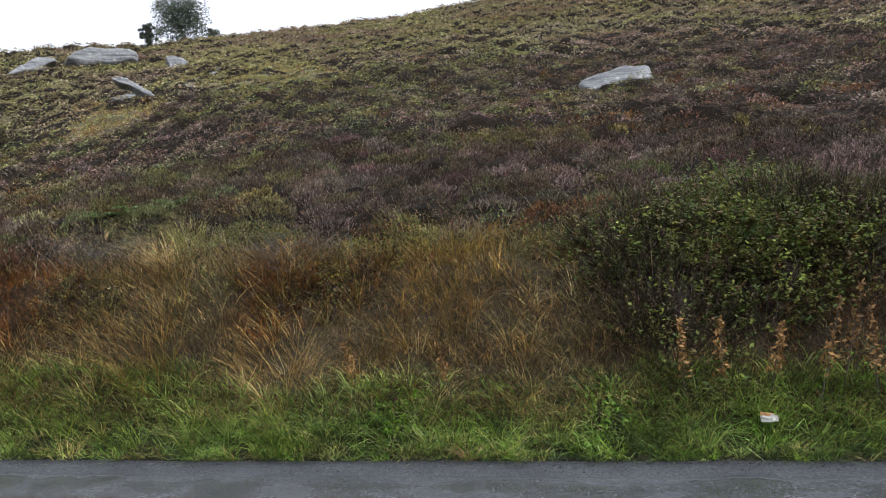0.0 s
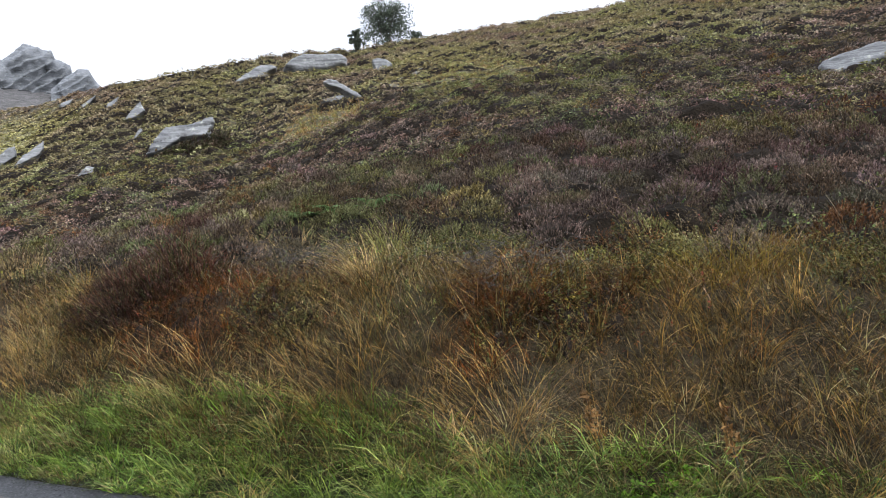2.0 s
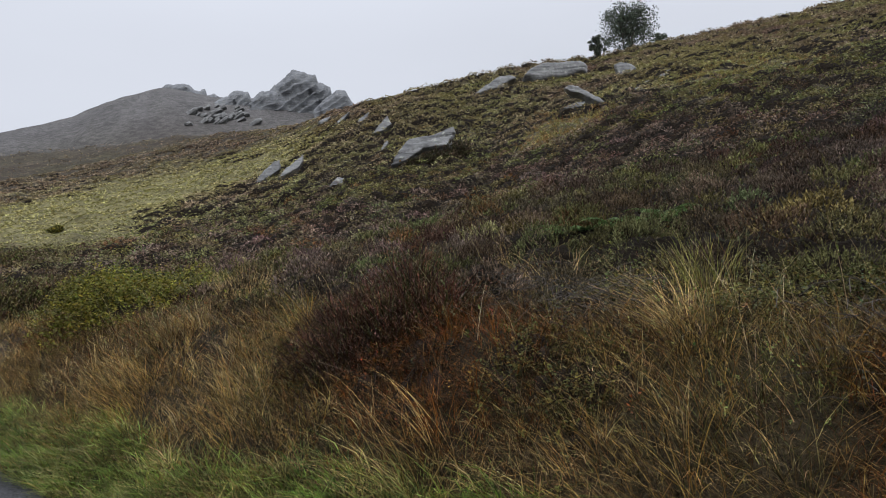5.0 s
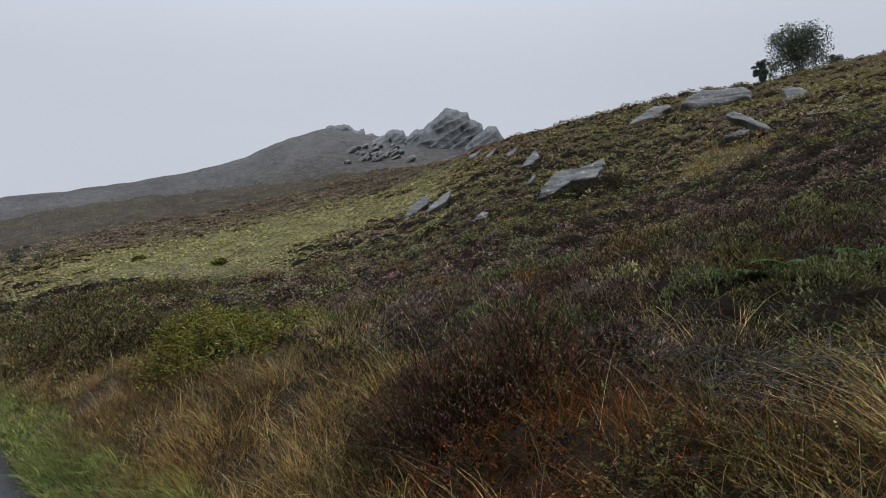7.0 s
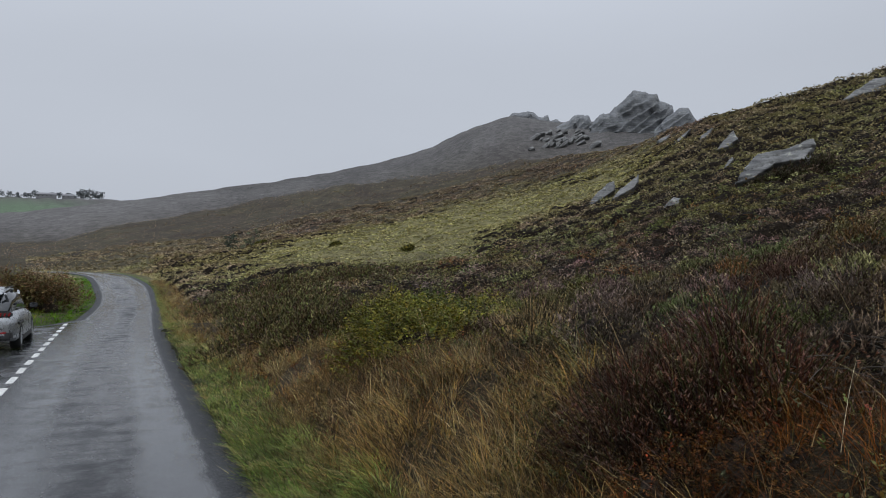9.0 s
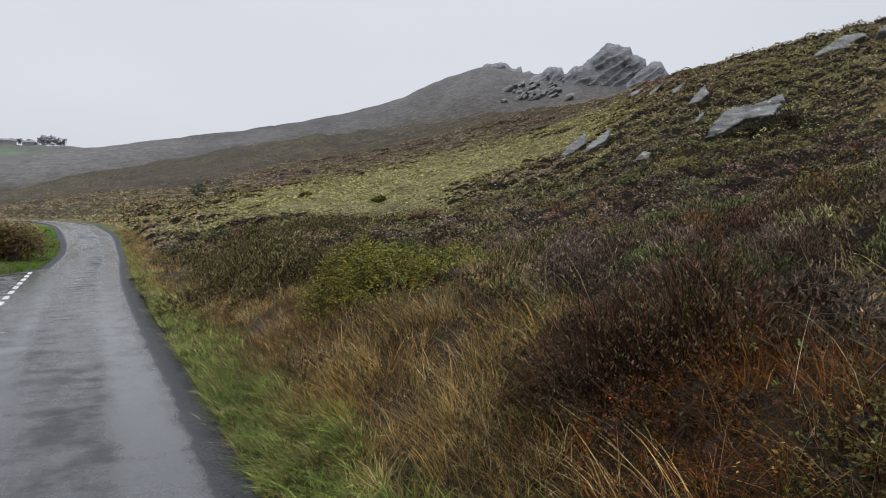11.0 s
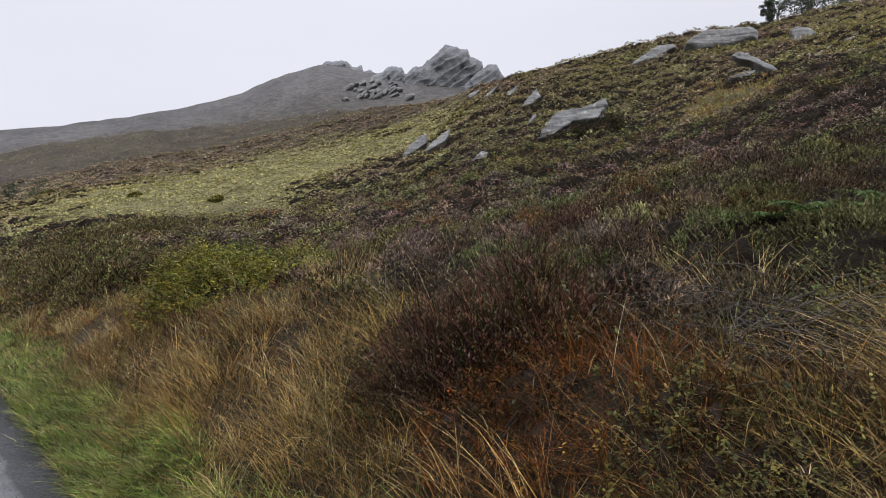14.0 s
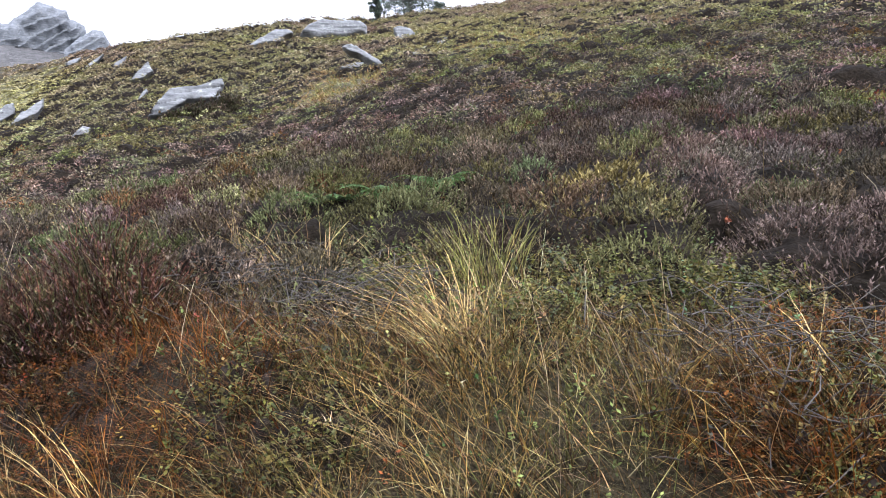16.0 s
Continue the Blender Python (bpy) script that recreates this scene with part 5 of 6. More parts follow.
def dry_grass():
    """Tussocky dead grass down the face of the bank."""
    rng = np.random.default_rng(16)
    n = 2900
    y = np.concatenate([rng.uniform(-9, 9, 2100), rng.uniform(8, 16, n - 2100)])
    u = 0.40 + 1.55 * rng.beta(1.25, 1.35, n) + 0.15 * fbm(y, y * 0 + 3, 2.5, 111)
    x = road_side(y) + u
    keep = rng.random(n) < np.clip(0.75 + 0.8 * fbm(x, y, 0.8, 114), 0.2, 1) * (1 - 0.6 * blob(x, y, 4.3, 2.9, 0.55, 0.8)) * (1 - 0.5 * blob(x, y, 4.5, -5.0, 0.8, 1.6))
    x, y, u = x[keep], y[keep], u[keep]
    n = len(x)
    tall = (0.12 + 0.34 * rng.random(n) ** 1.6) * (0.75 + 0.35 * ramp(u, 0.4, 1.2))
    v, t, c = grass_tufts(rng, x, y, 22, tall, 0.0042, rng.uniform(0.02, 0.09, n), straw_tones(rng, x, y) * rng.uniform(0.35, 1.5, (n, 1)), 2.4, 0.16, (0.0, 1.2), (0.0, 1.0), 3, 1.0, 0.6)
    tri_mesh("dry_grass", v, t, c, STRAW, kind="stuff", label="dry straw-coloured and rusty grass on the bank", category="grass")
    n = 620
    y = rng.uniform(15, 64, n)
    x = road_side(y) + 0.25 + 1.6 * rng.beta(1.1, 1.6, n)
    v, t, c = grass_tufts(rng, x, y, 14, rng.uniform(0.26, 0.6, n), 0.010, rng.uniform(0.03, 0.12, n), 0.9 * straw_tones(rng, x, y), 2.3, 0.3, (0.05, 0.7), (0.15, 1.0), 2)
    tri_mesh("roadside_grass", v, t, c, STRAW, kind="stuff", label="dry straw-coloured grass beside the road", category="grass")


def thatch():
    """Dead grass and rusty litter lying matted between the plants of the bank."""
    rng = np.random.default_rng(17)
    n = 130000
    x, y = 3.05 + 2.6 * rng.beta(1.2, 1.5, n), rng.uniform(-8.5, 9, n)
    keep = rng.random(n) < np.clip(0.75 + 1.0 * fbm(x, y, 0.7, 117), 0.2, 1) * (1 - 0.6 * ramp(x, 4.5, 5.4))
    x, y = x[keep], y[keep]
    n = len(x)
    z = height(x, y) + 0.12 * rng.random(n) ** 1.5
    v, t, c = blades(rng, x, y, z, rng.uniform(0.06, 0.20, n), rng.uniform(0.0026, 0.0050, n), rng.uniform(0.1, 1.0, n), rng.normal(2.4, 1.5, n), rng.uniform(0.1, 0.9, n), jitter(rng, 0.60 * straw_tones(rng, x, y), 0.7), 2)
    tri_mesh("dead_grass_litter", v, t, c, STRAW, kind="stuff", label="matted rusty and straw-coloured dead grass", category="grass")


def tall_stems():
    """Single thin stalks, some with a loose seed head, that stand above the heather."""
    rng = np.random.default_rng(18)
    x, y = scatter(rng, 5200, 0, 150, 2.4, 11)
    keep = (x > 3.4) & (x < 7) & (rng.random(len(x)) < np.clip(0.35 + 1.3 * fbm(x, y, 1.2, 121), 0, 1) * (1 - 0.6 * ramp(x, 4.8, 6)))
    x, y = x[keep], y[keep]
    n = len(x)
    turn = 2.2 + rng.normal(0, 0.9, n)
    base = np.where(rng.random((n, 1)) < 0.6, np.array([[0.62, 0.51, 0.33]]), np.array([[0.40, 0.28, 0.15]]))
    tall, lean, droop = rng.uniform(0.35, 0.75, n), rng.uniform(0.05, 0.75, n), rng.uniform(0.1, 0.8, n)
    z = height(x, y)
    stems = blades(rng, x, y, z, tall, rng.uniform(0.0020, 0.0034, n), lean, turn, droop, jitter(rng, base, 0.3), 4)
    # the seed head: a few short branchlets along the end of the stalk
    pick = np.repeat(np.flatnonzero(rng.random(n) < 0.4), 9)
    f = rng.uniform(0.80, 1.0, len(pick))
    reach = tall[pick] * (lean[pick] * f + droop[pick] * f * f)
    hx, hy = x[pick] + np.cos(turn[pick]) * reach, y[pick] + np.sin(turn[pick]) * reach
    hz = z[pick] + tall[pick] * (f - 0.45 * droop[pick] * f**3) * np.sqrt(np.maximum(0.1, 1 - 0.5 * lean[pick] ** 2))
    heads = blades(rng, hx, hy, hz, rng.uniform(0.015, 0.04, len(pick)), rng.uniform(0.002, 0.004, len(pick)), rng.uniform(0.3, 1.2, len(pick)), turn[pick] + rng.normal(0, 0.8, len(pick)), rng.uniform(0, 0.6, len(pick)), jitter(rng, base[pick] * 0.9, 0.3), 2)
    v, t, c = joined(stems, heads)
    tri_mesh("grass_stalks", v, t, c, STRAW, kind="stuff", label="single pale grass stalks above the heather", category="grass")


def hollow_grass():
    rng = np.random.default_rng(19)
    x, y = scatter(rng, 62000, 2, 42, 34, 108)
    w = cover(x, y)
    keep = (rng.random(len(x)) < np.clip(1.5 * (w[3] + w[4]), 0, 1) ** 1.5) & off_road(x, y, 0.8)
    x, y = x[keep], y[keep]
    n = len(x)
    base = np.array([0.285, 0.275, 0.100]) * (1 + 0.3 * fbm(x, y, 6, 123)[:, None]) + np.array([0.05, 0.02, 0.02]) * np.clip(fbm(x, y, 9, 125), 0, 1)[:, None]
    v, t, c = tufts(rng, x, y, height(x, y), rng.uniform(0.07, 0.17, n), jitter(rng, 0.49 * base, 0.06), 4, 1.2, 0.22, 1.05)
    tri_mesh("hollow_grass", v, t, c, TURF, kind="stuff", label="pale yellow-green moor grass in the hollow", category="grass")


def slope_grass():
    """Rough pale grass beside the rocks and the path on the hill."""
    rng = np.random.default_rng(21)
    x, y = scatter(rng, 12000, 40, 88, 25, 100)
    m = np.maximum(np.maximum(blob(x, y, 37, 21.5, 7, 3.2, 25), blob(x, y, 44.5, 28, 4, 2.0, 25)), 0.6 * np.maximum(blob(x, y, 62, 24, 26, 5, 24), blob(x, y, 47, 15, 13, 5, 24)))
    keep = rng.random(len(x)) < m
    x, y = x[keep], y[keep]
    tone = jitter(rng, np.array([[0.42, 0.33, 0.15], [0.36, 0.22, 0.10], [0.27, 0.26, 0.10]])[rng.integers(0, 3, len(x))], 0.2)
    v, t, c = grass_tufts(rng, x, y, 9, rng.uniform(0.3, 0.6, len(x)), 0.022, rng.uniform(0.1, 0.3, len(x)), tone, 2.2, 0.3, segments=2)
    tri_mesh("slope_grass", v, t, c, STRAW, kind="stuff", label="rough pale and rusty grass beside the rocks on the hill", category="grass")


slope_grass()
upper_heather()
middle_heather()
near_heather()
bilberry()
verge_grass()
dry_grass()
thatch()
tall_stems()
hollow_grass()


def tussock(x, y, tall, count, tone, label, wind, follow=0.65, ring=0.12, droop=(0.2, 0.8), lean=(0.2, 0.9), wide=0.0030, seed=1):
    """A grass tussock of its own."""
    rng = np.random.default_rng(200 + seed)
    one = np.ones(1)
    follow, droop = 0.7 * follow, (0.7 * droop[0], 1.0 * droop[1])
    v, t, c = grass_tufts(rng, one * x, one * y, int(1.3 * count), one * tall, wide, one * ring * 1.3, np.array([tone]), radians(wind), follow, droop, lean, 4, 0.75, 0.55)
    return tri_mesh("grass_tussock", v, t, c, STRAW, label=label, category="grass tussock", group="tussocks on the bank")


PALE, GOLD, LIME = (0.62, 0.46, 0.23), (0.52, 0.35, 0.155), (0.42, 0.40, 0.15)
# place, height, blades, tone, and the way the wind bends it
tussock(4.55, 0.42, 0.62, 120, PALE, "pale dry grass tussock bent over by the wind", 118, 0.75, 0.14, (0.4, 1.0), (0.3, 0.9), seed=1)
tussock(4.1, 0.15, 0.55, 80, GOLD, "golden dry grass tussock bent over by the wind", 120, 0.7, 0.14, (0.3, 0.9), (0.3, 1.0), seed=13)
tussock(3.98, 0.8, 0.42, 70, GOLD, "small golden dry grass tussock on the bank", 140, 0.4, 0.2, (0.2, 0.9), (0.3, 1.0), seed=14)
tussock(3.95, -0.35, 0.46, 70, PALE, "small pale dry grass tussock on the bank", 140, 0.4, 0.22, (0.2, 0.9), (0.3, 1.0), seed=15)
tussock(4.25, -0.95, 0.5, 70, PALE, "small pale dry grass tussock on the bank", 90, 0.3, 0.2, (0.2, 0.8), (0.2, 0.9), seed=16)
tussock(5.45, 0.65, 0.52, 120, LIME, "yellow-green upright grass tussock among heather", 60, 0.15, 0.14, (0.1, 0.5), (0.05, 0.5), seed=2)
tussock(5.35, 1.75, 0.50, 60, PALE, "pale upright grass tussock among heather", 90, 0.55, 0.16, (0.2, 0.9), (0.1, 0.7), seed=3)
tussock(5.6, 2.4, 0.5, 60, PALE, "pale upright grass tussock among heather", 120, 0.55, 0.16, (0.2, 0.9), (0.1, 0.7), seed=4)
tussock(3.75, 3.7, 0.55, 170, GOLD, "golden dry grass tussock on the bank", 130, 0.5, 0.22, (0.2, 0.8), (0.2, 0.9), seed=5)
tussock(3.6, 0.1, 0.70, 170, GOLD, "golden dry grass tussock drooping towards the verge", 135, 0.7, 0.2, (0.3, 0.9), (0.4, 1.0), seed=6)
tussock(3.55, 1.6, 0.66, 170, PALE, "pale dry grass tussock drooping towards the verge", 135, 0.6, 0.2, (0.3, 0.9), (0.3, 1.0), seed=7)
tussock(3.5, -1.2, 0.66, 190, GOLD, "golden dry grass tussock drooping towards the verge", 135, 0.6, 0.25, (0.2, 0.9), (0.3, 1.0), seed=8)
tussock(4.7, -2.6, 0.55, 190, (0.36, 0.27, 0.07), "yellowing grass tussock among bilberry", 140, 0.4, 0.25, (0.2, 0.8), (0.3, 1.0), seed=9)
tussock(4.3, -1.0, 0.5, 170, (0.33, 0.16, 0.06), "rusty dry grass tussock on the bank", 200, 0.5, 0.22, (0.2, 0.9), (0.3, 1.0), seed=10)
tussock(4.25, 1.62, 0.22, 170, (0.24, 0.105, 0.042), "low rusty mat of fine dead grass", 140, 0.2, 0.30, (0.3, 1.2), (0.2, 1.1), seed=17)
tussock(4.3, 1.95, 0.20, 150, (0.20, 0.090, 0.040), "low rusty mat of fine dead grass", 60, 0.2, 0.26, (0.3, 1.2), (0.2, 1.1), seed=18)
tussock(4.1, 1.3, 0.24, 150, (0.30, 0.170, 0.070), "low rusty mat of fine dead grass", 200, 0.2, 0.26, (0.3, 1.2), (0.2, 1.1), seed=19)
tussock(5.2, 5.8, 0.6, 170, PALE, "pale upright grass tussock among heather", 90, 0.2, 0.2, (0.1, 0.4), (0.1, 0.5), seed=11)
tussock(3.7, 5.2, 0.6, 220, GOLD, "golden dry grass tussock on the bank", 140, 0.5, 0.3, (0.2, 0.8), (0.3, 1.0), seed=12)


def bush(name, x, y, rad, tall, shoots, leaf, tones, label, category, seed, leaves=6, length=0.22, mat=None):
    """A leafy bush: a twiggy frame and shoots of small leaves over a lumpy dome."""
    rng = np.random.default_rng(300 + seed)
    top = tagged(new(name), label, category, "bushes")
    z = float(height(np.array([x]), np.array([y]))[0])
    top.matrix_basis = pose(x, y, z)
    k = 7
    cx = x + rng.normal(0, 0.40 * rad, k)
    cy = y + rng.normal(0, 0.40 * rad, k)
    wide, high = rad * rng.uniform(0.45, 0.75, k), tall * rng.uniform(0.6, 1.05, k)
    root, axis, who = cushions(rng, cx, cy, wide, high, shoots * wide**2 / (wide**2).sum(), length)
    root[:, 2] -= 0.3 * high[who] * rng.random(len(who)) ** 2
    base = np.array(tones)[rng.integers(0, len(tones), len(who))]
    base = jitter(rng, base, 0.35)
    if mat is HEATH:
        v, q, c = sprigs(rng, root, axis, leaf * rng.uniform(0.7, 1.3, len(who)), base, base * rng.uniform(1.2, 2.2, (len(who), 1)), 4, 2)
    else:
        v, q, c = leaves_on_stems(rng, root, axis, leaf * rng.uniform(0.7, 1.3, len(who)), base, leaves)
    tri_mesh("foliage", v - np.array([x, y, z]), q, c, mat or LEAF, top, kind="stuff")
    v, q, c = cores(cx, cy, wide, high, np.tile(CORE_SHADE, (k, 1)), 0.36)
    tri_mesh("twig_shade_core", v - np.array([x, y, z]), q, None, TWIG_SHADE, top, kind="stuff")
    verts, tris = [], []
    step = max(1, len(root) // (60 if rad > 0.5 else 16))
    for a, b in zip(root[::step], axis[::step]):
        foot = Vector((x + 0.3 * (a[0] - x), y + 0.3 * (a[1] - y), z - 0.05))
        end = Vector(a + b * 0.5)
        bend = foot.lerp(end, 0.5) + Vector((0, 0, 0.06))
        o = Vector((x, y, z))
        w, f = limb([(foot - o, 0.012 * min(1, 0.3 + rad)), (bend - o, 0.008 * min(1, 0.3 + rad)), (end - o, 0.003)], 4)
        tris += [tuple(i + len(verts) for i in g) for g in f]
        verts += w
    tri_mesh("branchwork", np.array(verts), np.array(tris), None, TWIG_SHADE, top, kind="stuff")
    return top


GREEN = [(0.105, 0.130, 0.042), (0.145, 0.160, 0.050), (0.085, 0.100, 0.040)]
OLIVE = [(0.210, 0.205, 0.056), (0.270, 0.240, 0.066), (0.150, 0.155, 0.050)]
BROWNISH = [(0.100, 0.124, 0.040), (0.165, 0.175, 0.055), (0.080, 0.102, 0.038), (0.120, 0.140, 0.042), (0.120, 0.088, 0.046)]
DARK = [(0.070, 0.068, 0.042), (0.105, 0.105, 0.052), (0.085, 0.062, 0.048), (0.14, 0.11, 0.085)]
MIXED = [(0.150, 0.130, 0.066), (0.190, 0.170, 0.080), (0.155, 0.108, 0.076), (0.105, 0.088, 0.056), (0.15, 0.16, 0.066)]
for bx, by, br, bh, bk in ((4.5, -4.3, 0.7, 0.45, 1), (4.8, -5.2, 0.95, 0.72, 2), (4.45, -5.9, 0.7, 0.5, 31), (5.0, -6.6, 0.9, 0.66, 32), (4.5, -7.4, 0.8, 0.5, 33), (5.3, -4.6, 0.8, 0.5, 34)):
    if bk in (2, 31, 33):
        bush("bilberry_bush", bx, by, br, bh, int(3600 * br * br), 0.021, BROWNISH, "dense dark-green bilberry bush overhanging the bank", "bush", bk)
    else:
        bush("heather_bush", bx, by, br, bh, int(5200 * br * br), 0.013, DARK, "dark brown twiggy heather bush on the bank", "bush", bk, mat=HEATH)
bush("bilberry_bush", 4.9, 8.0, 0.85, 0.85, 2600, 0.020, OLIVE, "yellow-green bilberry bush on the bank", "bush", 3)
bush("bilberry_bush", 5.9, 10.2, 1.1, 0.75, 2200, 0.022, GREEN, "dark green bilberry bush on the bank", "bush", 4)
bush("heather_bush", 5.0, 11.6, 1.2, 0.95, 3300, 0.022, MIXED, "brown and olive heather bush on the bank", "bush", 5, mat=HEATH, length=0.13)
bush("heather_bush", 5.0, 14.8, 1.5, 0.95, 3300, 0.024, MIXED, "brown and olive heather bush on the bank", "bush", 6, mat=HEATH, length=0.13)
bush("heather_bush", 5.0, 19.0, 1.7, 0.95, 3000, 0.028, MIXED, "brown and olive heather bush on the bank", "bush", 11, mat=HEATH, length=0.13)
bush("heather_bush", 5.4, 25.5, 2.0, 1.05, 2700, 0.034, MIXED, "brown and olive heather bush on the bank", "bush", 7, mat=HEATH, length=0.13)
bush("heather_bush", 7.4, 31.0, 2.2, 1.2, 2550, 0.04, MIXED, "brown and olive heather bush beside the road", "bush", 8, mat=HEATH, length=0.13)
bush("heather_bush", 10.6, 29.0, 2.2, 1.1, 2550, 0.04, MIXED, "brown and olive heather bush beside the road", "bush", 12, mat=HEATH, length=0.13)
bush("heather_bush", 4.75, 2.8, 0.52, 0.42, 2600, 0.012, [(0.150, 0.080, 0.056), (0.105, 0.068, 0.054), (0.11, 0.10, 0.05)], "rust-brown withered heather bush on the bank", "bush", 9, mat=HEATH)
bush("heather_bush", 4.25, 3.0, 0.55, 0.42, 2600, 0.009, [(0.120, 0.066, 0.046), (0.080, 0.054, 0.044), (0.10, 0.075, 0.055)], "rust-brown withered heather bush on the bank", "bush", 10, mat=HEATH)


for bk, (bx, by, br) in enumerate(((20.8, 71.3, 0.5), (22.3, 55.0, 0.45), (16.8, 91.0, 0.7))):
    bush("heather_bush", bx, by, br, 0.4, 500, 0.06, OLIVE + DARK[:2], "dark heather cushion in the grassy hollow", "bush", 140 + bk, mat=HEATH)

# heather that hugs the foot of the broad slab
sx, sy, _, _, st = ROCK_SPOTS[0]
for bk, (u, d, br, bh) in enumerate(((0.1, 0.2, 0.8, 0.95), (1.0, 0.35, 0.9, 1.15), (1.9, 0.5, 0.8, 1.3), (-0.8, -0.3, 0.7, 0.5), (2.6, 1.2, 0.9, 1.3))):
    c, k = math.cos(radians(st)), math.sin(radians(st))
    bush("heather_bush", sx + u * c - d * k, sy + u * k + d * c, br, bh, 900, 0.05, DARK, "dark heather bush at the foot of the broad slab", "bush", 150 + bk, mat=HEATH)


RUST = [(0.200, 0.088, 0.042), (0.150, 0.070, 0.038), (0.240, 0.125, 0.055), (0.110, 0.080, 0.040)]
LIMY = [(0.175, 0.165, 0.062), (0.210, 0.175, 0.066), (0.130, 0.135, 0.056), (0.110, 0.115, 0.050)]
for bk, (bx, by, br) in enumerate(((4.3, -0.72, 0.22), (4.28, -1.8, 0.30), (4.16, 2.1, 0.34), (4.05, 2.5, 0.26), (4.8, -1.0, 0.24), (5.15, -4.3, 0.45), (5.35, -1.75, 0.40), (4.2, -1.25, 0.2), (4.3, 3.3, 0.3))):
    bush("bilberry_clump", bx, by, br, 0.26, int(4200 * br * br) + 140, 0.009, RUST, "low bilberry clump turned rust-red on the bank", "bush", 100 + bk, length=0.11)
for bk, (bx, by, br) in enumerate(((4.6, -1.25, 0.34), (4.7, -2.05, 0.42), (4.1, -1.05, 0.2), (4.05, -1.5, 0.26), (4.08, 0.75, 0.28), (4.13, 1.25, 0.26), (5.15, -0.55, 0.40), (5.4, 0.1, 0.36), (4.95, -3.6, 0.45), (4.75, 0.2, 0.3), (5.1, 1.0, 0.36), (4.5, 3.0, 0.3), (4.9, 4.3, 0.36), (4.1, 3.1, 0.28), (4.3, 3.8, 0.34), (5.0, 5.0, 0.45), (4.6, 6.2, 0.4))):
    bush("bilberry_clump", bx, by, br, 0.28, int(3600 * br * br) + 140, 0.011, LIMY, "low yellow-green bilberry clump on the bank", "bush", 120 + bk, length=0.12)


# ---- single plants and litter on the bank ----
def fern(x, y, seed, long=0.52):
    rng = random.Random(seed)
    top = tagged(new("fern"), "fresh green fern among the heather", "fern", "ferns")
    z = float(height(np.array([x]), np.array([y]))[0]) + 0.16
    top.matrix_basis = pose(x, y, z)
    for k in range(9):
        a, verts, tris, tones = 2 * math.pi * (k + rng.random() * 0.6) / 9, [], [], []
        ln = long * rng.uniform(0.7, 1.1)
        for j in range(17):
            f = j / 16
            verts.append(Vector((math.cos(a) * ln * f, math.sin(a) * ln * f, ln * (0.95 * f - 0.8 * f * f))))
        for j in range(16):
            f = j / 15
            for s in (-1, 1):
                w = 0.30 * ln * math.sin(math.pi * min(1, 0.12 + 0.9 * f)) * (1 - 0.5 * f)
                out = Vector((-math.sin(a) * s, math.cos(a) * s, -0.25)) * w + Vector((math.cos(a), math.sin(a), 0)) * w * 0.35
                verts.append(verts[j] + out)
                tris.append((j, j + 1, len(verts) - 1))
        tones = [np.array((0.17, 0.26, 0.105)) * rng.uniform(0.7, 1.3) for _ in verts]
        tri_mesh("frond", np.array(verts), np.array(tris), np.array(tones), LEAF, top)
    return top


for k, (fx, fy) in enumerate(((6.9, 2.1), (6.7, 2.5), (7.3, 1.8))):
    fern(fx, fy, 40 + k)

DEAD_WOOD = plain_material("dead_wood", (0.063, 0.052, 0.042), 0.85, grain=0.35, size=0.05)


def twig_heap(x, y, wide, count, seed):
    """Dead heather stems lying in a tangle."""
    rng = random.Random(seed)
    verts, tris = [], []
    for _ in range(count):
        px, py = x + rng.gauss(0, wide), y + rng.gauss(0, wide)
        z = float(height(np.array([px]), np.array([py]))[0]) + rng.uniform(0.06, 0.26)
        a, ln = rng.uniform(0, math.pi), rng.uniform(0.10, 0.32)
        d = Vector((math.cos(a), math.sin(a), rng.uniform(-0.5, 0.6))) * ln
        p = Vector((px, py, z))
        kink = Vector((rng.gauss(0, 0.03), rng.gauss(0, 0.03), rng.gauss(0, 0.03)))
        v, f = limb([(p - d / 2, 0.0026), (p + kink, 0.0023), (p + d / 2, 0.001)], 4)
        tris += [tuple(i + len(verts) for i in g) for g in f]
        verts += v
    tri_mesh("dead_twigs", np.array(verts), np.array(tris), None, DEAD_WOOD, kind="stuff", label="tangle of dead grey-brown heather twigs", category="twigs")


twig_heap(4.75, 1.15, 0.22, 170, 51)
twig_heap(4.55, -1.0, 0.26, 170, 52)
twig_heap(5.0, 1.9, 0.25, 110, 53)
twig_heap(4.65, -0.5, 0.2, 80, 54)


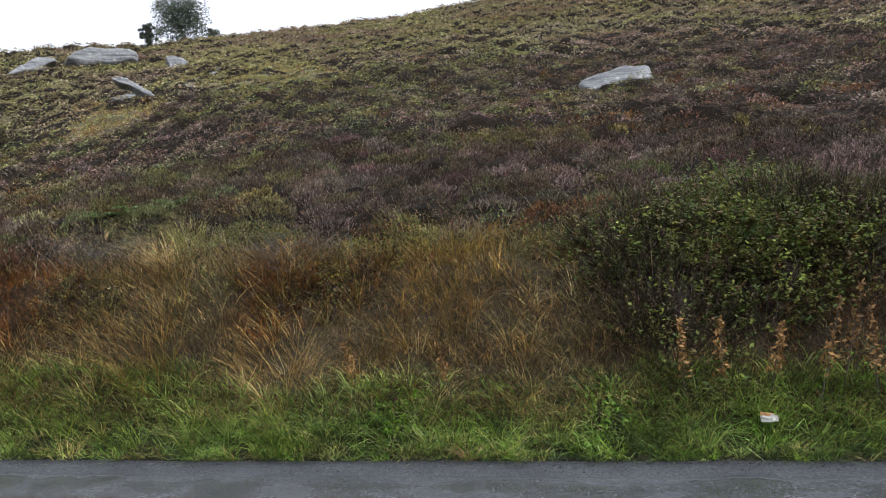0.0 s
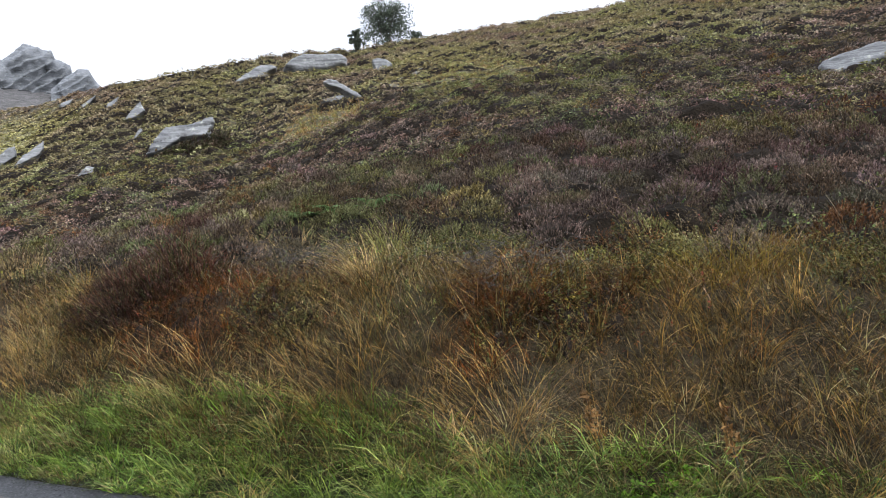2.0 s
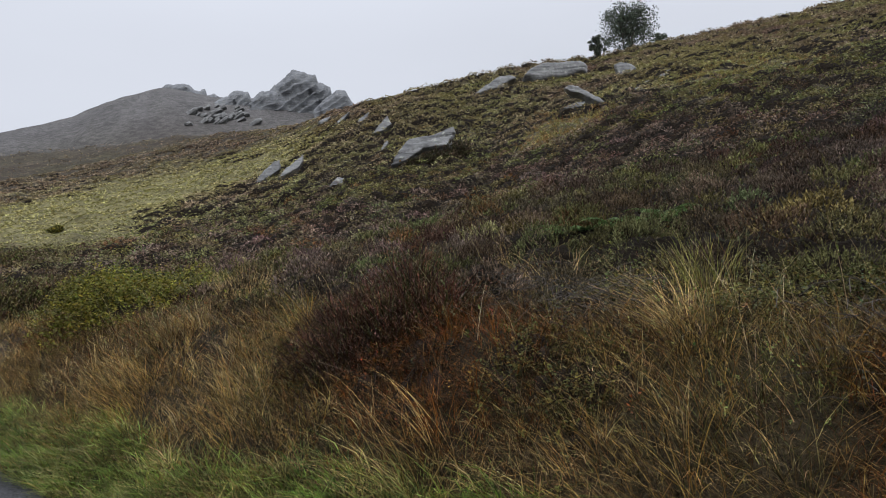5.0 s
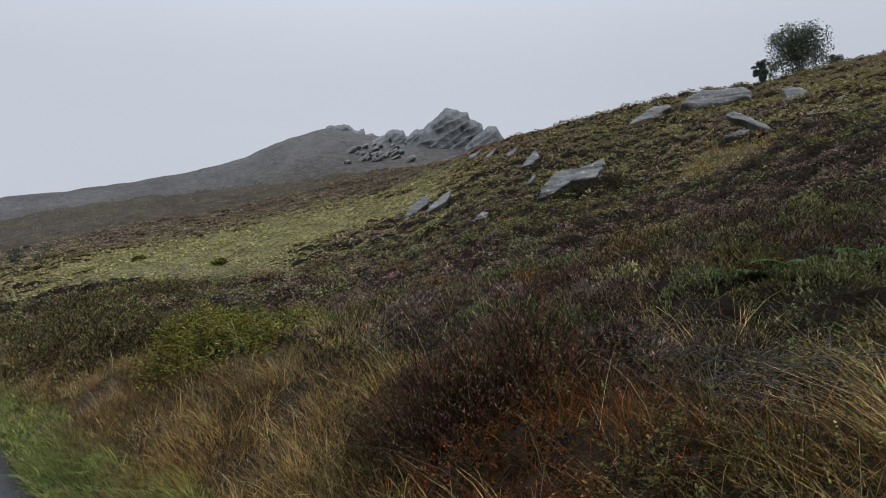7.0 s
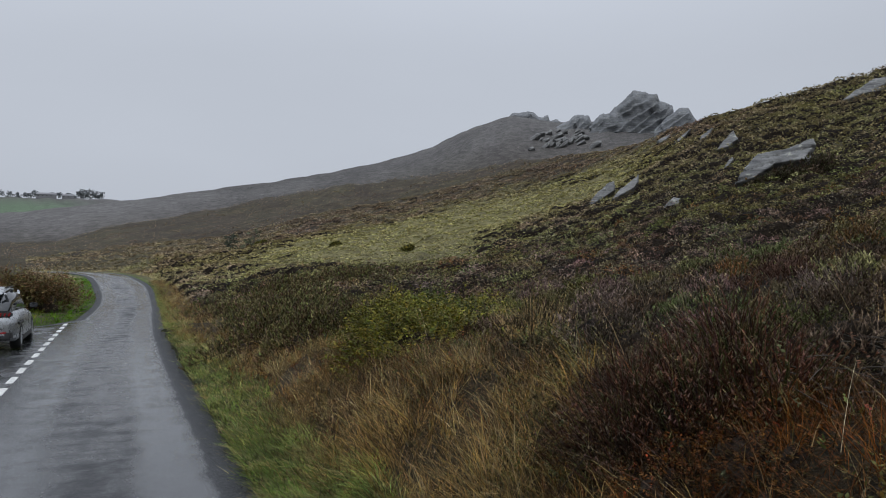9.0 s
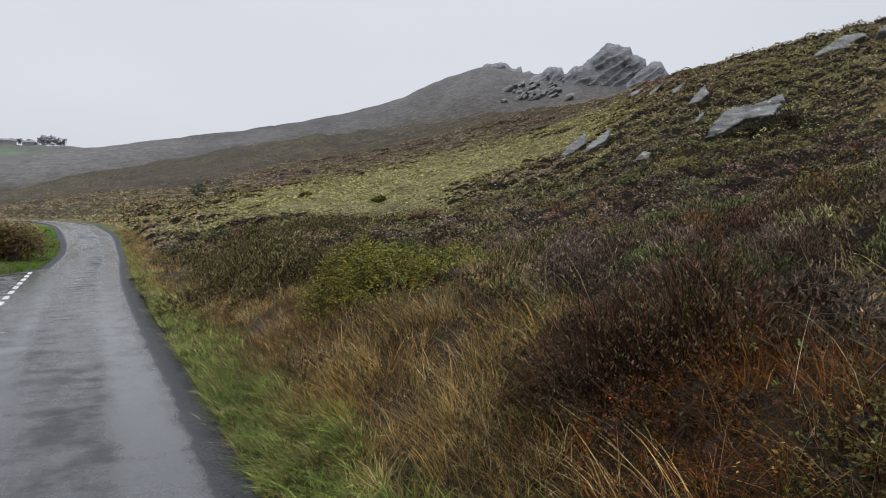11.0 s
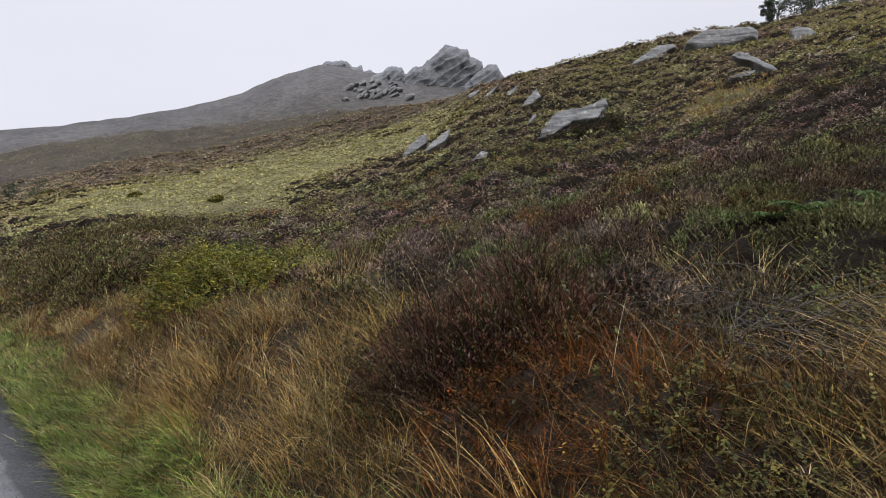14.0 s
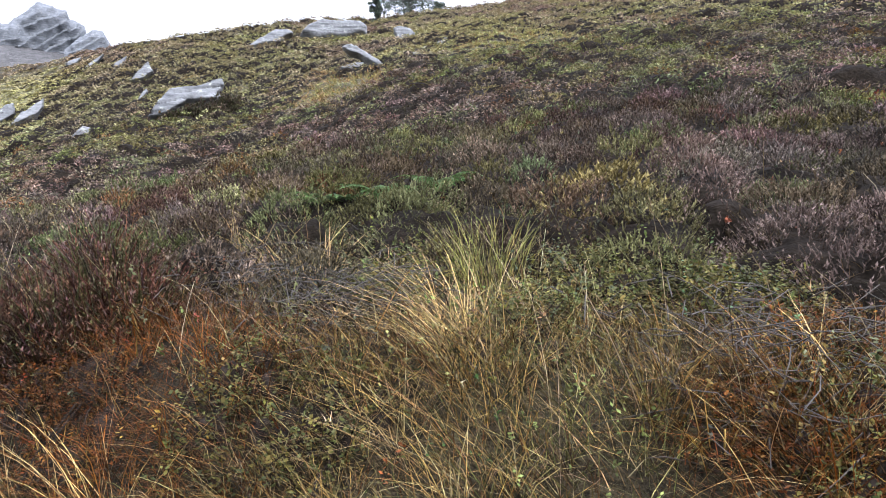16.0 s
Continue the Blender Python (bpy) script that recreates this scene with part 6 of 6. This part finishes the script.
def dock(x, y, tall, seed):
    """A dead dock stalk with rusty seed whorls."""
    rng = random.Random(seed)
    top = tagged(new("dock_plant"), "withered rust-brown dock stalk at the verge", "weed", "dock stalks at the verge")
    z = float(height(np.array([x]), np.array([y]))[0]) - 0.02
    top.matrix_basis = pose(x, y, z)
    lean = Vector((rng.uniform(-0.25, 0.1), rng.uniform(-0.35, 0.35), 1))
    v, f = limb([(lean * tall * k / 4, 0.006 - 0.001 * k) for k in range(5)], 5)
    tri_mesh("stalk", np.array(v), np.array(f), None, DEAD_WOOD, top, smooth=True)
    verts, tris, tones = [], [], []
    for _ in range(110):
        h = tall * rng.uniform(0.35, 1.0)
        a = rng.uniform(0, 2 * math.pi)
        rad = rng.uniform(0.005, 0.085) * (1.25 - h / tall)
        p = lean * h + Vector((math.cos(a) * rad, math.sin(a) * rad, 0))
        u = Vector((rng.gauss(0, 1), rng.gauss(0, 1), rng.gauss(-0.6, 1))).normalized() * rng.uniform(0.012, 0.034)
        w = u.orthogonal() * 0.30
        i = len(verts)
        verts += [p - u, p - w, p + u, p + w]
        tris.append((i, i + 1, i + 2, i + 3))
        tones += [np.array((0.30, 0.180, 0.085)) * rng.uniform(0.3, 1.2)] * 4
    tri_mesh("seed_head", np.array(verts), np.array(tris), np.array(tones), STRAW, top, kind="stuff")


for k, (dx, dy, dh) in enumerate(((3.25, -4.55, 0.75), (3.3, -4.85, 0.7), (3.2, -5.5, 0.9), (3.3, -5.7, 0.95), (3.25, -5.95, 0.8), (3.35, -5.2, 0.6), (3.3, -6.4, 0.8), (3.35, -2.7, 0.5), (3.4, -1.9, 0.45))):
    dock(dx, dy, dh, 60 + k)

bush("nettle_clump", 3.12, -4.0, 0.15, 0.46, 170, 0.014, [(0.190, 0.300, 0.080), (0.240, 0.350, 0.100)], "fresh green leafy weed at the verge", "weed", 41, leaves=5, length=0.12)
bush("nettle_clump", 3.15, -2.3, 0.24, 0.24, 220, 0.015, [(0.170, 0.330, 0.055), (0.220, 0.370, 0.080)], "fresh green leafy weed at the verge", "weed", 42, leaves=5, length=0.10)
bush("nettle_clump", 3.2, -6.4, 0.34, 0.28, 300, 0.016, [(0.160, 0.310, 0.055), (0.200, 0.350, 0.075)], "fresh green leafy weed at the verge", "weed", 43, leaves=5, length=0.12)


def litter_carton(x, y):
    """A crumpled drink carton in the grass."""
    bm = bmesh.new()
    bmesh.ops.create_cube(bm, size=1)
    bmesh.ops.subdivide_edges(bm, edges=bm.edges[:], cuts=3, use_grid_fill=True)
    for v in bm.verts:
        v.co = Vector((v.co.x * 0.10, v.co.y * 0.065, v.co.z * 0.045)) + noise.noise_vector(v.co * 2.3) * 0.012
    ob = part("litter_carton", bm, plain_material("card", (0.50, 0.48, 0.44), 0.6, grain=0.15, size=0.03))
    z = float(height(np.array([x]), np.array([y]))[0])
    ob.matrix_basis = pose(x, y, z + 0.16, 12, 18, 40)
    tagged(ob, "crumpled pale drink carton lying in the verge grass", "litter")
    bm = bmesh.new()
    bmesh.ops.create_cube(bm, size=1)
    bmesh.ops.scale(bm, vec=(0.088, 0.062, 0.020), verts=bm.verts)
    bmesh.ops.bevel(bm, geom=bm.edges[:], offset=0.002, segments=1, affect="EDGES")
    flap = part("flap", bm, plain_material("card_print", (0.46, 0.23, 0.09), 0.6, grain=0.15, size=0.03), ob, "orange-brown printed flap")
    flap.matrix_basis = pose(0.010, 0, 0.031, 0, -14, 0)


litter_carton(3.0, -5.1)


def edge_gravel():
    """Loose chippings along the broken edge of the asphalt."""
    rng = np.random.default_rng(71)
    n = 5600
    y = np.concatenate([rng.uniform(-9, 12, 4800), rng.uniform(12, 40, n - 4800)])
    x = road_side(y) + 0.05 - np.abs(rng.normal(0, 0.13, n))
    size = rng.uniform(0.003, 0.008, n)
    oct_ = np.array([(1, 0, 0), (-1, 0, 0), (0, 1, 0), (0, -1, 0), (0, 0, 0.8), (0, 0, -0.6)], float)
    f = np.array([(0, 2, 4), (2, 1, 4), (1, 3, 4), (3, 0, 4), (2, 0, 5), (1, 2, 5), (3, 1, 5), (0, 3, 5)])
    a = rng.uniform(0, 2 * np.pi, n)
    shape = oct_[None] * rng.uniform(0.6, 1.3, (n, 6, 1))
    rx = shape[..., 0] * np.cos(a)[:, None] - shape[..., 1] * np.sin(a)[:, None]
    ry = shape[..., 0] * np.sin(a)[:, None] + shape[..., 1] * np.cos(a)[:, None]
    v = np.stack([rx, ry, shape[..., 2]], 2) * size[:, None, None] + np.stack([x, y, road_height(y) + 0.006 + 0.3 * size], 1)[:, None]
    tone = np.repeat(np.array([0.16, 0.16, 0.165]) * rng.uniform(0.35, 1.7, (n, 1)), 6, 0)
    tri_mesh("edge_gravel", v.reshape(-1, 3), (np.arange(n)[:, None, None] * 6 + f[None]).reshape(-1, 3), tone, HEATH, kind="stuff", label="loose grey chippings along the road's edge", category="gravel")


edge_gravel()

# ---- the parked car ----
SILVER = plain_material("silver_paint", (0.34, 0.35, 0.36), 0.28, 0.75, grain=0.04)
GLASS = plain_material("tinted_glass", (0.015, 0.017, 0.02), 0.06, 0.0, 0.8, grain=0.02)
TRIM = plain_material("black_plastic", (0.02, 0.02, 0.021), 0.5, grain=0.1)
RUBBER = plain_material("tyre_rubber", (0.018, 0.018, 0.018), 0.8, grain=0.2)
ALLOY = plain_material("alloy", (0.45, 0.46, 0.47), 0.35, 0.9, grain=0.05)
RED_LAMP = plain_material("red_lamp", (0.26, 0.016, 0.02), 0.15, grain=0.05)
CLEAR_LAMP = plain_material("clear_lamp", (0.62, 0.63, 0.64), 0.12, grain=0.03)
YELLOW = plain_material("yellow_plate", (0.62, 0.46, 0.05), 0.4, grain=0.05)


def box_part(name, mat, parent, size, at, bevel=0.01, turn=(0, 0, 0), label=""):
    bm = bmesh.new()
    bmesh.ops.create_cube(bm, size=1)
    bmesh.ops.scale(bm, vec=size, verts=bm.verts)
    if bevel:
        bmesh.ops.bevel(bm, geom=bm.edges[:], offset=bevel, segments=2, affect="EDGES")
    ob = part(name, bm, mat, parent, label)
    ob.matrix_basis = pose(*at, *turn)
    return ob


def loft(rows, mat, name, parent, label=""):
    """A skin over cross-sections, each a closed ring of as many points."""
    bm = bmesh.new()
    rings = [[bm.verts.new(p) for p in ring] for ring in rows]
    n = len(rings[0])
    for a, b in zip(rings, rings[1:]):
        for k in range(n):
            bm.faces.new((a[k], a[(k + 1) % n], b[(k + 1) % n], b[k]))
    bm.faces.new(rings[0][::-1])
    bm.faces.new(rings[-1])
    bmesh.ops.recalc_face_normals(bm, faces=bm.faces)
    for f in bm.faces:
        f.smooth = True
    return part(name, bm, mat, parent, label)


def parked_car(x, y, turn):
    """A compact sport utility car, its length along y, tail at the low end."""
    car = tagged(new("parked_car"), "silver compact car parked in the lay-by", "car")
    car.matrix_basis = pose(x, y, 0.008, 0, 0, turn) @ Matrix.Diagonal((1, 1, 0.93, 1))

    def ring(py, half, low, high, belly=0.0, tuck=0.10):
        out = []
        for u, v in ((-1, 0.08), (-1, 0.45), (-0.985, 0.72), (-0.90, 0.95), (-0.6, 1.0), (0, 1.01), (0.6, 1.0), (0.90, 0.95), (0.985, 0.72), (1, 0.45), (1, 0.08), (0.9, 0), (0, 0), (-0.9, 0)):
            w = half * (1 - tuck * max(0, v - 0.7) / 0.3)
            out.append((u * w, py, low + (high - low) * v))
        return out

    loft([ring(-2.16, 0.70, 0.42, 0.80), ring(-2.10, 0.80, 0.32, 0.96), ring(-1.9, 0.88, 0.26, 1.02), ring(-1.2, 0.91, 0.22, 1.03), ring(0, 0.915, 0.2, 1.00), ring(1.0, 0.91, 0.2, 0.97),
          ring(1.7, 0.88, 0.22, 0.90), ring(2.05, 0.80, 0.26, 0.80), ring(2.2, 0.64, 0.34, 0.66)], SILVER, "body", car)
    loft([ring(-2.02, 0.70, 0.98, 1.06, tuck=0.1), ring(-1.86, 0.73, 0.98, 1.30, tuck=0.2), ring(-1.55, 0.74, 0.98, 1.49, tuck=0.22), ring(-0.6, 0.75, 0.98, 1.555, tuck=0.22), ring(0.25, 0.75, 0.96, 1.52, tuck=0.22),
          ring(0.75, 0.76, 0.94, 1.28, tuck=0.18), ring(1.2, 0.78, 0.93, 0.98, tuck=0.08)], GLASS, "cabin_glass", car, "dark tinted glazing")
    loft([ring(-1.92, 0.56, 1.44, 1.475), ring(-1.5, 0.585, 1.485, 1.55), ring(-0.6, 0.60, 1.53, 1.61), ring(0.2, 0.585, 1.50, 1.56), ring(0.42, 0.54, 1.46, 1.49)], SILVER, "roof", car)
    box_part("roof_spoiler", SILVER, car, (1.08, 0.24, 0.045), (0, -2.0, 1.455), 0.015, (8, 0, 0))
    for s in (-1, 1):
        box_part("roof_rail", TRIM, car, (0.03, 1.7, 0.04), (s * 0.57, -0.6, 1.60), 0.012)
        for py, tilt in ((-1.72, 34), (-0.55, 0), (0.62, -42)):
            box_part("pillar", SILVER if py != -0.55 else TRIM, car, (0.05, 0.10, 0.58), (s * 0.675, py, 1.24), 0.015, (tilt, -s * 12, 0))
        lamp = box_part("tail_light", TRIM, car, (0.34, 0.16, 0.13), (s * 0.63, -2.06, 0.95), 0.03, (0, 0, s * 14), "dark tail light with red bars")
        for k in range(3):
            box_part("light_bar", RED_LAMP, lamp, (0.035, 0.01, 0.09), (-0.09 + 0.09 * k, -0.079, 0), 0.002, (0, 24 * s, 0))
        box_part("headlight", CLEAR_LAMP, car, (0.36, 0.18, 0.14), (s * 0.62, 2.02, 0.72), 0.03, (0, 0, -s * 24), "clear headlight")
        mirror = box_part("wing_mirror", TRIM, car, (0.20, 0.10, 0.14), (s * 1.0, 0.72, 1.03), 0.03)
        box_part("mirror_glass", GLASS, mirror, (0.15, 0.006, 0.10), (0, -0.052, 0), 0.002)
        for py in (-0.28, 0.62):
            box_part("door_handle", SILVER, car, (0.03, 0.20, 0.03), (s * 0.915, py - 0.55, 0.86), 0.008)
            box_part("door_seam", TRIM, car, (0.006, 0.010, 0.60), (s * 0.912, py - 0.25, 0.62), 0.001)
        box_part("sill_trim", TRIM, car, (0.05, 2.1, 0.16), (s * 0.895, 0.0, 0.27), 0.02)
        box_part("wheel_arch", TRIM, car, (0.04, 0.86, 0.10), (s * 0.905, -1.28, 0.70), 0.02)
        for py in (-1.28, 1.36):
            wheel = new("wheel")
            wheel.parent = car
            wheel.matrix_basis = pose(s * 0.80, py, 0.335)
            for nm, mat, r0, r1, wide, off in (("tyre", RUBBER, 0.335, 0.225, 0.225, 0.0), ("rim", ALLOY, 0.235, 0.16, 0.20, 0.008 * s)):
                rows = []
                for q, rad in ((-0.5, r1), (-0.5, r0 * 0.93), (-0.38, r0), (0.38, r0), (0.5, r0 * 0.93), (0.5, r1)):
                    rows.append([(q * wide + off, rad * math.cos(a * math.pi / 18), rad * math.sin(a * math.pi / 18)) for a in range(36)])
                rows.append(rows[0])
                bm = bmesh.new()
                rings = [[bm.verts.new(p) for p in row] for row in rows[:-1]]
                for a, b in zip(rings, rings[1:] + rings[:1]):
                    for k in range(36):
                        bm.faces.new((a[k], a[(k + 1) % 36], b[(k + 1) % 36], b[k]))
                bmesh.ops.recalc_face_normals(bm, faces=bm.faces)
                for f in bm.faces:
                    f.smooth = True
                part(nm, bm, mat, wheel)
            for k in range(5):
                box_part("spoke", ALLOY, wheel, (0.03, 0.05, 0.19), (s * 0.085, 0.095 * math.sin(k * 1.2566), 0.095 * math.cos(k * 1.2566)), 0.008, (-k * 72, 0, 0))
    bumper = box_part("rear_bumper", TRIM, car, (1.62, 0.20, 0.26), (0, -2.10, 0.43), 0.06, label="dark plastic bumper")
    box_part("bumper_strip", SILVER, bumper, (1.3, 0.02, 0.05), (0, -0.105, 0.02), 0.008)
    for s in (-1, 1):
        box_part("reflector", RED_LAMP, bumper, (0.18, 0.012, 0.035), (s * 0.6, -0.104, 0.07), 0.004)
    plate = box_part("number_plate", YELLOW, car, (0.52, 0.012, 0.11), (0, -2.19, 0.72), 0.003)
    for k in range(7):
        box_part("plate_bar", TRIM, plate, (0.045, 0.003, 0.07), (-0.20 + 0.066 * k + (0.02 if k > 3 else 0), -0.0075, 0), 0)
    box_part("tailgate_seam", TRIM, car, (1.2, 0.012, 0.010), (0, -2.165, 0.60), 0.001)
    box_part("rear_wiper", TRIM, car, (0.55, 0.012, 0.015), (0.1, -2.0, 1.16), 0.003, (-20, 10, 0))
    box_part("front_grille", TRIM, car, (0.9, 0.05, 0.16), (0, 2.18, 0.52), 0.02)
    return car


parked_car(-1.62, 21.7, 0.8)

# ---- the far side of the road ----
BANK_GREEN = [(0.105, 0.135, 0.045), (0.150, 0.150, 0.055), (0.135, 0.100, 0.050)]
bush("gorse_bush", -4.9, 34.0, 1.8, 1.7, 2600, 0.04, BANK_GREEN, "dark green gorse bush on the bank beyond the lay-by", "bush", 21, length=0.4)
bush("gorse_bush", -7.2, 34.0, 2.4, 2.0, 2200, 0.045, BANK_GREEN, "dark green gorse bush on the bank beyond the lay-by", "bush", 22, length=0.4)
bush("bracken_clump", -2.5, 36.0, 1.4, 1.9, 3800, 0.042, [(0.22, 0.13, 0.075), (0.17, 0.11, 0.065), (0.17, 0.165, 0.075), (0.26, 0.21, 0.10)], "rust-brown bracken clump at the bend of the road", "bush", 23, length=0.4)
bush("bracken_clump", -3.3, 42.0, 1.8, 1.6, 1800, 0.05, [(0.165, 0.095, 0.050), (0.150, 0.120, 0.055)], "rust-brown bracken clump at the bend of the road", "bush", 24, length=0.4)
bush("gorse_bush", -9.5, 42.0, 3.0, 2.0, 1800, 0.05, BANK_GREEN, "dark green gorse bush on the bank beyond the lay-by", "bush", 25, length=0.4)
bush("gorse_bush", -7.4, 26.0, 2.2, 1.7, 1800, 0.045, BANK_GREEN, "dark green gorse bush behind the lay-by", "bush", 26, length=0.4)


def left_grass():
    rng = np.random.default_rng(31)
    n = 1300
    y = np.concatenate([rng.uniform(14, 72, 1100), rng.uniform(-16, 14, n - 1100)])
    side = np.where(y < 29, lay_edge(y), road_side(y) - 2 * half_at(y))
    u = rng.random(n) ** 1.3 * 3.0
    x = side - 0.06 - u
    tone = np.array([(0.115, 0.235, 0.032), (0.190, 0.300, 0.046), (0.34, 0.29, 0.11)])[np.minimum((rng.random(n) + 0.25 * u > 0.75).astype(int) + (rng.random(n) + 0.3 * u > 1.2), 2)]
    v, t, c = grass_tufts(rng, x, y, 11, rng.uniform(0.14, 0.34, n) * (0.5 + 0.5 * ramp(u, 0, 0.4)), 0.014, rng.uniform(0.05, 0.2, n), jitter(rng, tone, 0.25), 0.0, 0.2)
    tri_mesh("bank_grass", v, t, c, LEAF, kind="stuff", label="green and straw-coloured grass on the bank beyond the lay-by", category="grass")


left_grass()


# ---- the farm on the far hill ----
def far_farm():
    slate = plain_material("slate", (0.16, 0.16, 0.17), 0.6, grain=0.2, size=1.0)
    render_wall = plain_material("pale_wall", (0.15, 0.15, 0.155), 0.8, grain=0.1, size=1.0)
    pane_dark = plain_material("window_dark", (0.03, 0.03, 0.035), 0.2, grain=0.05)

    def building(az, r, long, deep, wall, ridge, label):
        x, y = at_far(az, r)
        z = float(height(np.array([x]), np.array([y]))[0])
        house = tagged(new("farm_building"), label, "building", "far farm")
        house.matrix_basis = pose(x, y, z, 0, 0, facing(x, y))
        box_part("wall", render_wall, house, (long, deep, wall + 2), (0, 0, wall / 2 - 1), 0.05)
        bm = bmesh.new()
        w, d = long / 2 + 0.3, deep / 2 + 0.4
        pts = [bm.verts.new(p) for p in ((-w, -d, 0), (w, -d, 0), (w, d, 0), (-w, d, 0), (-w, 0, ridge), (w, 0, ridge))]
        for f in ((0, 1, 5, 4), (2, 3, 4, 5), (1, 2, 5), (3, 0, 4), (3, 2, 1, 0)):
            bm.faces.new([pts[k] for k in f])
        roof = part("roof", bm, slate, house)
        roof.matrix_basis = pose(0, 0, wall - 0.02)
        for k in range(int(long // 5)):
            box_part("window", pane_dark, house, (1.3, 0.1, 1.5), (-long / 2 + 2.5 + 5 * k, -deep / 2 - 0.03, wall * 0.55), 0.02)

    building(-4.9, 1120, 24, 10, 4.0, 2.6, "long pale farm building under a slate roof")
    building(-3.6, 1120, 14, 10, 3.4, 2.4, "low pale barn under a slate roof")
    building(-9.3, 1130, 40, 14, 6.0, 4.0, "long pale farm building under a slate roof")
    rng = random.Random(77)
    grove = [(-2.95 + 0.115 * k, 9.5 + 3.0 * math.sin(k * 2.1) + (1.5 if k < 9 else -1.0), 5.5) for k in range(14)]
    rows = [(-5.9 + 0.21 * k, 4.5 + 3.0 * abs(math.sin(k * 1.9)) + (2.5 if k < 3 else 0), 7.0) for k in range(14)] + [(-9.8 + 0.45 * k, 6 + 3 * abs(math.sin(k * 2.3)), 11.0) for k in range(9)]
    for az, tall, wide in grove + rows:
        x, y = at_far(az, 1150 + rng.uniform(-12, 12))
        # foliage tone paled and greyed to carry the distance haze
        tree("farm_tree", x, y, tall, wide, rng.randrange(999), (0.26, 0.28, 0.29), "haze-greyed tree in the grove beside the far farm", stems=2, leaves=230, leaf=0.8, low=0.02, clumps=14)


far_farm()
